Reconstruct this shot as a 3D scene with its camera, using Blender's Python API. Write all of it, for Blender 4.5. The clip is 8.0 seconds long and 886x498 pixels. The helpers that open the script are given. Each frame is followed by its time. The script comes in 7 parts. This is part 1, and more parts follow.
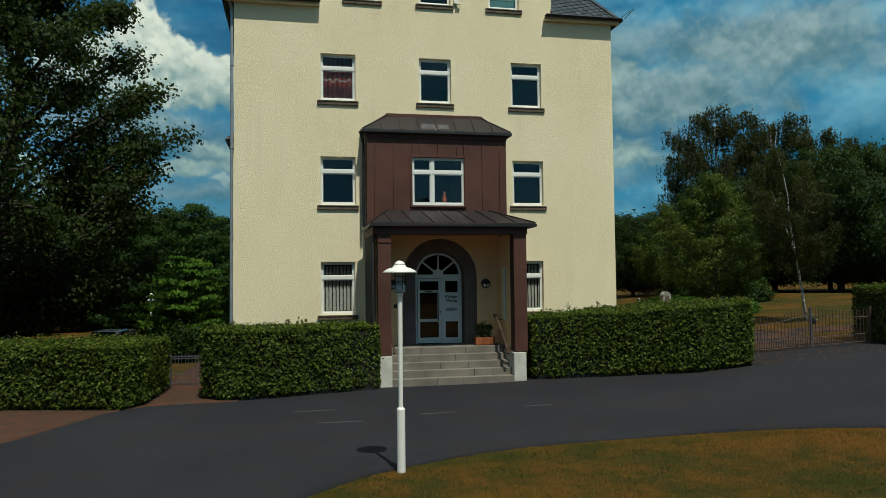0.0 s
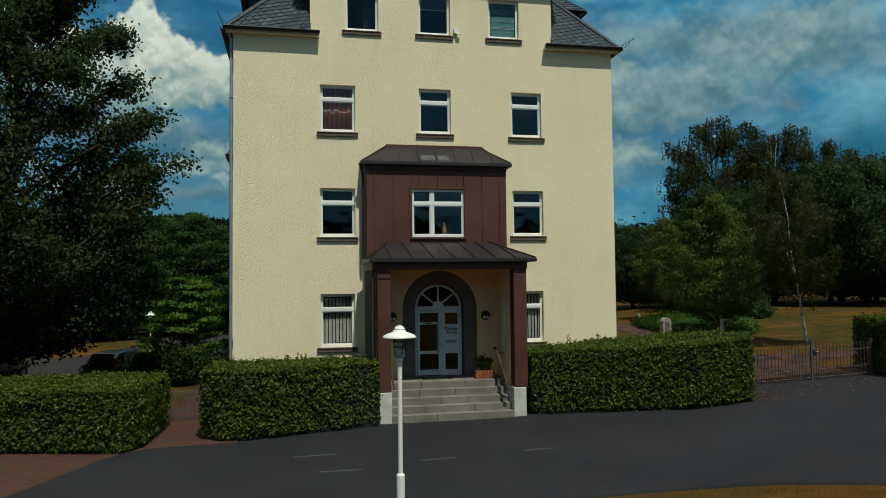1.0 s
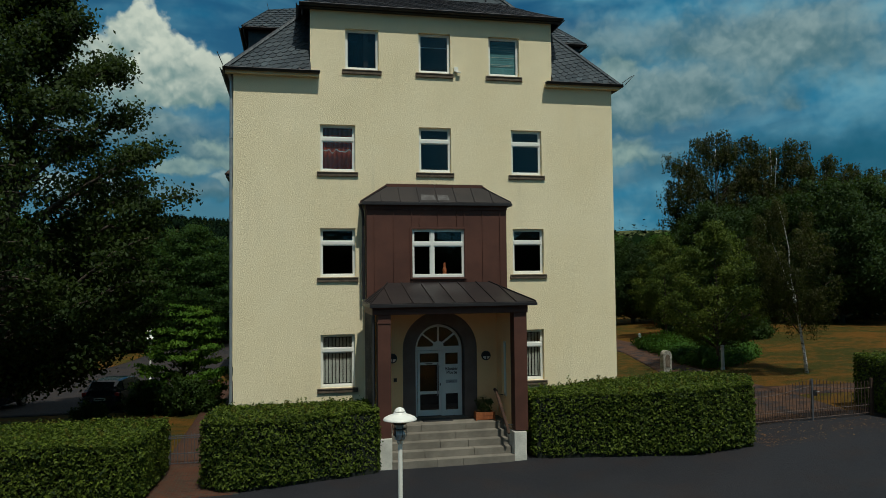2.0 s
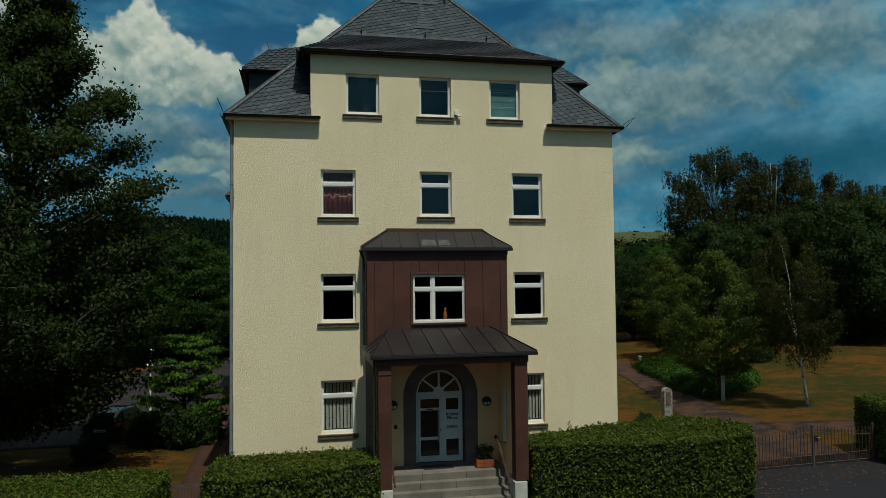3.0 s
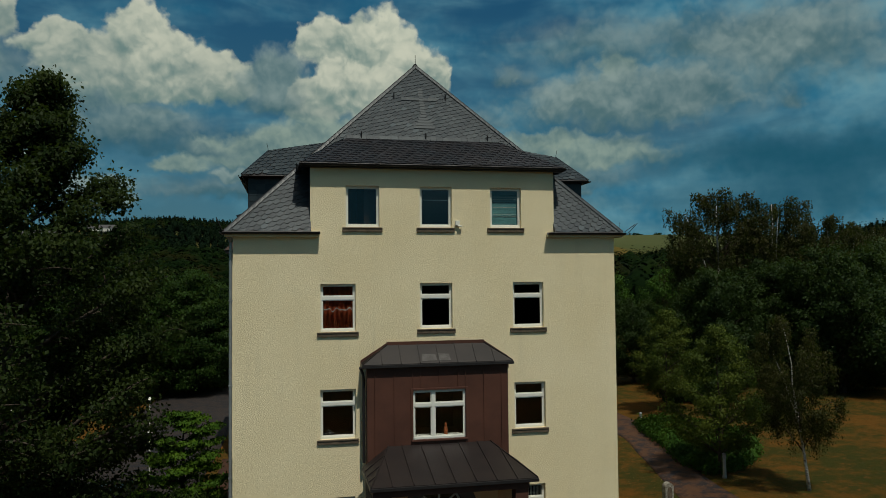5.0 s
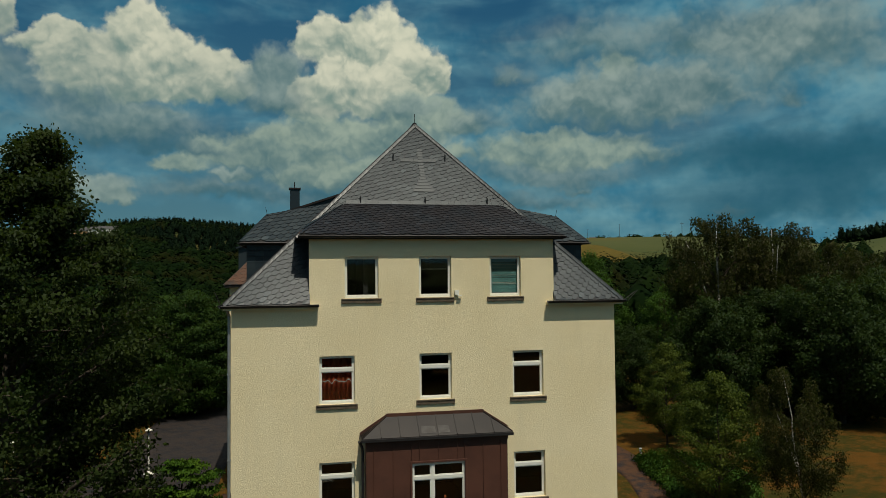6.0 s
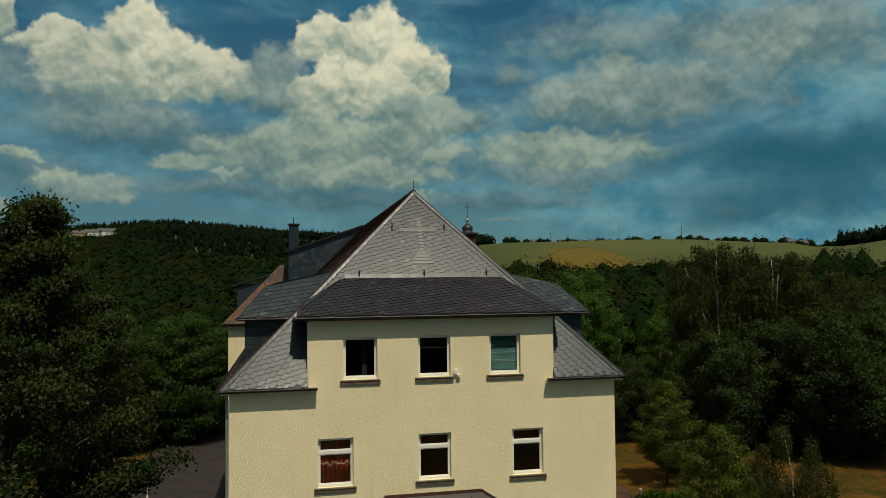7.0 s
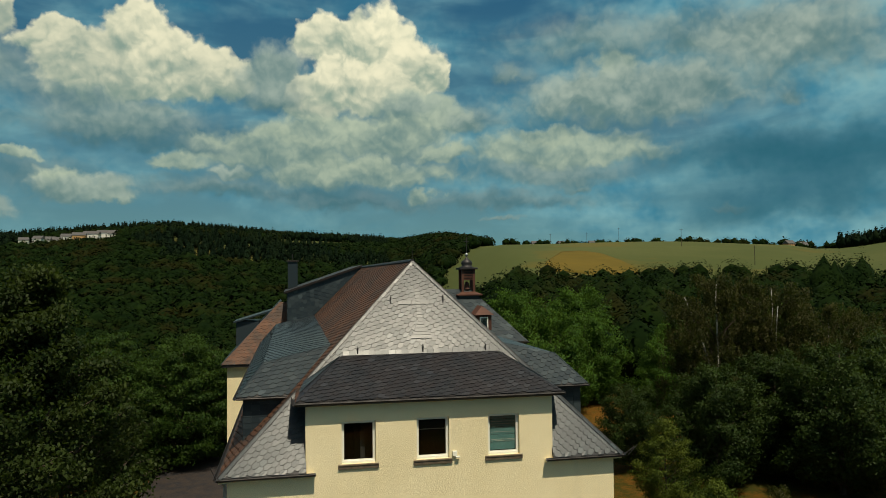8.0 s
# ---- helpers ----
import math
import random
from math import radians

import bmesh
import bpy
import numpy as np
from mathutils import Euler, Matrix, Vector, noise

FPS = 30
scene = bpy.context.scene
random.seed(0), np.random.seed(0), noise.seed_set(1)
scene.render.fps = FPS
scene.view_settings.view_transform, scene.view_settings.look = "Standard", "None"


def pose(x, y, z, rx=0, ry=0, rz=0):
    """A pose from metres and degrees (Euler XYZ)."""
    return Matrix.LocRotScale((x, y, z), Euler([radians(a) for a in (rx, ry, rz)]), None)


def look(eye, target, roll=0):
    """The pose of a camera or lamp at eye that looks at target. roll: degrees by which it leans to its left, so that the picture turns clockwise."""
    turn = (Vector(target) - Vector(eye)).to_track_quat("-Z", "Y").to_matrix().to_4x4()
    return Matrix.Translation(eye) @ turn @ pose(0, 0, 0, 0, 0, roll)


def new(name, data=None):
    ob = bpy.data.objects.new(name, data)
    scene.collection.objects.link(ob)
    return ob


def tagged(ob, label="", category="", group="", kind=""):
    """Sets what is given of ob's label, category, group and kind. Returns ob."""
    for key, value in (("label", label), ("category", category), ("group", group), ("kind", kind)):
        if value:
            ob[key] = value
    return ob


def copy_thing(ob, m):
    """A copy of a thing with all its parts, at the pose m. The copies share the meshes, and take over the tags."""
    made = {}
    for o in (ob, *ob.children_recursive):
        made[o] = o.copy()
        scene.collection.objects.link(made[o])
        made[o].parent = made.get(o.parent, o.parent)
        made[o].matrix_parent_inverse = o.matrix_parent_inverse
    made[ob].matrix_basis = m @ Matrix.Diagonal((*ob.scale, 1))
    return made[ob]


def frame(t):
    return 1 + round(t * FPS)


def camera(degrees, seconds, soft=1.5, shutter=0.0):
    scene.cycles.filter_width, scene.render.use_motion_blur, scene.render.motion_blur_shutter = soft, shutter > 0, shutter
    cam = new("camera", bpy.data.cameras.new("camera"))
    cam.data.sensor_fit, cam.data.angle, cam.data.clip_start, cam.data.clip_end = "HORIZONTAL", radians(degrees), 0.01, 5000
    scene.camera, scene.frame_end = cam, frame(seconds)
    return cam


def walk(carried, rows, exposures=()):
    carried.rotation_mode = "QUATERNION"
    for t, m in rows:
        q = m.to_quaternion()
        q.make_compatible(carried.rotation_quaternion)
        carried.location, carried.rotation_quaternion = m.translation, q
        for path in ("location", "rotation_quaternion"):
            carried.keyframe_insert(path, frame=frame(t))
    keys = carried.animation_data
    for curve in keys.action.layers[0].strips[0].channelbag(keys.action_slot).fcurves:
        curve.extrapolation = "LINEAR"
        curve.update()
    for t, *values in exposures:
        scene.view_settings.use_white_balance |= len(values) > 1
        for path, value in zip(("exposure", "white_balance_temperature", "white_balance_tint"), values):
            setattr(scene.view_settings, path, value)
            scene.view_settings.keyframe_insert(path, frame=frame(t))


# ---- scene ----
# camera and its climb
cam = camera(62.46, 8.0, soft=0.65)
METRES, EYE, TILT, LEAN, TURN = 15.0, 3.0, 2.565, 0.629, -11.517
ROWS = [
    (0.0, 0.0, 0.0, 0.0, 0.0, 0.0, -0.0),
    (0.5, 0.0001, 0.0015, 0.0304, -0.01, -0.01, -0.01),
    (1.0, -0.0002, 0.0033, 0.0681, -0.02, -0.04, -0.0),
    (1.5, -0.0002, 0.0047, 0.1096, -0.02, -0.06, -0.0),
    (3.0, -0.0024, 0.0075, 0.2514, -0.03, -0.15, -0.03),
    (3.5, -0.003, 0.0098, 0.3048, -0.03, -0.18, -0.05),
    (4.0, -0.0036, 0.0118, 0.3626, -0.03, -0.24, -0.06),
    (4.5, -0.0046, 0.0158, 0.4255, -0.04, -0.27, -0.07),
    (5.0, -0.0045, 0.02, 0.4974, -0.05, -0.32, -0.09),
    (6.5, -0.0036, 0.0316, 0.733, -0.09, -0.44, -0.08),
    (7.0, -0.0037, 0.0383, 0.8214, -0.11, -0.46, -0.07),
    (7.5, -0.005, 0.041, 0.9116, -0.1, -0.48, -0.04),
    (8.0, -0.0012, 0.0455, 0.9987, -0.13, -0.56, -0.03),
]
EXPOSURE = 0.0
walk(cam, [(t, pose(-4.46, -23.2, EYE, TILT, LEAN, TURN) @ pose(METRES * x, METRES * y, METRES * z, 90 + pitch, roll, yaw)) for t, x, y, z, yaw, pitch, roll in ROWS],
     exposures=[(0.0, EXPOSURE + 0.11, 6050, 4), (1.5, EXPOSURE - 0.11, 6050, 4.5), (3.5, EXPOSURE - 0.42, 6150, 5), (4.5, EXPOSURE - 0.50, 6300, 6), (6.5, EXPOSURE - 0.19, 7050, 8), (7.0, EXPOSURE - 0.15, 7300, 8), (8.0, EXPOSURE + 0.19, 7500, 8)])

# ---------------------------------------------------------------- light
SUN_WAY = Vector((0.19, -0.98, 0.0)).normalized() * math.cos(radians(63)) + Vector((0, 0, math.sin(radians(63))))
sun_data = bpy.data.lights.new("sun", "SUN")
sun_data.energy, sun_data.angle, sun_data.color = 3.55, radians(0.53), (1.0, 0.95, 0.84)
sun = new("sun", sun_data)
sun.matrix_world = look(SUN_WAY * 60, (0, 0, 0))


class Nodes:
    """A short hand for building node trees."""

    def __init__(self, tree):
        self.tree = tree
        tree.nodes.clear()

    def add(self, kind, inputs=(), **settings):
        n = self.tree.nodes.new(kind)
        for key, value in settings.items():
            setattr(n, key, value)
        for key, value in dict(inputs).items():
            if hasattr(value, "bl_idname") and hasattr(value, "is_output"):
                self.tree.links.new(value, n.inputs[key])
            else:
                n.inputs[key].default_value = value
        return n

    def math(self, op, a, b=0.0, c=0.0, clamp=False):
        return self.add("ShaderNodeMath", {0: a, 1: b, 2: c}, operation=op, use_clamp=clamp).outputs[0]

    def vmath(self, op, a, b=(0, 0, 0)):
        n = self.add("ShaderNodeVectorMath", {0: a, 1: b}, operation=op)
        return n.outputs["Value"] if op in ("DOT_PRODUCT", "LENGTH", "DISTANCE") else n.outputs[0]

    def noise(self, vec, scale, detail=4.0, rough=0.55, distort=0.0):
        return self.add("ShaderNodeTexNoise", {"Vector": vec, "Scale": scale, "Detail": detail, "Roughness": rough, "Distortion": distort})

    def ramp(self, fac, stops):
        n = self.add("ShaderNodeValToRGB", {"Fac": fac})
        e = n.color_ramp.elements
        while len(e) < len(stops):
            e.new(0.5)
        for k, (p, c) in zip(e, stops):
            k.position, k.color = p, (*c, 1) if len(c) == 3 else c
        return n.outputs["Color"]

    def step(self, x, lo, hi, to0=0.0, to1=1.0):
        return self.add("ShaderNodeMapRange", {"Value": x, "From Min": lo, "From Max": hi, "To Min": to0, "To Max": to1}, interpolation_type="SMOOTHSTEP").outputs[0]

    def mix(self, fac, a, b, blend="MIX"):
        n = self.add("ShaderNodeMix", data_type="RGBA", blend_type=blend)
        for key, value in ((0, fac), (6, a), (7, b)):
            if hasattr(value, "is_output"):
                self.tree.links.new(value, n.inputs[key])
            elif key == 0:
                n.inputs[0].default_value = value
            else:
                n.inputs[key].default_value = (*value, 1) if len(value) == 3 else value
        return n.outputs[2]


world = bpy.data.worlds.new("world")
scene.world = world
world.use_nodes = True


# cumulus heaps: bearing and height of the middle, half width, half height (degrees), brightness
CLOUDS = [
    (36.0, 15.5, 11.0, 5.0, 0.50), (24.0, 12.5, 9.0, 3.2, 0.52), (34.0, 8.6, 9.0, 2.6, 0.20), (20.0, 8.4, 10.0, 2.2, 0.52), (2.0, 8.2, 12.0, 2.4, 0.52), (16.0, 5.4, 13.0, 1.3, 0.46),
    (1.0, 6.2, 10.0, 1.2, 0.34), (-17.0, 7.0, 5.0, 2.4, 0.46), (-9.0, 10.4, 9.0, 1.7, 0.30), (7.0, 9.6, 8.0, 2.6, 0.62), (-20.0, 14.6, 4.5, 3.0, 0.60), (-15.5, 13.0, 5.0, 2.4, 0.62),
    (-20.5, 17.6, 2.0, 2.2, 0.84), (-16.2, 16.4, 2.4, 1.6, 0.90), (-13.6, 14.4, 4.2, 3.2, 0.88), (-11.0, 17.0, 2.4, 3.0, 0.93), (-8.4, 15.0, 3.6, 3.2, 0.93), (-5.6, 14.6, 2.4, 2.6, 0.90),
    (-1.4, 15.0, 2.8, 2.4, 0.66), (1.2, 13.0, 2.6, 2.2, 0.84), (3.0, 17.2, 2.8, 2.9, 0.97), (6.6, 16.8, 3.2, 3.6, 1.0), (9.6, 15.4, 2.6, 2.9, 0.97), (5.0, 14.2, 4.2, 2.6, 0.95), (10.0, 12.4, 4.4, 1.9, 0.74), (12.8, 11.4, 2.4, 1.5, 0.68),
    (25.0, 15.0, 2.2, 1.9, 0.72), (23.4, 13.6, 2.4, 1.2, 0.64), (30.6, 16.2, 2.6, 1.1, 0.62), (17.5, 15.0, 2.0, 1.1, 0.56), (19.6, 10.7, 3.2, 0.9, 0.68), (26.0, 10.4, 3.0, 0.8, 0.62), (37.0, 12.2, 1.6, 1.0, 0.55),
    (-8.2, 8.3, 1.9, 1.1, 0.74), (-4.6, 7.6, 2.0, 0.9, 0.66), (-6.9, 9.9, 1.3, 0.6, 0.64), (-15.8, 6.8, 2.6, 1.2, 0.76), (-12.9, 5.9, 1.6, 0.9, 0.68), (-18.9, 8.4, 1.4, 0.6, 0.72), (-19.4, 4.8, 1.3, 0.8, 0.62),
    (10.2, 6.0, 1.4, 0.8, 0.70), (6.0, 8.6, 2.4, 1.0, 0.70), (2.6, 8.9, 2.2, 0.9, 0.70), (11.8, 9.2, 2.6, 0.9, 0.70), (33.0, 4.9, 1.4, 0.45, 0.58), (16.5, 4.0, 2.2, 0.4, 0.56), (22.0, 6.6, 2.4, 0.6, 0.56),
    (-14.5, 10.7, 8.5, 1.8, 0.44), (-10.5, 12.2, 5.0, 1.2, 0.62), (5.0, 10.6, 9.0, 2.3, 0.72), (-2.5, 9.3, 7.0, 1.9, 0.68), (5.0, 7.6, 9.0, 1.6, 0.68), (3.0, 5.4, 6.0, 1.2, 0.42), (-6.0, 6.4, 8.0, 1.2, 0.50), (9.0, 13.0, 4.0, 1.3, 0.63), (-1.2, 13.6, 2.4, 1.5, 0.58), (26.0, 13.0, 9.0, 2.8, 0.66), (21.0, 9.3, 9.0, 1.8, 0.69), (35.0, 16.5, 9.0, 3.5, 0.60), (37.0, 7.0, 11.0, 4.6, 0.12), (40.0, 6.0, 9.0, 4.0, 0.12), (20.0, 7.4, 8.0, 1.6, 0.54),
    (-1.8, 14.0, 3.4, 2.6, 0.62), (-12.0, 11.4, 8.0, 2.0, 0.60), (14.0, 11.6, 4.0, 2.2, 0.62), (24.0, 17.0, 9.0, 3.0, 0.56), (31.0, 13.0, 8.0, 3.5, 0.58), (38.0, 15.5, 8.0, 4.0, 0.62), (-14.5, 6.2, 4.0, 1.4, 0.66), (36.0, 4.6, 11.0, 2.6, 0.10), (41.0, 8.0, 8.0, 4.0, 0.12), (-8.0, 9.6, 6.0, 0.9, 0.30), (6.0, 5.6, 5.0, 0.8, 0.34),
]


def build_world():
    n = Nodes(world.node_tree)
    sky = n.add("ShaderNodeTexSky", sky_type="NISHITA", sun_disc=False, sun_elevation=radians(63), sun_rotation=math.atan2(0.19, -0.98), altitude=300, air_density=1.0, dust_density=0.3, ozone_density=2.5)
    way = n.vmath("NORMALIZE", n.add("ShaderNodeTexCoord").outputs["Generated"])
    xyz = n.add("ShaderNodeSeparateXYZ", {0: way})
    u = n.math("MULTIPLY", n.math("ARCTAN2", xyz.outputs[0], xyz.outputs[1]), 57.2958)
    v = n.math("MULTIPLY", n.math("ARCSINE", xyz.outputs[2]), 57.2958)
    p = n.add("ShaderNodeCombineXYZ", {0: u, 1: v}).outputs[0]
    # billows: a coarse and a fine warp give the heaps their cauliflower edges
    w1 = n.noise(p, 0.22, 3, 0.5).outputs["Color"]
    w2 = n.noise(p, 0.9, 3, 0.5).outputs["Color"]
    off = n.vmath("ADD", n.vmath("MULTIPLY", n.vmath("SUBTRACT", w1, (0.5, 0.5, 0.5)), (3.4, 3.0, 0)), n.vmath("MULTIPLY", n.vmath("SUBTRACT", w2, (0.5, 0.5, 0.5)), (1.7, 1.6, 0)))
    q = n.add("ShaderNodeSeparateXYZ", {0: n.vmath("ADD", p, off)})

    def billow(shift):
        """Rounded heads of cloud at two sizes."""
        at = n.vmath("ADD", n.vmath("ADD", p, shift), n.vmath("MULTIPLY", off, (0.5, 0.5, 0)))
        big = n.add("ShaderNodeTexVoronoi", {"Vector": at, "Scale": 0.55, "Detail": 2.5, "Roughness": 0.5, "Smoothness": 0.5}, feature="SMOOTH_F1", normalize=True).outputs["Distance"]
        small = n.add("ShaderNodeTexVoronoi", {"Vector": at, "Scale": 1.6, "Detail": 1.5, "Roughness": 0.45, "Smoothness": 0.4}, feature="SMOOTH_F1", normalize=True).outputs["Distance"]
        return n.math("SUBTRACT", 0.42, n.math("ADD", n.math("MULTIPLY", big, 0.7), n.math("MULTIPLY", small, 0.3)))

    puff = billow((0, 0, 0))
    # the side of each head that faces the sun is lit
    relief = n.math("SUBTRACT", puff, billow((0.12, 0.5, 0)))
    shade = n.noise(n.vmath("MULTIPLY", n.vmath("ADD", p, (1.3, -2.4, 0)), (0.8, 1.25, 1)), 0.33, 3, 0.5).outputs[0]
    # high air: deep blue above, hazy towards the land
    haze = n.step(v, 26, 0.0)
    air = n.mix(0.62, n.vmath("MULTIPLY", sky.outputs[0], (0.020, 0.030, 0.036)), n.mix(haze, (0.008, 0.110, 0.235), (0.080, 0.235, 0.290)))
    # layered grey veil, thicker to the east
    flat = n.add("ShaderNodeMapping", {"Vector": p, "Scale": (0.055, 0.20, 1)}).outputs[0]
    veil = n.noise(flat, 1.6, 4, 0.5, 0.4).outputs[0]
    east = n.step(u, -4, 42, 0.42, 0.60)
    veil_f = n.math("MULTIPLY", n.step(n.math("ADD", veil, n.math("SUBTRACT", east, 0.5)), 0.30, 0.75), 0.85)
    tone = n.mix(n.step(n.math("ADD", shade, n.math("MULTIPLY", relief, 0.5)), 0.26, 0.74), (0.032, 0.205, 0.335), (0.185, 0.415, 0.500))
    c = n.mix(veil_f, air, tone)
    for cu, cv, ru, rv, lit in CLOUDS:
        dx = n.math("MULTIPLY", n.math("SUBTRACT", q.outputs[0], cu), 1 / ru)
        dy = n.math("MULTIPLY", n.math("SUBTRACT", q.outputs[1], cv), 1 / rv)
        low = n.math("MULTIPLY", n.math("MINIMUM", dy, 0.0), 0.45)
        dy2 = n.math("ADD", dy, low)
        d = n.math("SUBTRACT", 1.0, n.math("SQRT", n.math("ADD", n.math("MULTIPLY", dx, dx), n.math("MULTIPLY", dy2, dy2))))
        soft = n.math("MULTIPLY_ADD", n.math("MINIMUM", dy, 0.0), -0.55, 0.22 if lit > 0.80 else (0.50 if lit > 0.63 else 1.0))
        cover = n.step(n.math("DIVIDE", n.math("ADD", d, n.math("MULTIPLY", puff, 0.75)), soft), 0.0, 1.0)
        cover = n.math("MULTIPLY", cover, min(1.0, 0.55 + 0.5 * lit))
        s = n.math("ADD", n.math("MULTIPLY", dy, 0.36), n.math("ADD", n.math("ADD", n.math("MULTIPLY", puff, 0.7), n.math("MULTIPLY", relief, 1.0)), n.math("MULTIPLY", shade, 1.25)))
        s = n.step(n.math("ADD", s, -0.30), 0.0, 0.95)
        k = lit * lit
        bright = ((0.79 if lit > 0.8 else 0.72) * k + 0.01, (0.70 if lit > 0.8 else 0.72) * k + 0.105, 0.50 * k + (0.14 if lit > 0.66 else 0.18))
        dark = (0.012 + 0.20 * k, 0.100 + 0.22 * k, 0.155 + 0.14 * k)
        c = n.mix(cover, c, n.mix(s, dark, bright))
    # overhead and behind, broken cloud goes on
    over = n.noise(n.vmath("MULTIPLY", way, (2.2, 2.2, 3.5)), 1.5, 5, 0.6).outputs[0]
    c = n.mix(n.math("MULTIPLY", n.step(over, 0.40, 0.58), n.math("MAXIMUM", n.step(v, 26, 40), n.math("MULTIPLY", n.step(n.math("ABSOLUTE", u), 55, 80), n.step(v, 24, 38)))), c, (0.58, 0.55, 0.50))
    bg = n.add("ShaderNodeBackground", {"Color": c, "Strength": 1.0})
    n.add("ShaderNodeOutputWorld", {"Surface": bg.outputs[0]})


build_world()

# ---------------------------------------------------------------- materials


def material(name):
    m = bpy.data.materials.new(name)
    m.use_nodes = True
    return m, Nodes(m.node_tree)


def finish(n, color, rough=0.8, bump=None, bump_d=0.01, metal=0.0, spec=0.5, bump_s=1.0, extra=()):
    ins = {"Base Color": color, "Roughness": rough, "Metallic": metal, "Specular IOR Level": spec}
    if bump is not None:
        ins["Normal"] = n.add("ShaderNodeBump", {"Height": bump, "Distance": bump_d, "Strength": bump_s}).outputs[0]
    ins.update(dict(extra))
    b = n.add("ShaderNodeBsdfPrincipled", ins)
    n.add("ShaderNodeOutputMaterial", {"Surface": b.outputs[0]})
    return b


def place(n):
    return n.add("ShaderNodeNewGeometry").outputs["Position"]


def rgb(c):
    return (*c, 1)


def plain(name, a, b=None, rough=0.6, metal=0.0, scale=3.0, fine=40.0, bump=0.002, spec=0.5):
    """A surface of two near colours, mottled coarse and fine, with slight relief."""
    m, n = material(name)
    b = b or tuple(v * 0.78 for v in a)
    p = place(n)
    big, small = n.noise(p, scale).outputs[0], n.noise(p, fine, 3).outputs[0]
    f = n.math("ADD", n.math("MULTIPLY", n.step(big, 0.3, 0.7), 0.65), n.math("MULTIPLY", n.step(small, 0.3, 0.7), 0.35))
    r = n.math("ADD", n.math("MULTIPLY", small, 0.2), rough - 0.1)
    finish(n, n.mix(f, b, a), r, small, bump, metal, spec)
    return m


def render_wall():
    """Cream roughcast, faintly streaked below the sills and greyed by weather."""
    m, n = material("cream_roughcast")
    p = place(n)
    grain = n.noise(p, 44, 4, 0.65).outputs[0]
    pit = n.add("ShaderNodeTexVoronoi", {"Vector": p, "Scale": 50.0}).outputs["Distance"]
    big = n.noise(p, 0.35, 4).outputs[0]
    stretched = n.add("ShaderNodeMapping", {"Vector": p, "Scale": (2.2, 2.2, 0.16)}).outputs[0]
    streak = n.step(n.noise(stretched, 1.3, 5, 0.6).outputs[0], 0.52, 0.80)
    c = n.mix(n.step(big, 0.3, 0.7), (0.88, 0.745, 0.465), (0.94, 0.81, 0.53))
    c = n.mix(n.math("MULTIPLY", streak, 0.22), c, (0.46, 0.42, 0.31))
    c = n.mix(n.math("MULTIPLY", n.step(grain, 0.60, 0.35), 0.40), c, (0.44, 0.37, 0.23))
    h = n.math("ADD", grain, n.math("MULTIPLY", pit, 0.8))
    finish(n, c, 0.92, h, 0.0085, spec=0.2)
    return m


def slate(name, dark, light, rust=0.0, rough=0.42, vary=0.03):
    """Natural slate: each piece its own grey, with a dull sheen."""
    m, n = material(name)
    isl = n.add("ShaderNodeNewGeometry")
    p = isl.outputs["Position"]
    rnd = isl.outputs["Random Per Island"]
    obr = n.add("ShaderNodeObjectInfo").outputs["Random"]
    r = n.math("FRACT", n.math("ADD", rnd, obr))
    c = n.mix(n.math("POWER", r, 1.6), dark, light)
    c = n.mix(n.math("MULTIPLY", n.step(r, 0.94, 0.97), 0.5), c, tuple(v * 1.7 for v in light))
    grain = n.noise(p, 25, 5, 0.6).outputs[0]
    c = n.mix(n.math("MULTIPLY", n.step(grain, 0.45, 0.8), 0.2), c, tuple(v * 1.2 for v in light))
    if rust:
        rn = n.step(n.noise(p, 0.9, 5, 0.65).outputs[0], 0.35, 0.65)
        c = n.mix(n.math("MULTIPLY", rn, rust), c, (0.130, 0.052, 0.024))
    rg = n.math("ADD", n.math("MULTIPLY", n.math("FRACT", n.math("MULTIPLY", r, 7.3)), vary), rough - vary / 2)
    finish(n, c, rg, grain, 0.0012, spec=0.32)
    return m


def leafy(name, a, b, trans=0.35, single=0.42):
    """Leaves, each clump its own green, thin enough to let some light through."""
    m, n = material(name)
    g = n.add("ShaderNodeNewGeometry")
    r = g.outputs["Random Per Island"]
    big = n.noise(g.outputs["Position"], 0.5, 3).outputs[0]
    f = n.math("ADD", n.math("MULTIPLY", r, single), n.math("MULTIPLY", n.step(big, 0.35, 0.65), 1 - single))
    c = n.mix(f, a, b)
    pr = n.add("ShaderNodeBsdfPrincipled", {"Base Color": c, "Roughness": 0.6, "Specular IOR Level": 0.14})
    tr = n.add("ShaderNodeBsdfTranslucent", {"Color": n.mix(0.5, c, (0.10, 0.16, 0.02))})
    mx = n.add("ShaderNodeMixShader", {0: trans, 1: pr.outputs[0], 2: tr.outputs[0]})
    n.add("ShaderNodeOutputMaterial", {"Surface": mx.outputs[0]})
    return m


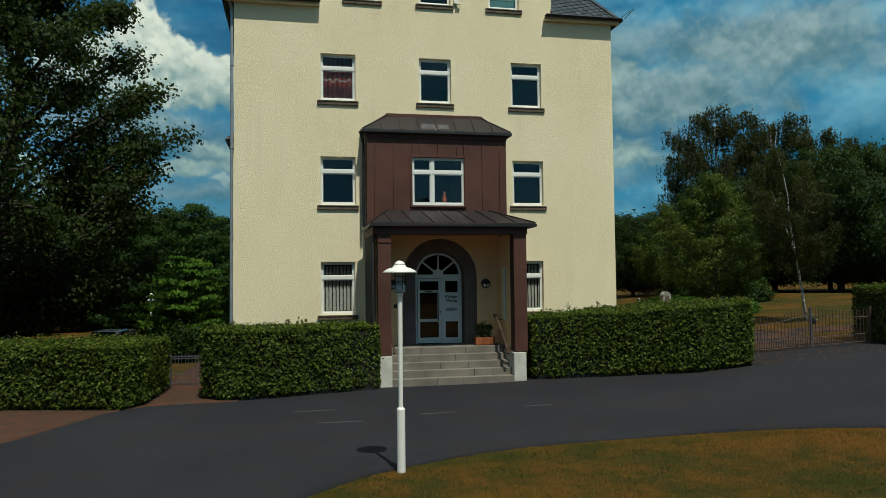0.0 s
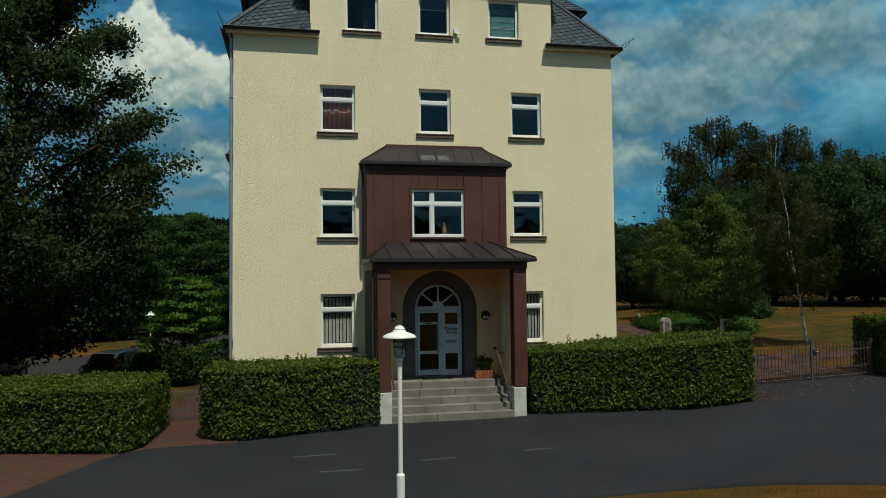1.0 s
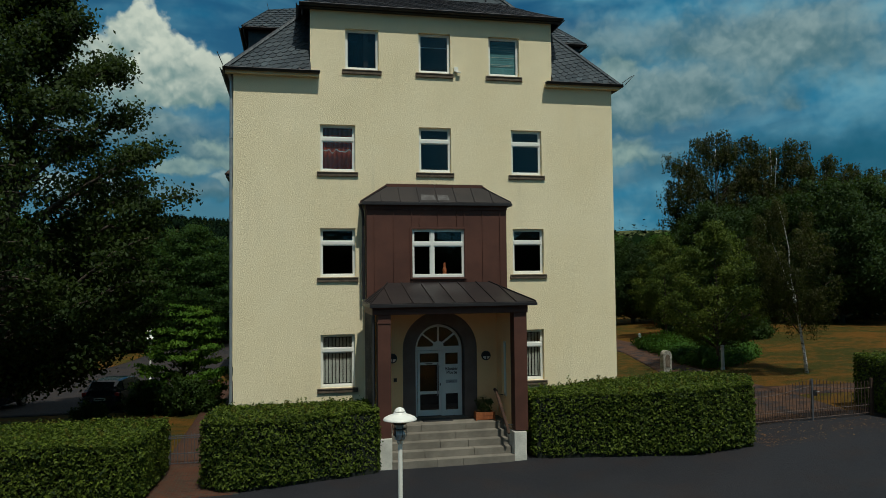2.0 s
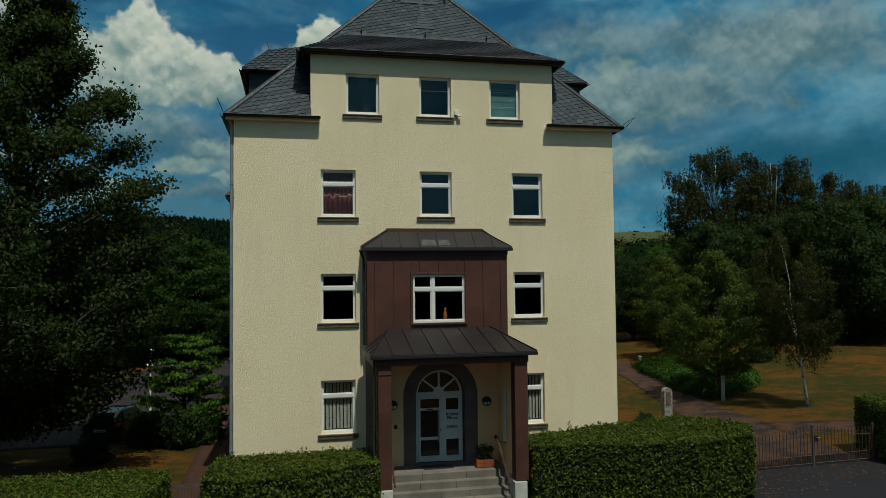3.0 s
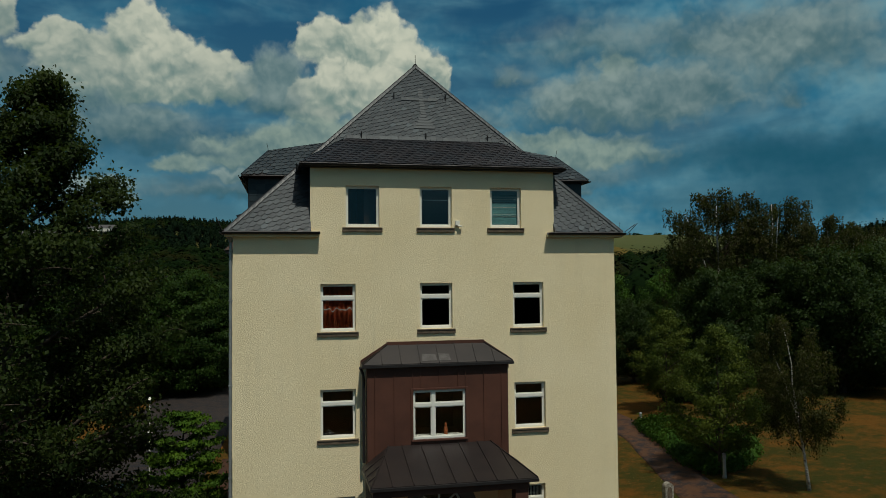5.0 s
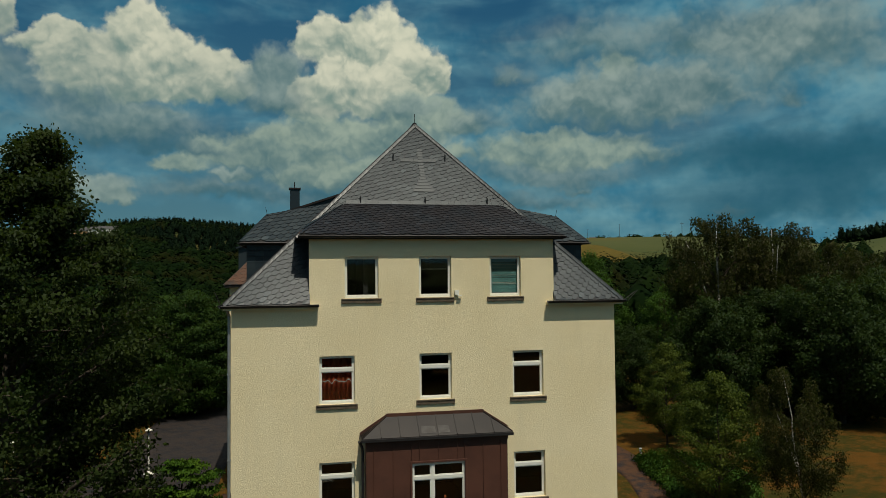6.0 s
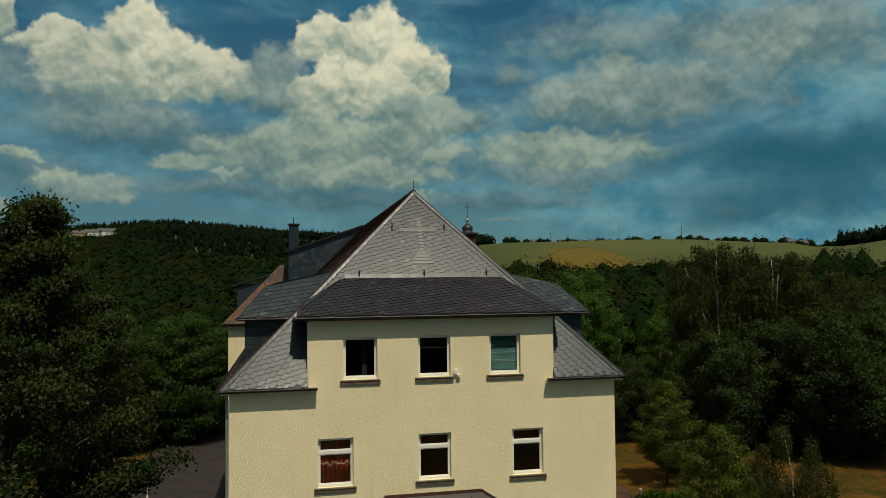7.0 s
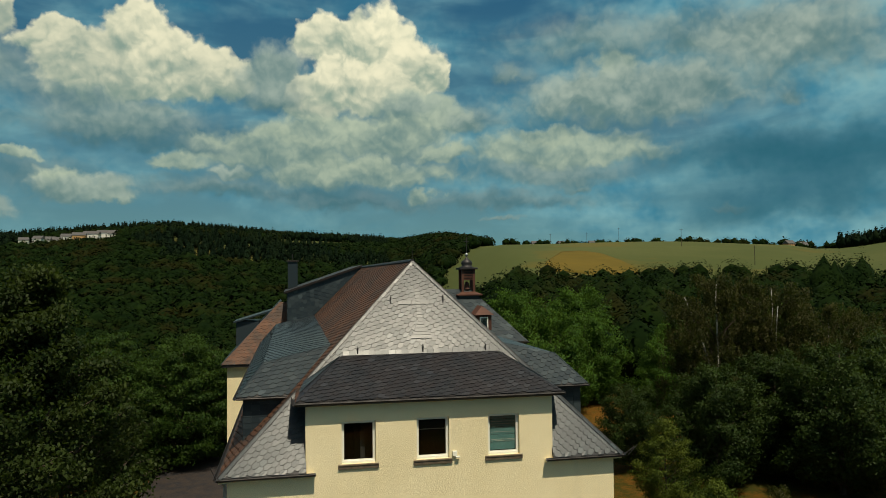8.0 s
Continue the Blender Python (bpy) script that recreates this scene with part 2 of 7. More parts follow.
def lawn():
    """Dry summer turf: straw patches, green patches and fine blades."""
    m, n = material("dry_grass")
    p = place(n)
    big = n.noise(p, 0.22, 5, 0.6).outputs[0]
    mid = n.noise(p, 1.4, 5, 0.65).outputs[0]
    fine = n.noise(p, 32, 4, 0.7).outputs[0]
    f = n.step(n.math("ADD", n.math("MULTIPLY", big, 0.55), n.math("MULTIPLY", mid, 0.45)), 0.40, 0.60)
    c = n.mix(f, (0.042, 0.042, 0.005), (0.155, 0.064, 0.008))
    c = n.mix(n.math("MULTIPLY", n.step(n.noise(p, 3.3, 3).outputs[0], 0.58, 0.70), 0.5), c, (0.20, 0.072, 0.018))
    c = n.mix(n.step(fine, 0.3, 0.7), n.mix(0.5, c, (0.03, 0.03, 0.01)), c)
    finish(n, c, 0.95, fine, 0.05, spec=0.1)
    return m


def land():
    """Far country: green crops and straw, softly patched."""
    m, n = material("far_fields")
    p = place(n)
    big = n.noise(p, 0.006, 4, 0.55).outputs[0]
    fine = n.noise(p, 0.25, 5, 0.6).outputs[0]
    c = n.mix(n.step(big, 0.40, 0.62), (0.055, 0.068, 0.020), (0.078, 0.086, 0.028))
    c = n.mix(n.math("MULTIPLY", n.step(fine, 0.3, 0.7), 0.35), c, (0.055, 0.065, 0.018))
    c = n.mix(n.math("MULTIPLY", n.step(n.noise(p, 0.011, 3).outputs[0], 0.56, 0.62), 0.45), c, (0.110, 0.080, 0.016))
    finish(n, c, 0.95, spec=0.1)
    return m


def asphalt(name="asphalt", dirt=None):
    m, n = material(name)
    p = place(n)
    grit = n.add("ShaderNodeTexVoronoi", {"Vector": p, "Scale": 90.0}).outputs["Distance"]
    big = n.noise(p, 0.35, 5, 0.6).outputs[0]
    mid = n.noise(p, 2.5, 5, 0.65).outputs[0]
    c = n.mix(n.step(big, 0.3, 0.7), (0.0110, 0.0118, 0.0150), (0.0205, 0.0205, 0.0240))
    speck = n.noise(p, 26, 4, 0.75).outputs[0]
    c = n.mix(n.math("MULTIPLY", n.step(speck, 0.50, 0.70), 0.6), c, (0.056, 0.053, 0.058))
    c = n.mix(n.math("MULTIPLY", n.step(n.noise(p, 0.8, 4, 0.6).outputs[0], 0.46, 0.66), 0.5), c, (0.028, 0.018, 0.015))
    c = n.mix(n.math("MULTIPLY", n.step(mid, 0.55, 0.75), 0.4), c, (0.027, 0.026, 0.028))
    c = n.mix(n.math("MULTIPLY", n.step(grit, 0.1, 0.5), 0.3), c, (0.031, 0.030, 0.031))
    if dirt:
        c = n.mix(n.step(n.noise(p, 1.2, 5, 0.65).outputs[0], 0.35, 0.6), c, dirt)
    finish(n, c, 0.85, grit, 0.01, spec=0.18)
    return m


def pavers(name, a, b):
    """Small reddish block paving in stretcher bond, joints recessed and mossy."""
    m, n = material(name)
    p = place(n)
    br = n.add("ShaderNodeTexBrick", {"Vector": p, "Color1": rgb(a), "Color2": rgb(b), "Mortar": (0.05, 0.045, 0.03, 1), "Scale": 1.0, "Mortar Size": 0.012, "Brick Width": 0.21, "Row Height": 0.105, "Bias": 0.0})
    dirt = n.noise(p, 1.6, 5, 0.65).outputs[0]
    c = n.mix(n.math("MULTIPLY", n.step(dirt, 0.4, 0.7), 0.55), br.outputs["Color"], (0.080, 0.026, 0.009))
    fine = n.noise(p, 60, 3).outputs[0]
    h = n.math("ADD", n.math("MULTIPLY", br.outputs["Fac"], -1.0), n.math("MULTIPLY", fine, 0.3))
    finish(n, c, 0.88, h, 0.008, spec=0.25)
    return m


def glass_pane():
    """Window glass: clear, with real gloss by angle."""
    m, n = material("window_glass")
    wob = n.noise(place(n), 0.8, 2).outputs[0]
    bump = n.add("ShaderNodeBump", {"Height": wob, "Distance": 0.01, "Strength": 0.12}).outputs[0]
    fr = n.add("ShaderNodeFresnel", {"IOR": 1.47, "Normal": bump}).outputs[0]
    tr = n.add("ShaderNodeBsdfTransparent", {"Color": (0.72, 0.74, 0.73, 1)})
    gl = n.add("ShaderNodeBsdfGlossy", {"Color": (1, 1, 1, 1), "Roughness": 0.02, "Normal": bump})
    mx = n.add("ShaderNodeMixShader", {0: fr, 1: tr.outputs[0], 2: gl.outputs[0]})
    n.add("ShaderNodeOutputMaterial", {"Surface": mx.outputs[0]})
    return m


def copper():
    """Brown patinated standing-seam metal, blotched and lightly streaked."""
    m, n = material("brown_metal_sheet")
    p = place(n)
    big = n.noise(p, 0.9, 5, 0.6).outputs[0]
    fine = n.noise(p, 14, 4, 0.6).outputs[0]
    stretched = n.add("ShaderNodeMapping", {"Vector": p, "Scale": (3.0, 3.0, 0.3)}).outputs[0]
    st = n.noise(stretched, 2.0, 4, 0.6).outputs[0]
    c = n.mix(n.step(big, 0.3, 0.7), (0.066, 0.027, 0.018), (0.098, 0.040, 0.026))
    c = n.mix(n.math("MULTIPLY", n.step(st, 0.55, 0.8), 0.4), c, (0.048, 0.022, 0.017))
    r = n.math("ADD", n.math("MULTIPLY", fine, 0.22), 0.52)
    finish(n, c, r, fine, 0.003, metal=0.0, spec=0.28)
    return m


def stone(name, a, b, scale=2.0):
    m, n = material(name)
    p = place(n)
    big = n.noise(p, scale, 5, 0.6).outputs[0]
    sp = n.noise(p, 70, 3, 0.7).outputs[0]
    c = n.mix(n.step(big, 0.3, 0.7), a, b)
    c = n.mix(n.math("MULTIPLY", n.step(sp, 0.55, 0.7), 0.45), c, tuple(v * 0.45 for v in a))
    finish(n, c, 0.85, n.math("ADD", sp, big), 0.008, spec=0.3)
    return m


def bark(name, a, b, scale=4.0, bands=False):
    m, n = material(name)
    p = place(n)
    s = n.add("ShaderNodeMapping", {"Vector": p, "Scale": (1, 1, 4.0 if bands else 0.25)}).outputs[0]
    f = n.noise(s, scale, 5, 0.7).outputs[0]
    c = n.mix(n.step(f, 0.42, 0.60), a, b)
    finish(n, c, 0.9, f, 0.03, spec=0.2)
    return m


M_WALL = render_wall()
# warm bounce light inside the porch is painted into this apricot plaster
M_PORCH = plain("bounce_tinted_porch_plaster", (0.90, 0.62, 0.32), (0.84, 0.56, 0.28), 0.9, 0, 1.5, 45, 0.004, 0.2)
M_SOFFIT = plain("warm_timber_soffit", (0.72, 0.34, 0.11), (0.60, 0.27, 0.08), 0.6, 0, 2.0, 30, 0.002)
M_SLATE = slate("grey_slate", (0.017, 0.026, 0.032), (0.040, 0.053, 0.058), rough=0.37, vary=0.07)
M_SLATE_CROSS = slate("paler_grey_slate", (0.032, 0.042, 0.047), (0.056, 0.066, 0.068), rough=0.355, vary=0.03)
M_SLATE_OLD = slate("weathered_brown_slate", (0.030, 0.020, 0.016), (0.066, 0.040, 0.028), rust=0.85, rough=0.66, vary=0.08)
M_SLATE_DARK = slate("dark_skirt_slate", (0.0075, 0.010, 0.014), (0.017, 0.020, 0.025), rust=0.06, rough=0.50, vary=0.08)
M_COPPER = copper()
M_TIN = plain("dark_roof_metal", (0.026, 0.019, 0.017), (0.014, 0.011, 0.011), 0.46, 0.0, 1.5, 20, 0.002, 0.3)
M_GUTTER = plain("blackened_gutter_metal", (0.035, 0.032, 0.032), (0.018, 0.016, 0.016), 0.5, 0.4)
M_FRAME = plain("white_window_plastic", (0.80, 0.79, 0.71), (0.74, 0.73, 0.65), 0.35, 0, 1.2, 30, 0.0005)
M_GLASS = glass_pane()
M_SILL = stone("dark_sill_stone", (0.085, 0.062, 0.042), (0.155, 0.118, 0.080), 9)
# near-black colours: the gloom of unlit rooms is put into their surfaces
M_ROOM = plain("unlit_room_dark", (0.035, 0.036, 0.038), (0.022, 0.023, 0.025), 0.9)
M_ROOM_FLOOR = plain("unlit_room_floor", (0.018, 0.014, 0.012), None, 0.6)
M_STEP = stone("grey_step_stone", (0.145, 0.127, 0.098), (0.225, 0.198, 0.155), 1.5)
M_ARCH = stone("brown_sandstone", (0.135, 0.105, 0.09), (0.18, 0.145, 0.125), 2.0)
M_WHITE = plain("white_enamel", (0.82, 0.80, 0.71), (0.75, 0.73, 0.63), 0.4, 0, 2, 30, 0.0005)
M_PLINTH = plain("white_plinth_paint", (0.66, 0.63, 0.53), (0.42, 0.40, 0.33), 0.8, 0, 2.5, 40, 0.004)
M_ASPHALT = asphalt()
M_CARPARK = asphalt("brownish_worn_asphalt", (0.040, 0.031, 0.027))
M_DRIVE = asphalt("leaf_stained_asphalt", (0.095, 0.046, 0.024))
M_PAVE = pavers("red_block_paving", (0.085, 0.030, 0.015), (0.044, 0.019, 0.011))
M_LAWN = lawn()
M_LAND = land()
M_IRON = plain("painted_iron_brown", (0.085, 0.050, 0.034), (0.045, 0.028, 0.020), 0.6, 0.1)
M_IRON_GREY = plain("galvanised_steel", (0.42, 0.45, 0.46), (0.30, 0.32, 0.33), 0.45, 0.6)
M_BLACK = plain("black_rubber", (0.02, 0.02, 0.02), (0.012, 0.012, 0.012), 0.6)
M_WOOD = bark("red_brown_planter_wood", (0.30, 0.10, 0.035), (0.20, 0.065, 0.025), 6)
M_RAIL = bark("dark_handrail_wood", (0.07, 0.04, 0.025), (0.045, 0.025, 0.018), 6)
M_EARTH = plain("bare_earth", (0.060, 0.036, 0.020), (0.034, 0.022, 0.014), 0.95, 0, 2, 30, 0.02)

# ---------------------------------------------------------------- building helpers


def thing(name, at=(0, 0, 0), label="", category="", group="", kind="", turn=0.0):
    ob = new(name)
    ob.matrix_world = pose(*at, 0, 0, turn)
    return tagged(ob, label, category, group, kind)


def mesh_of(name, bm, mats, smooth=False):
    me = bpy.data.meshes.new(name)
    bm.to_mesh(me)
    bm.free()
    for mt in (mats if isinstance(mats, (list, tuple)) else [mats]):
        me.materials.append(mt)
    if smooth:
        me.polygons.foreach_set("use_smooth", [len(f.vertices) <= 4 for f in me.polygons])
    return me


def part(name, bm, mats, parent, label="", smooth=False):
    ob = new(name, mesh_of(name, bm, mats, smooth))
    ob.parent = parent
    return tagged(ob, label)


def solo(name, bm, mats, label, category, group="", kind="", at=(0, 0, 0), turn=0.0, smooth=False):
    ob = new(name, mesh_of(name, bm, mats, smooth))
    ob.matrix_world = pose(*at, 0, 0, turn)
    return tagged(ob, label, category, group, kind)


def pydata(name, verts, faces, mats, smooth=False):
    me = bpy.data.meshes.new(name)
    me.from_pydata(verts, [], faces)
    for mt in (mats if isinstance(mats, (list, tuple)) else [mats]):
        me.materials.append(mt)
    if smooth:
        me.polygons.foreach_set("use_smooth", [True] * len(me.polygons))
    return me


def box(bm, x0, x1, y0, y1, z0, z1, bevel=0.0, m=None, mat=0):
    vs = [bm.verts.new(v) for v in ((x0, y0, z0), (x1, y0, z0), (x1, y1, z0), (x0, y1, z0), (x0, y0, z1), (x1, y0, z1), (x1, y1, z1), (x0, y1, z1))]
    fs = [bm.faces.new([vs[i] for i in f]) for f in ((3, 2, 1, 0), (4, 5, 6, 7), (0, 1, 5, 4), (1, 2, 6, 5), (2, 3, 7, 6), (3, 0, 4, 7))]
    for f in fs:
        f.material_index = mat
    if bevel:
        es = list({e for f in fs for e in f.edges})
        r = bmesh.ops.bevel(bm, geom=es, offset=bevel, segments=2, affect="EDGES", profile=0.6)
        vs = list({v for f in r["faces"] for v in f.verts} | {v for v in vs if v.is_valid})
    if m is not None:
        bmesh.ops.transform(bm, matrix=m, verts=[v for v in vs if v.is_valid])
    return vs


def boxes(*specs, bevel=0.0):
    bm = bmesh.new()
    for s in specs:
        box(bm, *s, bevel=bevel)
    return bm


def solid(bm, pts, depth):
    """A prism from a planar outline and the vector that it is pushed along."""
    d = Vector(depth)
    a = [bm.verts.new(p) for p in pts]
    b = [bm.verts.new(Vector(p) + d) for p in pts]
    k = len(pts)
    bm.faces.new(a)
    bm.faces.new(b[::-1])
    for i in range(k):
        bm.faces.new((a[i], b[i], b[(i + 1) % k], a[(i + 1) % k]))
    return bm


def fixed(bm):
    bmesh.ops.recalc_face_normals(bm, faces=bm.faces)
    return bm


def lathe(bm, profile, segs=20, at=(0, 0, 0), m=None):
    """A turned shape from (radius, height) pairs."""
    rings = []
    for r, z in profile:
        ring = []
        for i in range(segs):
            a = 2 * math.pi * i / segs
            v = Vector((r * math.cos(a), r * math.sin(a), z))
            v = (m @ v if m else v) + Vector(at)
            ring.append(bm.verts.new(v))
        rings.append(ring)
    for a, b in zip(rings, rings[1:]):
        for i in range(segs):
            bm.faces.new((a[i], a[(i + 1) % segs], b[(i + 1) % segs], b[i]))
    bm.faces.new(rings[0][::-1])
    bm.faces.new(rings[-1])
    return bm


def tube(bm, pts, radii, segs=8):
    """A bent, tapered tube along points."""
    pts = [Vector(p) for p in pts]
    if not isinstance(radii, (list, tuple)):
        radii = [radii] * len(pts)
    rings = []
    for i, p in enumerate(pts):
        d = (pts[min(i + 1, len(pts) - 1)] - pts[max(i - 1, 0)])
        d = d.normalized() if d.length > 1e-9 else Vector((0, 0, 1))
        side = d.cross(Vector((0, 0, 1)) if abs(d.z) < 0.95 else Vector((1, 0, 0))).normalized()
        up = side.cross(d)
        rings.append([bm.verts.new(p + (side * math.cos(2 * math.pi * k / segs) + up * math.sin(2 * math.pi * k / segs)) * radii[i]) for k in range(segs)])
    for a, b in zip(rings, rings[1:]):
        for k in range(segs):
            bm.faces.new((a[k], a[(k + 1) % segs], b[(k + 1) % segs], b[k]))
    bm.faces.new(rings[0][::-1])
    bm.faces.new(rings[-1])
    return bm


def pierced(bm, u0, u1, z0, z1, holes, near, far, axis="y"):
    """A wall of real thickness with openings right through it. holes: (u0, u1, z0, z1)."""
    us = sorted({u0, u1, *[h[0] for h in holes], *[h[1] for h in holes]})
    zs = sorted({z0, z1, *[h[2] for h in holes], *[h[3] for h in holes]})

    def empty(i, j):
        if not (0 <= i < len(us) - 1 and 0 <= j < len(zs) - 1):
            return True
        u, z = (us[i] + us[i + 1]) / 2, (zs[j] + zs[j + 1]) / 2
        return any(h[0] < u < h[1] and h[2] < z < h[3] for h in holes)

    def pt(u, d, z):
        return (u, d, z) if axis == "y" else (d, u, z)

    def quad(*ps):
        bm.faces.new([bm.verts.new(pt(*p)) for p in ps])

    for i in range(len(us) - 1):
        for j in range(len(zs) - 1):
            if empty(i, j):
                continue
            a, b, c, d = us[i], us[i + 1], zs[j], zs[j + 1]
            quad((a, near, c), (b, near, c), (b, near, d), (a, near, d))
            quad((a, far, d), (b, far, d), (b, far, c), (a, far, c))
            if empty(i - 1, j):
                quad((a, far, c), (a, near, c), (a, near, d), (a, far, d))
            if empty(i + 1, j):
                quad((b, near, c), (b, far, c), (b, far, d), (b, near, d))
            if empty(i, j - 1):
                quad((a, far, c), (b, far, c), (b, near, c), (a, near, c))
            if empty(i, j + 1):
                quad((a, near, d), (b, near, d), (b, far, d), (a, far, d))
    bmesh.ops.remove_doubles(bm, verts=bm.verts, dist=1e-5)
    return fixed(bm)


def ground_z(x, y):
    """The lie of the near ground: it climbs gently to the east and falls to the north-west."""
    z = 0.05 + 0.07 * math.log1p(math.exp(min(40.0, (x - 2.0) * 1.5))) / 1.5
    west = 1 / (1 + math.exp(min(60.0, (x + 4) * 1.2)))
    return z - west * 0.045 * min(max(y - 1, 0), 28)

# ---------------------------------------------------------------- the land
# skyline of the hills round the place: bearing from north, rise in degrees
SKYLINE = [(-180, 1.5), (-90, 2.2), (-45, 2.8), (-20, 3.2), (-16, 3.6), (-11, 4.1), (-9, 4.2), (-5, 3.9), (-1, 3.6), (4, 3.35), (8, 3.05), (11.5, 3.1), (15, 2.2), (21, 2.1), (30, 2.05), (37, 1.75), (39, 1.4), (41, 1.5), (43, 1.8), (60, 2.6), (110, 2.0), (180, 1.5)]


def far_rise(bearing):
    for (a, e), (b, f) in zip(SKYLINE, SKYLINE[1:]):
        if a <= bearing <= b:
            return e + (f - e) * (bearing - a) / (b - a)
    return 1.5


def land_z(x, y):
    r, a = math.hypot(x, y + 20), math.degrees(math.atan2(x, y + 20))
    near = ground_z(x, y)
    if r < 70:
        return near
    east = min(max((a - 8) / 8, 0), 1) * min(max((75 - a) / 20, 0), 1)
    top_r = 900 - 200 * east
    top = 18 + top_r * math.tan(radians(far_rise(a))) - 13 * (1 - east)
    floor_z = 7 * east - 11 * (1 - east)
    foot = 240
    if r < foot:
        k = (r - 70) / (foot - 70)
        return near + (floor_z - near) * (k * k * (3 - 2 * k))
    k = min((r - foot) / (top_r - foot), 1)
    shape = (k * k * (3 - 2 * k)) * (1 - east) + east * (1 - (1 - k) ** 1.9)
    z = floor_z + (top - floor_z) * shape
    if r > top_r:
        z -= (r - top_r) * 0.03
    return z + 2.0 * noise.noise(Vector((x * 0.006, y * 0.006, 3)))


def build_ground():
    rings = [0.0]
    step = 1.0
    while rings[-1] < 4200:
        rings.append(rings[-1] + step)
        step = 1.0 if rings[-1] < 45 else step * 1.055
    segs = 220
    verts, faces = [(0, -8, land_z(0, -8))], []
    for r in rings[1:]:
        for i in range(segs):
            a = 2 * math.pi * i / segs
            x, y = r * math.sin(a), -8 + r * math.cos(a)
            verts.append((x, y, land_z(x, y)))
    for i in range(segs):
        faces.append((0, 1 + (i + 1) % segs, 1 + i))
    for k in range(len(rings) - 2):
        o, p = 1 + k * segs, 1 + (k + 1) * segs
        for i in range(segs):
            j = (i + 1) % segs
            faces.append((o + i, o + j, p + j, p + i))
    me = pydata("ground", verts, faces, [M_LAWN, M_LAND], smooth=True)
    for f in me.polygons:
        c = f.center
        f.material_index = 1 if math.hypot(c.x, c.y + 8) > 90 else 0
    tagged(new("ground", me), "dry summer grassland rising to wooded hills", "ground", kind="structure")


build_ground()


def ribbon(name, left, right, mats, lift, label, category, cross=14, step=0.7):
    """A surfaced strip of ground between two edge lines, laid on the lie of the land."""
    def along(line, f):
        seg = [math.dist(a, b) for a, b in zip(line, line[1:])]
        s = f * sum(seg)
        for (a, b), l in zip(zip(line, line[1:]), seg):
            if s <= l or (a, b) == (line[-2], line[-1]):
                k = min(s / l, 1)
                return (a[0] + (b[0] - a[0]) * k, a[1] + (b[1] - a[1]) * k)
            s -= l

    length = max(sum(math.dist(a, b) for a, b in zip(l, l[1:])) for l in (left, right))
    n = max(2, int(length / step))
    verts, faces = [], []
    for i in range(n + 1):
        a, b = along(left, i / n), along(right, i / n)
        for k in range(cross + 1):
            f = k / cross
            x, y = a[0] + (b[0] - a[0]) * f, a[1] + (b[1] - a[1]) * f
            verts.append((x, y, land_z(x, y) + lift))
    w = cross + 1
    for i in range(n):
        for k in range(cross):
            faces.append((i * w + k, i * w + k + 1, (i + 1) * w + k + 1, (i + 1) * w + k))
    ob = new(name, pydata(name, verts, faces, mats, smooth=True))
    bm = bmesh.new()
    bm.from_mesh(ob.data)
    fixed(bm)
    if sum(f.normal.z for f in bm.faces) < 0:
        bmesh.ops.reverse_faces(bm, faces=bm.faces)
    rim = bmesh.ops.extrude_edge_only(bm, edges=[e for e in bm.edges if e.is_boundary])
    for v in [g for g in rim["geom"] if isinstance(g, bmesh.types.BMVert)]:
        v.co.z -= lift + 0.08
    bm.to_mesh(ob.data)
    bm.free()
    return tagged(ob, label, category, kind="structure")


def smooth_line(pts, n=8):
    out = []
    for i in range(len(pts) - 1):
        p0, p1, p2, p3 = (Vector(pts[max(i - 1, 0)]), Vector(pts[i]), Vector(pts[i + 1]), Vector(pts[min(i + 2, len(pts) - 1)]))
        for k in range(n):
            t = k / n
            q = 0.5 * ((2 * p1) + (p2 - p0) * t + (2 * p0 - 5 * p1 + 4 * p2 - p3) * t * t + (3 * p1 - p0 - 3 * p2 + p3) * t ** 3)
            out.append((q.x, q.y))
    return out + [tuple(pts[-1])]


LAWN_EDGE = smooth_line([(-16, -34), (-9.5, -20), (-6.2, -14.9), (-4.32, -12.84), (-2.9, -11.65), (-0.22, -10.65), (3.0, -10.75), (5.8, -11.9), (10, -15.2), (15, -22), (18, -34)])
ribbon("forecourt_road", smooth_line([(-30, -34), (-24, -16), (-16, -5), (-11, -2.2), (-6, -1.2), (0, -1.2), (6, -1.5), (10, -1.5), (14.2, -2.4), (20, -8), (28, -20), (34, -34)]), LAWN_EDGE, M_ASPHALT, 0.03, "worn dark grey asphalt forecourt", "road", 26)
ribbon("car_park_surface", smooth_line([(-34, 12), (-31, 28), (-24, 32.3), (-19.6, 35.2), (-17.8, 44), (-17.5, 60)], 4), [(-9.6, 12), (-9.4, 30), (-8.8, 60)], M_CARPARK, 0.03, "dark asphalt car park and back lane", "road", 20, 1.0)
ribbon("east_drive", smooth_line([(8.6, -2.3), (10.6, 0), (11.4, 2.7), (12.2, 7), (13.6, 13), (14.6, 19), (12, 26), (9, 34)]), smooth_line([(13.4, -2.3), (14.0, 1.5), (14.2, 5), (14.6, 8.5), (15.8, 14), (17.2, 22), (16.5, 30), (15, 38)]), M_DRIVE, 0.03, "narrow asphalt drive strewn with dry leaves", "road", 8)
ribbon("paved_forecourt_corner", [(-24, -8.5), (-14, -9), (-9.85, -8.3), (-8.6, -5.0), (-7.75, -4.3)], [(-24, -2.4), (-14, -2.0), (-9.5, -1.4), (-8.3, -1.2), (-7.9, -1.2)], M_PAVE, 0.045, "weathered red block paving", "pavement", 10)
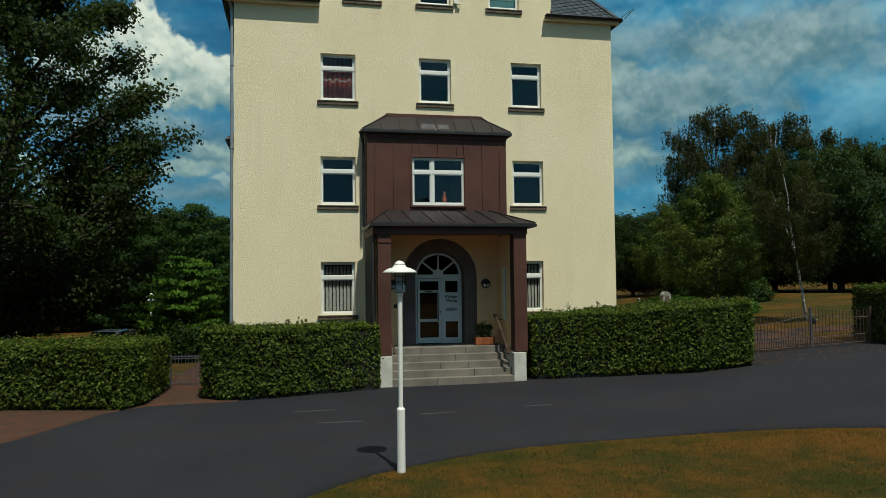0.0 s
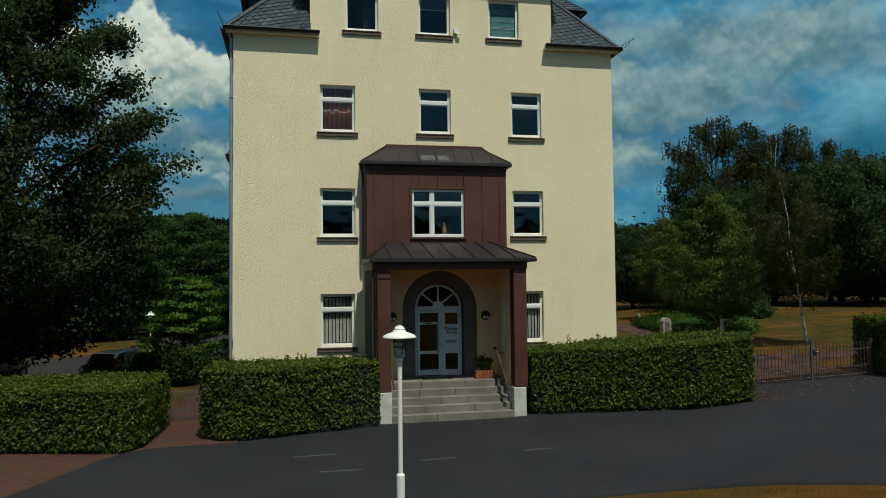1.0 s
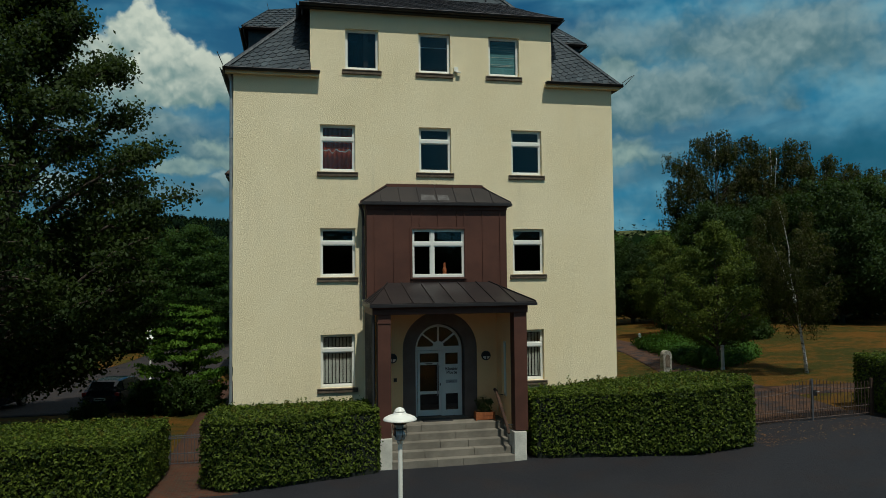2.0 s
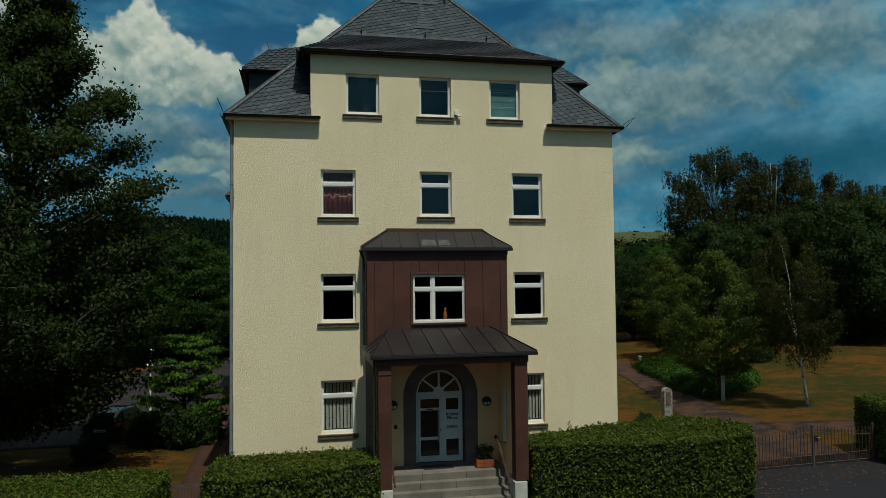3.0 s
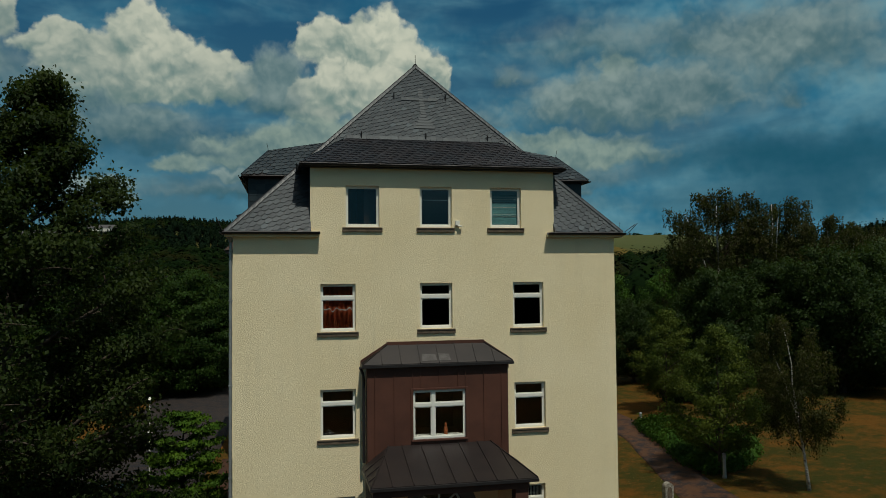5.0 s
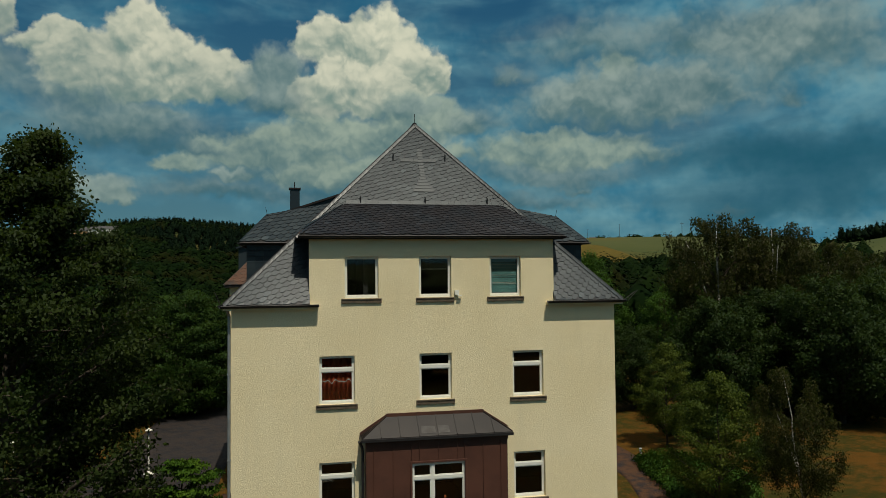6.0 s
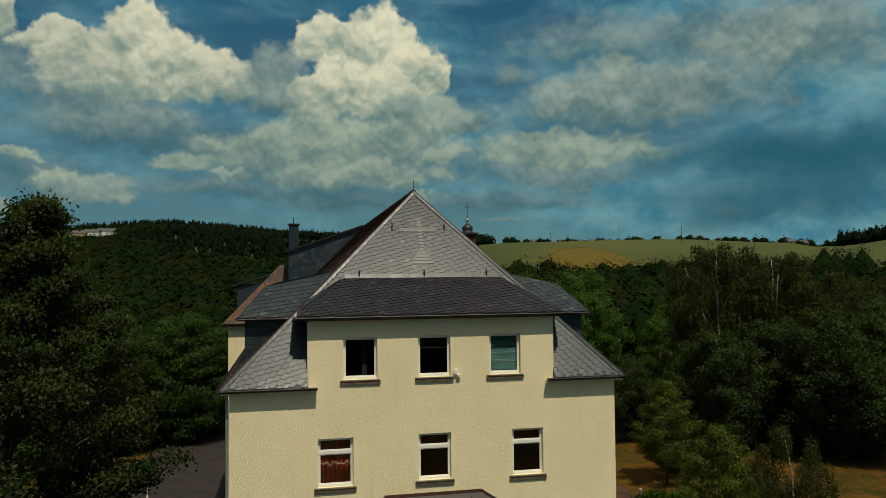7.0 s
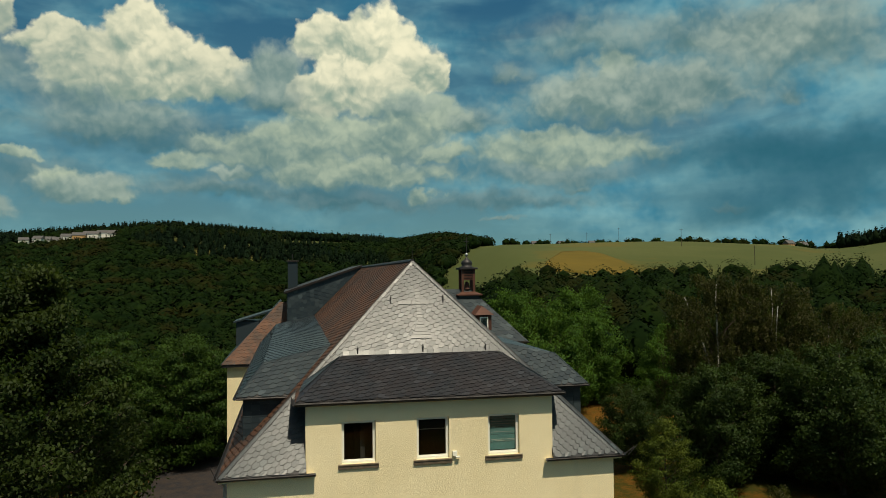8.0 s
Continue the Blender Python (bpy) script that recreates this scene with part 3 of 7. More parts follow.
ribbon("paved_garden_path", [(-8.2, -4.4), (-8.05, -2), (-8.3, 6), (-8.6, 14), (-8.9, 26)], [(-5.8, -4.2), (-6.6, -2), (-6.7, 6), (-6.7, 14), (-6.7, 26)], M_PAVE, 0.05, "red block path along the house wall", "pavement", 6)

ribbon("east_lane", smooth_line([(13.8, 3.2), (15.5, 2.5), (17.6, 1.5), (24, -0.5), (34, -3)], 4), smooth_line([(13.6, 1.2), (14.6, 1.0), (16.2, 0.4), (24, -2.2), (34, -5)], 4), M_DRIVE, 0.036, "narrow leaf-strewn lane branching off the drive", "road", 4)

# ---------------------------------------------------------------- the house
house = thing("convent_house", (0, 0, 0), "tall cream rendered convent house with slate roofs", "building")

WX, WALL_T = 6.27, 0.42
EAVE_Z, EAVE_OUT, EAVE_FRONT = 11.94, 0.24, 0.18
RIDGE_X, RIDGE_Z, APEX_Y = 0.1, 18.5, 3.88
GX0, GX1, GABLE_Z = -3.93, 4.12, 14.0
HOUSE_Y1 = 34.0
FRONT_PITCH = (RIDGE_Z - EAVE_Z) / (APEX_Y + EAVE_FRONT)
WEST_PITCH = (RIDGE_Z - EAVE_Z) / (RIDGE_X + WX + EAVE_OUT)
EAST_PITCH = (RIDGE_Z - EAVE_Z) / (WX + EAVE_OUT - RIDGE_X)

WINDOWS = [  # x0, x1, z0, z1, curtain
    (-3.63, -2.56, 2.00, 3.66, "blind"), (2.62, 3.69, 2.00, 3.66, "blind"),
    (-3.63, -2.53, 5.46, 7.00, ""), (2.67, 3.74, 5.50, 7.00, ""),
    (-3.62, -2.52, 8.80, 10.30, "red"), (-0.45, 0.61, 8.83, 10.30, ""), (2.66, 3.72, 8.80, 10.30, ""),
]
TOP_WINDOWS = [(-2.82, -1.75, 12.10, 13.42, ""), (-0.44, 0.62, 12.10, 13.42, "half"), (1.92, 2.98, 12.10, 13.42, "roller")]
DOOR_HOLE = (-2.0, 2.0, 0.0, 4.6)


def curtain(name, x0, x1, z0, z1, y, waves, depth, mat, parent, label=""):
    bm = bmesh.new()
    n = waves * 8
    rows = []
    for z in (z0, z1):
        rows.append([bm.verts.new((x0 + (x1 - x0) * i / n, y + depth * math.sin(2 * math.pi * waves * i / n), z)) for i in range(n + 1)])
    for i in range(n):
        bm.faces.new((rows[0][i], rows[0][i + 1], rows[1][i + 1], rows[1][i]))
    ext = bmesh.ops.extrude_face_region(bm, geom=bm.faces[:])
    for v in [g for g in ext["geom"] if isinstance(g, bmesh.types.BMVert)]:
        v.co.y += 0.004
    return part(name, fixed(bm), mat, parent, label, smooth=True)


M_RED_CURTAIN = plain("red_curtain_cloth", (0.62, 0.115, 0.035), (0.46, 0.075, 0.025), 0.9, 0, 3, 50, 0.003)
M_NET = plain("pale_curtain_cloth", (0.60, 0.60, 0.55), (0.48, 0.48, 0.44), 0.9)
M_BLIND = plain("grey_blind_strips", (0.66, 0.66, 0.58), (0.54, 0.54, 0.48), 0.8)
M_ROLLER = plain("sea_green_roller_blind", (0.16, 0.38, 0.37), (0.12, 0.29, 0.29), 0.7, 0, 3, 30, 0.002)


def window(x0, x1, z0, z1, y, dress, transom=0.30, mullion=None, sill=True, post=0.07):
    """A white window set back in its opening, with a high transom light over one sash."""
    yf, t = y + 0.12, 0.055
    bm = bmesh.new()
    box(bm, x0, x0 + t, yf, yf + 0.07, z0, z1, 0.008)
    box(bm, x1 - t, x1, yf, yf + 0.07, z0, z1, 0.008)
    box(bm, x0 + t, x1 - t, yf, yf + 0.07, z1 - t, z1, 0.008)
    box(bm, x0 + t, x1 - t, yf - 0.02, yf + 0.07, z0, z0 + t + 0.02, 0.008)
    w = part("window", bm, M_FRAME, house, "white plastic window")
    panes = []
    ups = [(x0 + t, x1 - t)]
    if mullion:
        xm = x0 + (x1 - x0) * mullion
        bm = boxes((xm - post, xm + post, yf - 0.012, yf + 0.062, z0 + t, z1 - t), bevel=0.008)
        part("mullion", bm, M_FRAME, w)
        ups = [(x0 + t, xm - post), (xm + post, x1 - t)]
    for a, b in ups:
        if transom:
            zt = z1 - (z1 - z0) * transom
            bm = boxes((a, b, yf - 0.015, yf + 0.06, zt - 0.055, zt + 0.055), bevel=0.008)
            part("transom", bm, M_FRAME, w)
            panes += [(a, b, z0 + t + 0.02, zt - 0.055), (a, b, zt + 0.055, z1 - t)]
        else:
            panes.append((a, b, z0 + t + 0.02, z1 - t))
    for a, b, c, d in panes:
        s = 0.030
        bm = bmesh.new()
        box(bm, a, a + s, yf + 0.008, yf + 0.055, c, d, 0.005)
        box(bm, b - s, b, yf + 0.008, yf + 0.055, c, d, 0.005)
        box(bm, a + s, b - s, yf + 0.008, yf + 0.055, d - s, d, 0.005)
        box(bm, a + s, b - s, yf + 0.008, yf + 0.055, c, c + s, 0.005)
        part("sash", bm, M_FRAME, w)
        g = part("pane", boxes((a + s, b - s, yf + 0.028, yf + 0.034, c + s, d - s)), M_GLASS, w)
        g.visible_shadow = False
    if sill:
        bm = bmesh.new()
        box(bm, x0 - 0.11, x1 + 0.09, y - 0.055, y + 0.12, z0 - 0.155, z0 - 0.012, 0.012)
        box(bm, x0 - 0.08, x1 + 0.06, y - 0.075, y + 0.02, z0 - 0.05, z0 - 0.016, 0.008)
        part("sill", bm, M_SILL, w, "weathered dark stone sill")
    xa, xb, yi = x0 + 0.03, x1 - 0.03, yf + 0.115
    if dress == "red":
        curtain("curtain", xa, xb, z0 + 0.05, z1 - 0.05, yi, 7, 0.03, M_RED_CURTAIN, w, "red patterned curtain")
        bm = bmesh.new()
        n = 40
        for i in range(n):
            u0, u1 = i / n, (i + 1) / n
            za = z0 + 0.62 + 0.08 * abs(math.sin(u0 * 9.4)) + 0.03 * math.sin(u0 * 31)
            zb = z0 + 0.62 + 0.08 * abs(math.sin(u1 * 9.4)) + 0.03 * math.sin(u1 * 31)
            vs = [(xa + (xb - xa) * u0, yi - 0.045, za), (xa + (xb - xa) * u1, yi - 0.045, zb), (xa + (xb - xa) * u1, yi - 0.045, zb + 0.035), (xa + (xb - xa) * u0, yi - 0.045, za + 0.035)]
            solid(bm, vs, (0, 0.006, 0))
        part("lace_edge", fixed(bm), M_NET, w, "pale lace edging")
    if dress == "blind":
        k = int((xb - xa) / 0.105)
        for i in range(k):
            xc = xa + (i + 0.5) * (xb - xa) / k
            bm = boxes((xc - 0.047, xc + 0.047, yi - 0.002, yi + 0.002, z0 + 0.12, z1 - 0.12))
            bmesh.ops.rotate(bm, verts=bm.verts, cent=(xc, yi, 0), matrix=Matrix.Rotation(radians(24), 3, "Z"))
            part("blind_strip", bm, M_BLIND, w, "grey vertical blind strip")
    if dress == "roller":
        for i in range(9):
            zc = z0 + 0.12 + i * (z1 - z0 - 0.2) / 9
            bm = boxes((xa, xb, yi - 0.012, yi + 0.0, zc, zc + (z1 - z0 - 0.2) / 9 - (0.012 if i % 2 else 0.003)))
            part("blind_slat", bm, M_ROLLER, w, "sea-green blind slat")
        for zc in (0.30, 0.335, 0.52, 0.72, 0.78):
            zz = z0 + zc * (z1 - z0)
            part("blind_edge", boxes((xa, xb, yi - 0.02, yi - 0.013, zz, zz + 0.013)), M_BLIND, w, "pale slat edge")
    if dress == "half":
        part("blind_rail", boxes((xa, xb, yi, yi + 0.02, z1 - 0.42, z1 - 0.40)), M_FRAME, w)
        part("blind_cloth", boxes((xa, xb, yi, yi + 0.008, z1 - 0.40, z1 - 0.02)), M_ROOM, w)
    return w


# walls
bm = bmesh.new()
holes = [w[:4] for w in WINDOWS] + [DOOR_HOLE, (-1.9, 2.0, 5.2, 7.3)]
pierced(bm, -WX, WX, -1.2, EAVE_Z + 0.05, [(a, b, c, d) for a, b, c, d in holes], 0.0, WALL_T)
part("wall", bm, M_WALL, house, "cream roughcast front wall")
bm = bmesh.new()
pierced(bm, GX0, GX1, EAVE_Z + 0.05, GABLE_Z + 0.1, [w[:4] for w in TOP_WINDOWS], 0.0, WALL_T)
part("wall", bm, M_WALL, house, "cream roughcast upper wall")
part("wall", boxes((-WX, -WX + WALL_T, WALL_T, HOUSE_Y1, -3, EAVE_Z)), M_WALL, house, "cream roughcast side wall")
part("wall", boxes((WX - WALL_T, WX, WALL_T, HOUSE_Y1, -3, EAVE_Z)), M_WALL, house, "cream roughcast side wall")
part("wall", boxes((-WX, WX, HOUSE_Y1 - 0.4, HOUSE_Y1, -3, EAVE_Z)), M_WALL, house, "cream roughcast rear wall")
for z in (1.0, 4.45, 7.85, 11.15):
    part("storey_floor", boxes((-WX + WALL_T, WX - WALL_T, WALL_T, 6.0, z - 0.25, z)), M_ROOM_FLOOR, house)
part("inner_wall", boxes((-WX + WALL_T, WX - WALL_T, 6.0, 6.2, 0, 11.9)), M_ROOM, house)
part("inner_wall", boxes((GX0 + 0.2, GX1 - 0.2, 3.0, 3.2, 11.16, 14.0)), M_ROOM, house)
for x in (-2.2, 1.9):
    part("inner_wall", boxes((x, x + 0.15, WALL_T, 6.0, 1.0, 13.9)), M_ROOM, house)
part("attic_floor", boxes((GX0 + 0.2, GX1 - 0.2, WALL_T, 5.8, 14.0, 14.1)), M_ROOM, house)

for w in WINDOWS:
    window(*w[:4], 0.0, w[4])
for w in TOP_WINDOWS:
    window(*w[:4], 0.0, w[4], transom=0)

# a small white sensor box between two top windows
bm = boxes((0.72, 0.86, -0.09, 0.0, 12.16, 12.32), bevel=0.01)
sensor = part("sensor_box", bm, M_WHITE, house, "small white sensor box")
part("sensor_arm", boxes((0.80, 0.94, -0.13, -0.05, 12.12, 12.16), bevel=0.01), M_WHITE, sensor)


# roofs ------------------------------------------------------------------
def roof_slab(name, pts, mat, parent, t=0.10, label=""):
    bm = bmesh.new()
    p = [Vector(q) for q in pts]
    nrm = (p[1] - p[0]).cross(p[2] - p[0]).normalized()
    if nrm.z < 0:
        nrm = -nrm
    solid(bm, p, -nrm * t)
    return part(name, fixed(bm), mat, parent, label)


def inside(poly, u, v):
    c = False
    for (a, b), (d, e) in zip(poly, poly[1:] + poly[:1]):
        if (b > v) != (e > v) and u < (d - a) * (v - b) / (e - b) + a:
            c = not c
    return c


def slates(pts, mat, parent, wide=0.30, tall=0.215, singles=0, slant=0.10, label="", tilt=0.0, out=None, skip=0.0):
    """Scale-shaped slates, each a thick piece of its own, in slanting courses over a planar outline whose first edge is the eave."""
    p = [Vector(q) for q in pts]
    eu = (p[1] - p[0]).normalized()
    nrm = eu.cross(p[2] - p[0]).normalized()
    if nrm.z < 0 or (out is not None and nrm.dot(Vector(out)) < 0):
        nrm = -nrm
    ev = nrm.cross(eu)
    if ev.z < 0:
        ev = -ev
    if eu.cross(ev).dot(nrm) < 0:
        eu = -eu
    o = p[0]
    poly = [((q - o).dot(eu), (q - o).dot(ev)) for q in p]
    u0, u1 = min(q[0] for q in poly), max(q[0] for q in poly)
    v0, v1 = min(q[1] for q in poly), max(q[1] for q in poly)
    rng = random.Random(int(abs(o.x * 100 + o.y * 31 + o.z * 7)) + 5)
    shape = [(-0.5, 1.35), (0.5, 1.35), (0.5, 0.46), (0.34, 0.17), (0.08, 0.0), (-0.16, 0.06), (-0.46, 0.36)]
    one = None

    def span(vv):
        vv = min(max(vv, v0 + 0.001), v1 - 0.001)
        us = [a + (d - a) * (vv - b) / (e - b) for (a, b), (d, e) in zip(poly, poly[1:] + poly[:1]) if (b > vv) != (e > vv)]
        return min(us), max(us)

    verts, faces, made = [], [], 0
    row = 0
    v = v0 - tall * 0.2 - tilt * (u1 - u0)
    while v < v1:
        off = (row % 2) * wide * 0.5
        i0 = int((u0 - off) / wide) - 3
        i1 = int((u1 - off) / wide) + 3
        for i in range(i0, i1):
            cu = off + (i + 0.5) * wide
            cv = v + tilt * (cu - u0)
            if not v0 - tall * 0.3 < cv + tall * 0.5 < v1:
                continue
            ul, ur = span(cv + tall * 0.5)
            if not ul - wide * 0.45 < cu < ur + wide * 0.45:
                continue
            whole = ul + wide * 0.8 < cu < ur - wide * 0.8 and v0 < cv and cv + tall * 1.5 < v1
            ju, jv, jr = rng.uniform(-0.008, 0.008), rng.uniform(-0.008, 0.008), rng.uniform(-0.02, 0.02)
            ring = []
            lift0, lift1 = 0.026 + rng.uniform(0, 0.002), 0.004
            for a, b in shape:
                uu = cu + ju + a * (wide - 0.006) * 1.0 + b * tall * slant + jr * b * tall
                vv = cv + jv + b * tall + tilt * (uu - cu)
                vv = min(max(vv, v0 - 0.01), v1)
                sl, sr = span(vv)
                uu = min(max(uu, sl), sr)
                ring.append((uu, vv, lift0 + (lift1 - lift0) * b / 1.35))
            if made < singles and whole and cv > v0 + skip:
                made += 1
                vs = [Vector((a * (wide - 0.006) + b * tall * slant, b * tall + tilt * (a * (wide - 0.006) + b * tall * slant), lift0 + (lift1 - lift0) * b / 1.35)) for a, b in shape]
                low = [Vector((q.x, q.y, q.z - 0.018)) for q in vs]
                k = len(vs)
                if one is None:
                    one = pydata("slate", [tuple(q) for q in vs + low], [tuple(range(k)), *[(j, j + k, (j + 1) % k + k, (j + 1) % k) for j in range(k)]], mat)
                ob = new("slate", one)
                base = o + eu * (cu + ju) + ev * (cv + jv)
                ob.parent = parent
                ob.matrix_local = Matrix.Translation(base) @ Matrix((eu, ev, nrm)).transposed().to_4x4()
                continue
            k0 = len(verts)
            k = len(ring)
            for a, b, c in ring:
                verts.append(tuple(o + eu * a + ev * b + nrm * c))
            for a, b, c in ring:
                verts.append(tuple(o + eu * a + ev * b + nrm * (c - 0.018)))
            faces.append(tuple(range(k0, k0 + k)))
            for j in range(k):
                faces.append((k0 + j, k0 + j + k, k0 + (j + 1) % k + k, k0 + (j + 1) % k))
        v += tall
        row += 1
    ob = new("slate_covering", pydata("slate_covering", verts, faces, mat))
    ob.parent = parent
    return tagged(ob, label, kind="stuff")


E_L, E_R, E_F = -WX - EAVE_OUT, WX + EAVE_OUT, -EAVE_FRONT
APEX = (RIDGE_X, APEX_Y, RIDGE_Z)


def front_z(y):
    return EAVE_Z + (y - E_F) * FRONT_PITCH


def west_z(x):
    return EAVE_Z + (x - E_L) * WEST_PITCH


def east_z(x):
    return EAVE_Z + (E_R - x) * EAST_PITCH


def hip_left(z):
    k = (z - EAVE_Z) / (RIDGE_Z - EAVE_Z)
    return (E_L + (RIDGE_X - E_L) * k, E_F + (APEX_Y - E_F) * k, z)


def hip_right(z):
    k = (z - EAVE_Z) / (RIDGE_Z - EAVE_Z)
    return (E_R + (RIDGE_X - E_R) * k, E_F + (APEX_Y - E_F) * k, z)


SK_Z0, SK_Z1 = 14.10, 15.28
hl, hr = hip_left(SK_Z1), hip_right(SK_Z1)
hl2, hr2 = hip_left(14.50), hip_right(14.50)  # the hips run on below the skirt's upper edge
sk_tl, sk_tr = (hl[0] + 0.5, hl[1], SK_Z1), (hr[0] - 0.5, hr[1], SK_Z1)
SK_L, SK_R, SK_F = GX0 - 0.30, GX1 + 0.30, -0.20

roof = part("roof", boxes((RIDGE_X - 0.3, RIDGE_X + 0.3, APEX_Y + 0.6, 31.0, RIDGE_Z - 0.9, RIDGE_Z - 0.4)), M_GUTTER, house, "hipped slate roof")
roof_slab("roof_plane", [hl2, hr2, APEX], M_SLATE_DARK, roof)
roof_slab("roof_plane", [(SK_L, SK_F, SK_Z0), (SK_R, SK_F, SK_Z0), sk_tr, sk_tl], M_GUTTER, roof)
roof_slab("roof_plane", [(SK_L, SK_F, SK_Z0), sk_tl, hl2], M_GUTTER, roof)
roof_slab("roof_plane", [(SK_R, SK_F, SK_Z0), hr2, sk_tr], M_GUTTER, roof)
# flanks of the flared skirt, running back to the hips
back_l, back_r = hip_left(west_z(SK_L) + 0.02), hip_right(east_z(SK_R) + 0.02)
roof_slab("roof_plane", [(SK_L, SK_F, SK_Z0), back_l, hl2], M_GUTTER, roof)
roof_slab("roof_plane", [(SK_R, SK_F, SK_Z0), hr2, back_r], M_GUTTER, roof)
# low corner roofs beside the raised middle
cl = [(E_L, E_F, EAVE_Z), (GX0 + 0.02, E_F, EAVE_Z), (GX0 + 0.02, (hip_left(west_z(GX0))[1]), front_z(hip_left(west_z(GX0))[1])), hip_left(west_z(GX0) - 0.05)]
cr = [(GX1 - 0.02, E_F, EAVE_Z), (E_R, E_F, EAVE_Z), hip_right(east_z(GX1) - 0.05), (GX1 - 0.02, (hip_right(east_z(GX1))[1]), front_z(hip_right(east_z(GX1))[1]))]
roof_slab("roof_plane", cl, M_SLATE_DARK, roof)
roof_slab("roof_plane", cr, M_SLATE_DARK, roof)
# long side slopes
YB = 33.5
west = [(E_L, YB, EAVE_Z), (E_L, E_F, EAVE_Z), APEX, (RIDGE_X, YB, RIDGE_Z)]
east = [(E_R, E_F, EAVE_Z), (E_R, YB, EAVE_Z), (RIDGE_X, YB, RIDGE_Z), APEX]
roof_slab("roof_plane", west, M_GUTTER, roof)
roof_slab("roof_plane", east, M_GUTTER, roof)
# raised middle's cheeks
for x, s in ((GX0, 1), (GX1, -1)):
    bm = solid(bmesh.new(), [(x, 0.02, EAVE_Z - 0.2), (x, 1.9, EAVE_Z - 0.2), (x, 1.9, 14.1), (x, 0.02, 14.1)], (s * 0.3, 0, 0))
    part("cheek", fixed(bm), M_SLATE_DARK, house, "slate-hung cheek wall")


def gutter(name, a, b, parent, r=0.075):
    """A half-round gutter with a rolled rim between two points."""
    a, b = Vector(a), Vector(b)
    d = (b - a).normalized()
    side = d.cross(Vector((0, 0, 1))).normalized()
    bm = bmesh.new()
    rows = []
    for q in (a, b):
        rows.append([bm.verts.new(q + side * r * math.cos(t) + Vector((0, 0, r * math.sin(t)))) for t in [math.pi + math.pi * i / 8 for i in range(9)]])
    for i in range(8):
        bm.faces.new((rows[0][i], rows[0][i + 1], rows[1][i + 1], rows[1][i]))
    ext = bmesh.ops.extrude_face_region(bm, geom=bm.faces[:])
    for v in [g for g in ext["geom"] if isinstance(g, bmesh.types.BMVert)]:
        v.co.z += 0.012
    tube(bm, [a + side * r, b + side * r], 0.014, 6)
    tube(bm, [a - side * r, b - side * r], 0.014, 6)
    return part(name, fixed(bm), M_GUTTER, parent)


def eave_board(a, b, depth_y, parent):
    """The boxed soffit below an eave."""
    bm = bmesh.new()
    x0, x1 = sorted((a[0], b[0]))
    y0, y1 = sorted((a[1], b[1]))
    box(bm, x0, x1, y0, y1 + depth_y, a[2] - 0.14, a[2] - 0.03, 0.01)
    return part("eave_board", bm, M_GUTTER, parent, "dark eave board")


gutter("gutter", (E_L - 0.06, E_F - 0.07, EAVE_Z - 0.02), (GX0 + 0.30, E_F - 0.07, EAVE_Z - 0.02), house)
gutter("gutter", (GX1 - 0.30, E_F - 0.07, EAVE_Z - 0.02), (E_R + 0.06, E_F - 0.07, EAVE_Z - 0.02), house)
gutter("gutter", (E_L - 0.07, E_F, EAVE_Z - 0.02), (E_L - 0.07, 26, EAVE_Z - 0.02), house)
gutter("gutter", (E_R + 0.07, E_F, EAVE_Z - 0.02), (E_R + 0.07, 26, EAVE_Z - 0.02), house)
gutter("gutter", (SK_L - 0.04, SK_F - 0.07, SK_Z0 - 0.03), (SK_R + 0.04, SK_F - 0.07, SK_Z0 - 0.03), house)
gutter("gutter", (SK_L - 0.05, SK_F, SK_Z0 - 0.03), (SK_L - 0.05, back_l[1], SK_Z0 - 0.03), house)
gutter("gutter", (SK_R + 0.05, SK_F, SK_Z0 - 0.03), (SK_R + 0.05, back_r[1], SK_Z0 - 0.03), house)
part("eave_board", boxes((E_L, GX0 + 0.28, E_F, 0.0, EAVE_Z - 0.16, EAVE_Z - 0.06), bevel=0.01), M_WALL, house, "cream boxed eave")
part("eave_board", boxes((GX1 - 0.28, E_R, E_F, 0.0, EAVE_Z - 0.16, EAVE_Z - 0.06), bevel=0.01), M_WALL, house, "cream boxed eave")
part("eave_board", boxes((SK_L, SK_R, SK_F, 0.0, SK_Z0 - 0.13, SK_Z0 - 0.05), bevel=0.01), M_GUTTER, house, "dark boxed eave")
part("eave_board", boxes((E_L, -WX, 0.0, 26, EAVE_Z - 0.16, EAVE_Z - 0.06), bevel=0.01), M_GUTTER, house, "dark boxed eave")
part("eave_board", boxes((WX, E_R, 0.0, 26, EAVE_Z - 0.16, EAVE_Z - 0.06), bevel=0.01), M_GUTTER, house, "dark boxed eave")

# long shed dormers on the side slopes -----------------------------------


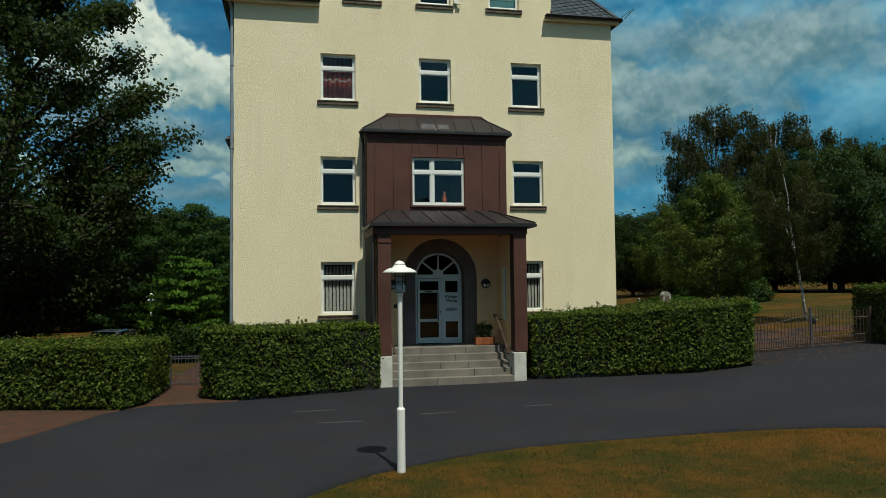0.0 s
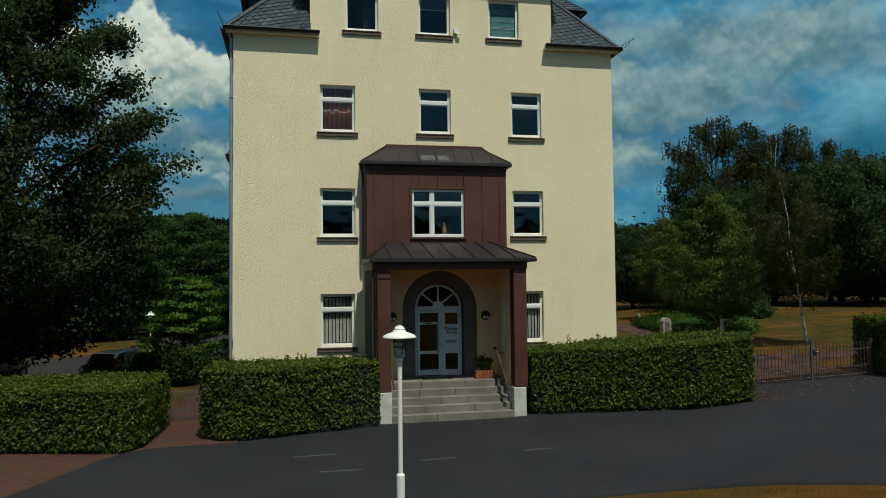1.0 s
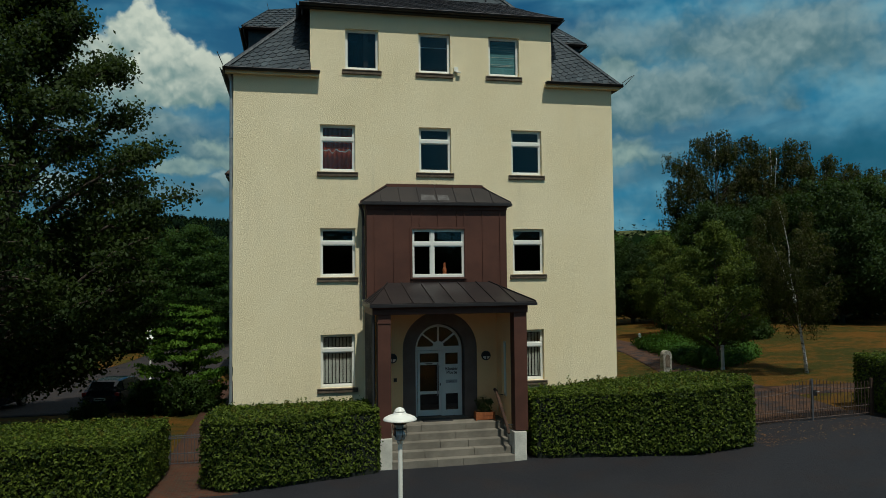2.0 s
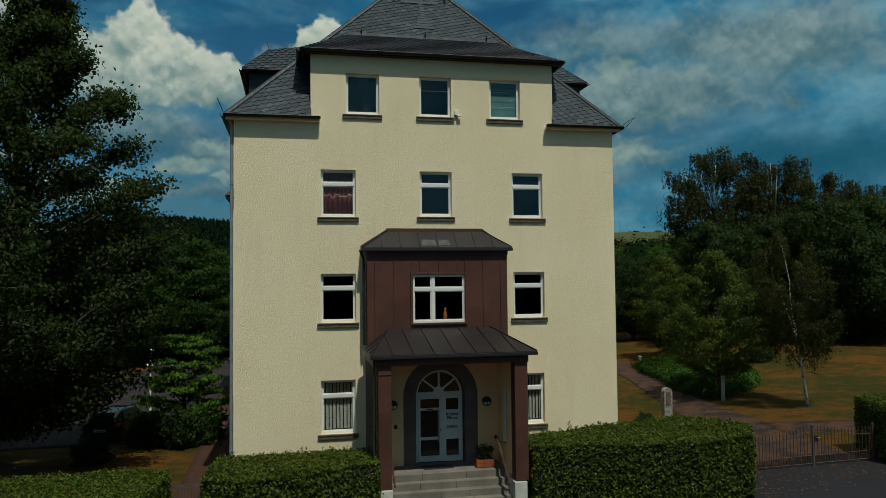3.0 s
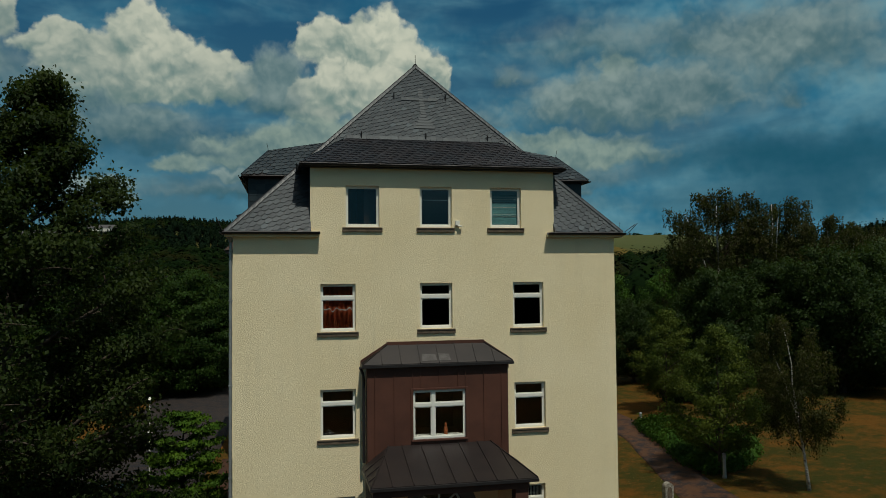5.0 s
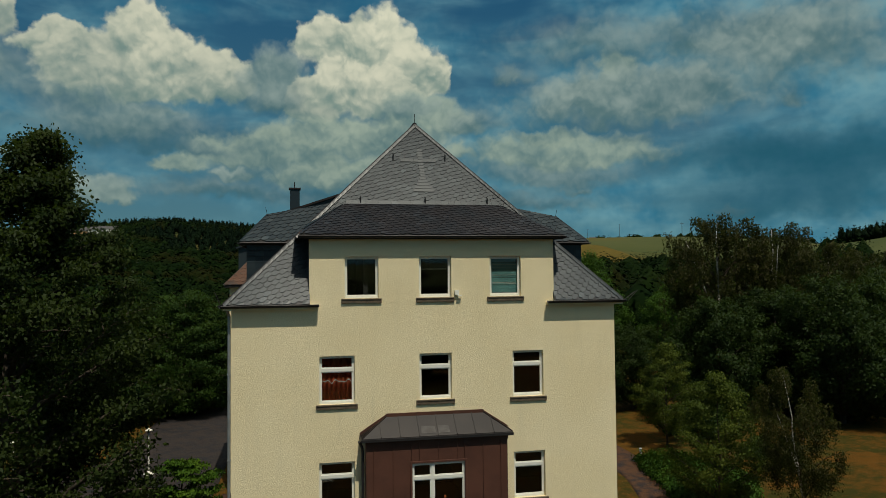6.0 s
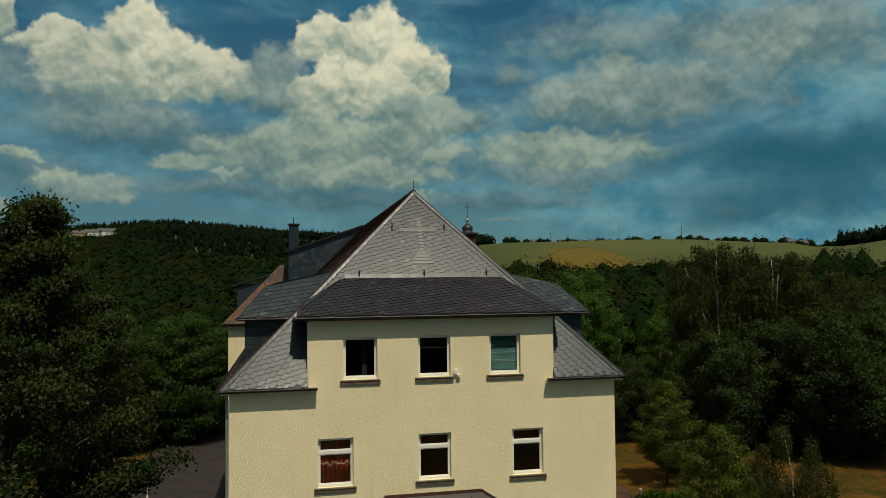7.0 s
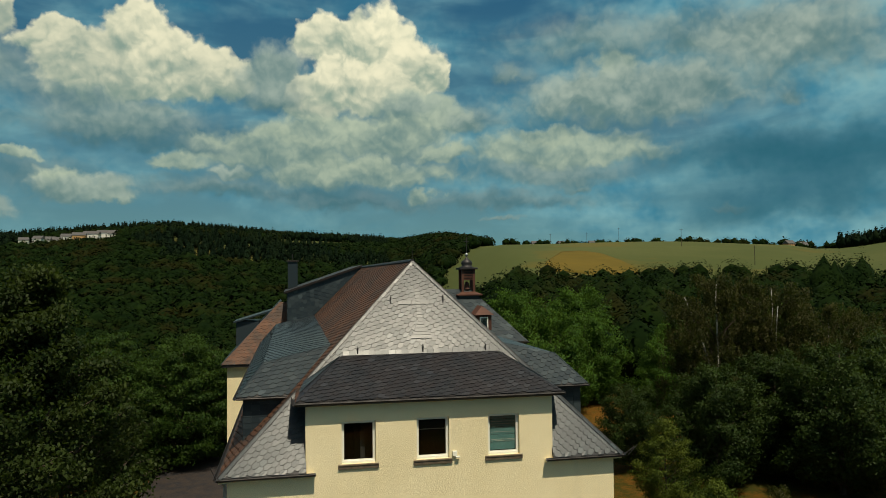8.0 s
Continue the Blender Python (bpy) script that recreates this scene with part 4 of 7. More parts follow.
def shed_dormer(sign, y0, y1, face_x, top_z, label):
    """A long slate-hung dormer; its low roof is hipped at the front and runs up into the main slope."""
    slope = west_z if sign < 0 else east_z
    fx = face_x + sign * 0.2
    z1, z2 = top_z + 1.0, top_z + 1.5
    meet_x = [x for x in np.linspace(face_x, 0, 400) if slope(x) >= z2][0]
    low_x = [x for x in np.linspace(face_x, 0, 400) if slope(x) >= top_z - 0.02][0]
    tip_x = fx - sign * 0.85
    d = part("dormer", boxes((min(face_x, face_x - sign * 0.2), max(face_x, face_x - sign * 0.2), y0, y1, slope(face_x) - 0.3, top_z - 0.04)), M_SLATE, house, label)
    bm = solid(bmesh.new(), [(face_x, y0, slope(face_x) - 0.2), (face_x, y0, top_z - 0.04), (low_x, y0, top_z - 0.04), (low_x, y0, slope(low_x) - 0.5)], (0, 0.15, 0))
    part("cheek", fixed(bm), M_SLATE, d, "slate-hung cheek")
    yf = y0 - 0.22
    yh = yf + 1.1
    hip = [(fx, yf, top_z), (low_x, yf, top_z), (meet_x, yh + 0.55, z2), (tip_x, yh, z1)]
    shed = [(fx, y1, top_z), (fx, yf, top_z), (tip_x, yh, z1), (tip_x, y1, z1)]
    lid = [(tip_x, y1, z1), (tip_x, yh, z1), (meet_x, yh + 0.55, z2), (meet_x, y1, z2)]
    if sign > 0:
        hip = [hip[1], hip[0], hip[3], hip[2]]
        shed = [shed[1], shed[0], shed[3], shed[2]]
        lid = [lid[1], lid[0], lid[3], lid[2]]
    for pts in (hip, shed, lid):
        roof_slab("dormer_roof", pts, M_GUTTER, d, 0.09)
        slates([tuple(Vector(p) + Vector((0, 0, 0.015))) for p in pts], M_SLATE, d, 0.26, 0.19, 0, 0.2, tilt=0.2)
    part("hip_capping", tube(bmesh.new(), [Vector((fx, yf, top_z + 0.02)), Vector((tip_x, yh, z1 + 0.02))], 0.03, 6), M_SLATE, d)
    bm = bmesh.new()
    z = slope(face_x) - 0.2
    while z < top_z - 0.12:
        x = face_x
        while abs(x - face_x) < abs(low_x - face_x):
            xm = x - sign * 0.28
            if slope((x + xm) / 2) - 0.15 < z + 0.2:
                a, b = sorted((x, xm))
                box(bm, a + 0.004, b - 0.004, y0 - 0.022, y0 - 0.006, z, min(z + 0.21, top_z - 0.06))
            x = xm
        z += 0.2
    tagged(part("slate_hanging", bm, M_SLATE, d), kind="stuff")
    gutter("gutter", (fx + sign * 0.05, yf, top_z - 0.03), (fx + sign * 0.05, y1, top_z - 0.03), d, 0.05)
    gutter("gutter", (fx, yf - 0.04, top_z - 0.03), (low_x, yf - 0.04, top_z - 0.03), d, 0.05)
    part("lightning_wire", tube(bmesh.new(), [(tip_x, yh, z1), (tip_x - sign * -0.06, yh, z1 + 0.28)], 0.008, 5), M_GUTTER, d)
    return d


shed_dormer(-1, 2.2, 24.0, -5.95, 13.98, "slate-hung shed dormer")
shed_dormer(1, 2.1, 24.0, 5.98, 13.98, "slate-hung shed dormer")

# slate coverings ---------------------------------------------------------
UP = Vector((0, 0, 0.012))


def over(pts):
    return [tuple(Vector(p) + UP) for p in pts]


SKF = [(SK_L, SK_F, SK_Z0), (SK_R, SK_F, SK_Z0), sk_tr, sk_tl]
slates(over(SKF), M_SLATE_DARK, roof, 0.25, 0.175, 0, 0.2, "dark slates of the flared skirt", tilt=0.22)
slates(over([(SK_L, SK_F, SK_Z0), back_l, hl2]), M_SLATE_OLD, roof, 0.33, 0.24, 0, 0.1, "rusty slates of the skirt flank")
slates(over([hl2, hr2, APEX]), M_SLATE, roof, 0.225, 0.165, 300, 0.25, "grey scale slates of the front hip", tilt=0.32, skip=0.8)
for corner, upper, low in (((SK_L, SK_F, SK_Z0), sk_tl, hl2), ((SK_R, SK_F, SK_Z0), sk_tr, hr2)):
    slates(over([corner, upper, low]), M_SLATE_DARK, roof, 0.20, 0.16, 0, 0.1, "slates of the skirt's swept end")
    # a band of pale cut slates where the skirt sweeps up to the hip
    a, b, c = Vector(corner), Vector(upper), Vector(low)
    nrm = (b - a).cross(c - a).normalized()
    nrm = nrm if nrm.z > 0 else -nrm
    for i in range(12):
        p, q = b.lerp(a, i / 15), b.lerp(a, (i + 0.93) / 15)
        p2, q2 = c.lerp(a, 0.55 * i / 12), c.lerp(a, 0.55 * (i + 0.93) / 12)
        share = 0.95 - 0.06 * i
        bm = solid(bmesh.new(), [p2 + nrm * 0.045, q2 + nrm * 0.048, q2.lerp(q, share) + nrm * 0.048, p2.lerp(p, share) + nrm * 0.045], nrm * 0.012)
        part("border_slate", fixed(bm), M_SLATE, roof)
slates(over(cl), M_SLATE, roof, 0.235, 0.17, 0, 0.2, "grey scale slates", tilt=0.28)
slates(over(cr), M_SLATE, roof, 0.235, 0.17, 0, 0.2, "grey scale slates", tilt=0.28)
slates(over(west), M_SLATE_OLD, roof, 0.28, 0.20, 0, 0.1, "rust-brown slates of the side slope", tilt=0.2)
slates(over(east), M_SLATE, roof, 0.40, 0.30, 0, 0.05, "grey slates of the side slope")

# ridge and hip cappings
bm = bmesh.new()


def capping(bm, a, b, r=0.085):
    tube(bm, [Vector(a) + Vector((0, 0, 0.01)), Vector(b) + Vector((0, 0, 0.01))], r, 8)


capping(bm, APEX, (RIDGE_X, YB, RIDGE_Z), 0.09)
part("ridge_capping", bm, M_GUTTER, roof, "dark ridge capping")
for a, b in ((hl2, APEX), (hr2, APEX), ((E_L, E_F, EAVE_Z), hip_left(west_z(GX0) - 0.2)), ((E_R, E_F, EAVE_Z), hip_right(east_z(GX1) - 0.2))):
    bm = bmesh.new()
    capping(bm, a, b, 0.05)
    part("hip_capping", bm, M_GUTTER, roof)
    # a border of cut slates beside the hip
    a, b = Vector(a), Vector(b)
    nrm = Vector((0, -FRONT_PITCH, 1)).normalized()
    side = nrm.cross(b - a).normalized()
    if side.x * (RIDGE_X - a.x) < 0:
        side = -side
    k = int((b - a).length / 0.24)
    for i in range(k):
        p, q = a.lerp(b, i / k), a.lerp(b, (i + 0.96) / k)
        bm = solid(bmesh.new(), [p + nrm * 0.04, q + nrm * 0.045, q + side * 0.09 + nrm * 0.045, p + side * 0.10 + nrm * 0.045], nrm * 0.012)
        part("border_slate", fixed(bm), M_SLATE, roof)
# a cross laid in paler slates on the front hip, and the row above the skirt
def hip_piece(x, z, w, h, lift, mat, name, label=""):
    y = E_F + (z - EAVE_Z) / FRONT_PITCH
    up = Vector((0, 1, FRONT_PITCH)).normalized()
    nrm = Vector((0, -FRONT_PITCH, 1)).normalized()
    c = Vector((x, y, z)) + nrm * lift
    up = (up - nrm * 0.07).normalized()
    bm = solid(bmesh.new(), [c - Vector((w / 2, 0, 0)), c + Vector((w / 2, 0, 0)), c + Vector((w / 2, 0, 0)) + up * h, c - Vector((w / 2, 0, 0)) + up * h], nrm * 0.012)
    return part(name, fixed(bm), mat, roof, label)


for i in range(15):
    hip_piece(0.13 + 0.01 * (i % 3), 15.75 + i * 0.115, 0.17 if 4 < i else 0.75 - 0.13 * i, 0.128, 0.036, M_SLATE_CROSS, "cross_slate")
for i in range(8):
    hip_piece(-0.52 + i * 0.165, 16.92, 0.158, 0.15, 0.038, M_SLATE_CROSS, "cross_slate")
for i in range(24):
    x = hl[0] + 0.5 + (hr[0] - hl[0] - 1.0) * (i + 0.5) / 24
    hip_piece(x, SK_Z1 - 0.02, (hr[0] - hl[0] - 1.0) / 24 - 0.006, 0.16, 0.036, M_SLATE, "border_slate")
# lightning rod, snow hooks
part("lightning_rod", tube(bmesh.new(), [(RIDGE_X, APEX_Y, RIDGE_Z), (RIDGE_X, APEX_Y, RIDGE_Z + 0.42)], 0.012, 6), M_GUTTER, roof)


def roof_hook(x, z, parent):
    y = E_F + (z - EAVE_Z) / FRONT_PITCH
    bm = tube(bmesh.new(), [(x, y - 0.02, z - 0.16), (x, y - 0.10, z - 0.12), (x, y - 0.13, z + 0.10), (x, y - 0.02, z + 0.14)], 0.022, 6)
    part("roof_hook", bm, M_GUTTER, parent, "dark iron ladder hook")


for x, z in ((-2.14, 15.42), (0.12, 15.42), (2.36, 15.42), (-0.86, 17.1), (1.06, 17.1)):
    roof_hook(x, z, roof)

# cross wings behind --------------------------------------------------------
wing = thing("west_wing", (0, 0, 0), "cream rear wing with slate roof and chimney", "building")
WY = 26.0
part("wall", boxes((-8.45, -WX - 0.01, WY, WY + 9, -3, 12.2)), M_WALL, wing, "cream rendered wall")
part("eave_board", boxes((-8.75, -WX, WY - 0.35, WY + 9, 12.18, 12.34)), M_GUTTER, wing, "dark eave")
p4 = [(-8.8, WY - 0.4, 12.36), (-WX + 0.2, WY - 0.4, 12.36), (-4.0, WY + 3.0, 16.2), (-5.2, WY + 3.0, 16.2)]
roof_slab("roof_plane", p4, M_GUTTER, wing, 0.12, "rusty slate slope")
slates(over(p4), M_SLATE_OLD, wing, 0.4, 0.28)
p5 = [(-8.8, WY + 9, 12.36), (-8.8, WY - 0.4, 12.36), (-5.2, WY + 3.0, 16.2), (-5.2, WY + 9, 16.2)]
roof_slab("roof_plane", p5, M_GUTTER, wing, 0.12, "slate slope")
slates(over(p5), M_SLATE, wing, 0.4, 0.28)
part("dormer_box", boxes((-8.1, -6.6, WY + 3, WY + 6, 13.2, 14.9)), M_SLATE, wing, "slate-hung dormer")
roof_slab("dormer_roof", [(-8.3, WY + 6, 14.9), (-8.3, WY + 2.8, 14.9), (-5.6, WY + 2.8, 15.7), (-5.6, WY + 6, 15.7)], M_SLATE, wing, 0.1)
# raised attic with low-pitched roof
bm = bmesh.new()
solid(bm, [(-4.62, 24.0, 13.8), (RIDGE_X, 24.0, 17.9), (RIDGE_X, 24.0, 18.55), (-4.62, 24.0, 17.0)], (0, 9, 0))
attic = part("attic_storey", fixed(bm), M_SLATE, wing, "slate-hung attic storey")
slates([(-4.64, 33, 13.9), (-4.64, 24.0, 13.9), (-4.64, 24.0, 16.98), (-4.64, 33, 16.98)], M_SLATE, attic, 0.30, 0.22, 0, 0.2, tilt=0.15, out=(-1, 0, 0))
slates([(-4.62, 23.98, 13.9), (RIDGE_X, 23.98, 17.9), (RIDGE_X, 23.98, 18.5), (-4.62, 23.98, 16.98)], M_SLATE, attic, 0.30, 0.22, 0, 0.2, out=(0, -1, 0))
roof_slab("attic_roof", [(-4.85, 33, 17.0), (-4.85, 23.8, 17.0), (RIDGE_X, 23.8, 18.68), (RIDGE_X, 33, 18.68)], M_TIN, attic, 0.12, "dark sheet-metal roof")
bm = boxes((-4.62, -3.95, 29.0, 29.7, 15.0, 19.0))
chim = part("chimney", bm, M_SLATE, wing, "slate-clad chimney")
part("chimney_cap", boxes((-4.7, -3.87, 28.92, 29.78, 19.0, 19.1), bevel=0.01), M_TIN, chim)
part("chimney_pipe", tube(bmesh.new(), [(-4.3, 29.35, 19.1), (-4.3, 29.35, 19.55)], 0.03, 8), M_TIN, chim)

ewing = thing("east_wing", (0, 0, 0), "cream rear wing with slate roof and bell turret", "building")
part("wall", boxes((WX + 0.01, 11.35, 26, 36, -3, 13.15)), M_WALL, ewing, "cream rendered wall")
part("eave_board", boxes((WX, 11.7, 25.65, 36, 13.12, 13.28)), M_GUTTER, ewing, "dark eave")
q1 = [(3.5, 25.6, 13.3), (11.75, 25.6, 13.3), (8.6, 29.5, 16.9), (1.0, 29.5, 16.9)]
q2 = [(11.75, 25.6, 13.3), (11.75, 36, 13.3), (8.6, 33, 16.9), (8.6, 29.5, 16.9)]
for q in (q1, q2):
    roof_slab("roof_plane", q, M_GUTTER, ewing, 0.12)
    slates(over(q), M_SLATE, ewing, 0.5, 0.35)
gutter("gutter", (6.3, 25.55, 13.26), (11.8, 25.55, 13.26), ewing)
# dormer with a hipped lid
dorm = part("dormer", boxes((8.25, 9.35, 26.4, 28.5, 13.9, 15.15)), M_COPPER, ewing, "small brown dormer")
part("dormer_window", boxes((8.5, 9.1, 26.36, 26.4, 14.1, 15.0)), M_FRAME, dorm, "white dormer window")
part("dormer_pane", boxes((8.58, 9.02, 26.34, 26.36, 14.18, 14.92)), M_GLASS, dorm)
bm = bmesh.new()
v = [bm.verts.new(q) for q in ((8.1, 26.2, 15.15), (9.5, 26.2, 15.15), (9.5, 28.9, 15.15), (8.1, 28.9, 15.15), (8.8, 26.9, 15.75), (8.8, 28.9, 15.75))]
for f in ((0, 1, 4), (1, 2, 5, 4), (3, 0, 4, 5), (2, 3, 5), (3, 2, 1, 0)):
    bm.faces.new([v[i] for i in f])
part("dormer_roof", fixed(bm), M_COPPER, dorm, "brown hipped dormer roof")
# bell turret: slate foot, louvred brown shaft, onion cap
TX, TY = 8.35, 29.5
foot = part("turret_foot", boxes((TX - 0.75, TX + 0.75, TY - 0.75, TY + 0.75, 15.35, 16.45)), M_SLATE, ewing, "slate-hung turret foot")
bm = boxes((TX - 0.95, TX + 0.95, TY - 0.95, TY + 0.95, 16.45, 16.53), bevel=0.01)
solid(bm, [(TX - 0.95, TY - 0.95, 16.53), (TX + 0.95, TY - 0.95, 16.53), (TX + 0.5, TY - 0.5, 16.73), (TX - 0.5, TY - 0.5, 16.73)], (0, 0.02, 0))
part("turret_skirt", fixed(bm), M_COPPER, foot)
for sx in (-1, 1):
    for sy in (-1, 1):
        part("turret_post", boxes((TX + sx * 0.42 - 0.09, TX + sx * 0.42 + 0.09, TY + sy * 0.42 - 0.09, TY + sy * 0.42 + 0.09, 16.53, 18.35)), M_COPPER, foot)
for i in range(6):
    part("louvre", boxes((TX - 0.34, TX + 0.34, TY - 0.5, TY - 0.38, 17.60 + i * 0.11, 17.66 + i * 0.11)), M_COPPER, foot)
part("turret_infill", boxes((TX - 0.34, TX + 0.34, TY - 0.36, TY + 0.36, 17.55, 18.35)), M_GUTTER, foot)
part("bell", lathe(bmesh.new(), [(0.26, 16.90), (0.22, 17.00), (0.17, 17.30), (0.10, 17.43), (0.02, 17.47)], 14, (TX, TY, 0)), M_COPPER, foot, "bronze bell")
part("turret_cornice", boxes((TX - 0.68, TX + 0.68, TY - 0.68, TY + 0.68, 18.35, 18.49), bevel=0.02), M_GUTTER, foot)
part("turret_cap", lathe(bmesh.new(), [(0.60, 18.49), (0.44, 18.57), (0.36, 18.67), (0.42, 18.79), (0.38, 18.95), (0.18, 19.11), (0.07, 19.23), (0.05, 19.35)], 14, (TX, TY, 0)), M_GUTTER, foot, "dark onion cap", smooth=True)
part("turret_ball", lathe(bmesh.new(), [(0.03, 19.31), (0.10, 19.38), (0.13, 19.45), (0.10, 19.52), (0.03, 19.59)], 12, (TX, TY, 0)), M_IRON_GREY, foot, smooth=True)
part("turret_spike", boxes((TX - 0.018, TX + 0.018, TY - 0.018, TY + 0.018, 19.55, 20.75), (TX - 0.2, TX + 0.2, TY - 0.015, TY + 0.015, 20.40, 20.45)), M_GUTTER, foot, "iron cross spike")

part("cable_bracket", tube(bmesh.new(), [(6.62, -0.36, 11.9), (6.95, -0.4, 12.25)], 0.012, 5), M_GUTTER, house)
part("cable_bracket", tube(bmesh.new(), [(6.5, -0.36, 11.95), (6.85, -0.4, 12.2)], 0.012, 5), M_GUTTER, house)
part("cable_bracket", tube(bmesh.new(), [(-6.55, -0.36, 11.95), (-6.72, -0.4, 12.35)], 0.014, 5), M_GUTTER, house)

# downpipe at the west corner
pipe = part("downpipe", tube(bmesh.new(), [(-WX - 0.075, 0.14, -0.3), (-WX - 0.075, 0.14, EAVE_Z - 0.35), (-WX - 0.16, 0.0, EAVE_Z - 0.08)], 0.05, 10), M_IRON_GREY, house, "grey zinc downpipe")
for z in (1.6, 4.4, 7.2, 9.8):
    part("pipe_clip", boxes((-WX - 0.13, -WX, 0.08, 0.20, z, z + 0.035)), M_IRON_GREY, pipe)

# ---------------------------------------------------------------- bay and porch
BY, BX0, BX1 = -0.50, -2.22, 2.30
BZ0, BZ1 = 4.55, 7.72
bay = part("bay", pierced(bmesh.new(), BX0, BX1, BZ0, BZ1, [(-0.80, 0.90, 5.42, 6.95)], BY, BY + 0.12), M_COPPER, house, "brown sheet-metal bay")
for x in (BX0, BX1 - 0.12):
    part("bay_side", boxes((x, x + 0.12, BY + 0.12, 0.0, BZ0, BZ1)), M_COPPER, bay)
for x in (-1.98, -1.38, -0.80, -0.55, 0.05, 0.66, 0.90, 1.50, 2.08):
    z0 = 7.06 if -0.7 < x < 0.8 else BZ0 + 0.45
    part("seam", boxes((x - 0.012, x + 0.012, BY - 0.03, BY + 0.002, z0, BZ1 - 0.14)), M_COPPER, bay)
part("bay_frieze", boxes((BX0 - 0.02, BX1 + 0.02, BY - 0.035, BY + 0.01, BZ1 - 0.16, BZ1)), M_COPPER, bay)
w = window(-0.80, 0.90, 5.42, 6.95, BY - 0.09, "", 0.31, 0.385, sill=False, post=0.05)
part("sill", boxes((-0.86, 0.96, BY - 0.06, BY + 0.05, 5.36, 5.42), bevel=0.01), M_COPPER, w, "brown metal sill")
for a, b, c, d in ((-0.86, -0.80, 5.42, 7.01), (0.90, 0.96, 5.42, 7.01), (-0.80, 0.90, 6.95, 7.01)):
    part("trim", boxes((a, b, BY - 0.05, BY + 0.01, c, d), bevel=0.006), M_COPPER, w, "brown metal trim")


def seam_roof(name, eave, top, z0, z1, seams, parent, label):
    """A hipped lean-to in sheet metal with standing seams. eave: x0, x1, y; top: x0, x1, y."""
    (a, b, y0), (c, d, y1) = eave, top
    r = part(name, fixed(solid(bmesh.new(), [(a, y0, z0), (b, y0, z0), (d, y1, z1), (c, y1, z1)], (0, 0, -0.05))), M_TIN, parent, label)
    mt = M_TIN
    part("hip_end", fixed(solid(bmesh.new(), [(a, y0, z0), (c, y1, z1), (a, y1, z0)], (0, 0, -0.05))), mt, r)
    part("hip_end", fixed(solid(bmesh.new(), [(b, y0, z0), (b, y1, z0), (d, y1, z1)], (0, 0, -0.05))), mt, r)

    def seam(p, q):
        p, q = Vector(p), Vector(q)
        d0 = (q - p).normalized()
        sd = d0.cross(Vector((0, 0, 1))).normalized() * 0.011
        bm = bmesh.new()
        solid(bm, [p + sd, q + sd, q + sd + Vector((0, 0, 0.035)), p + sd + Vector((0, 0, 0.035))], -2 * sd)
        part("standing_seam", fixed(bm), mt, r)

    for i in range(1, seams):
        x = a + (b - a) * i / seams
        xt = min(max(x, c), d)
        k = 1.0 if c <= x <= d else ((x - a) / (c - a) if x < c else (b - x) / (b - d))
        seam((x, y0, z0), (x, y0 + (y1 - y0) * k, z0 + (z1 - z0) * k))
    seam((a, y0, z0), (c, y1, z1))
    seam((b, y0, z0), (d, y1, z1))
    for i in range(1, 4):
        y = y0 + (y1 - y0) * i / 4
        k = i / 4
        seam((a, y, z0), (a + (c - a) * k, y, z0 + (z1 - z0) * k))
        seam((b, y, z0), (b + (d - b) * k, y, z0 + (z1 - z0) * k))
    part("fascia", boxes((a - 0.03, b + 0.03, y0 - 0.04, y0 + 0.02, z0 - 0.11, z0 - 0.02), (a - 0.03, a + 0.02, y0 + 0.02, y1, z0 - 0.11, z0 - 0.02), (b - 0.02, b + 0.03, y0 + 0.02, y1, z0 - 0.11, z0 - 0.02), bevel=0.008), M_GUTTER, r)
    return r


seam_roof("bay_roof", (-2.36, 2.44, -0.62), (-1.5, 1.6, 0.0), 7.80, 8.36, 8, bay, "brown standing-seam roof")
part("roof_flashing", boxes((-1.55, 1.65, -0.03, 0.0, 8.33, 8.44), bevel=0.006), M_COPPER, bay)
for s, xa, xb in ((-1, -2.38, -1.5), (1, 2.46, 1.6)):
    bm = bmesh.new()
    solid(bm, [(xa, -0.02, 7.78), (xb, -0.02, 8.36), (xb, -0.02, 8.44), (xa, -0.02, 7.88)], (0, 0.02, 0))
    part("roof_flashing", fixed(bm), M_COPPER, bay)
part("bay_downpipe", tube(bmesh.new(), [(-2.44, -0.55, 7.72), (-2.34, -0.4, 7.5), (-2.31, -0.3, 7.3), (-2.31, -0.3, 4.75)], 0.045, 8), M_GUTTER, bay)

M_PATCH = plain("grey_worn_patch", (0.105, 0.098, 0.092), (0.050, 0.042, 0.038), 0.8, 0, 7, 40, 0.002)
for x0, x1 in ((-0.50, -0.02), (0.02, 0.42)):
    pts = [(x, -0.62 + 0.62 * k, 7.80 + 0.56 * k + 0.004) for x, k in ((x0, 0.10), (x1, 0.10), (x1 - 0.02, 0.42), (x0 + 0.03, 0.46))]
    part("worn_patch", fixed(solid(bmesh.new(), pts, (0, 0, 0.006))), M_PATCH, bay, "grey worn patch on the brown roof")

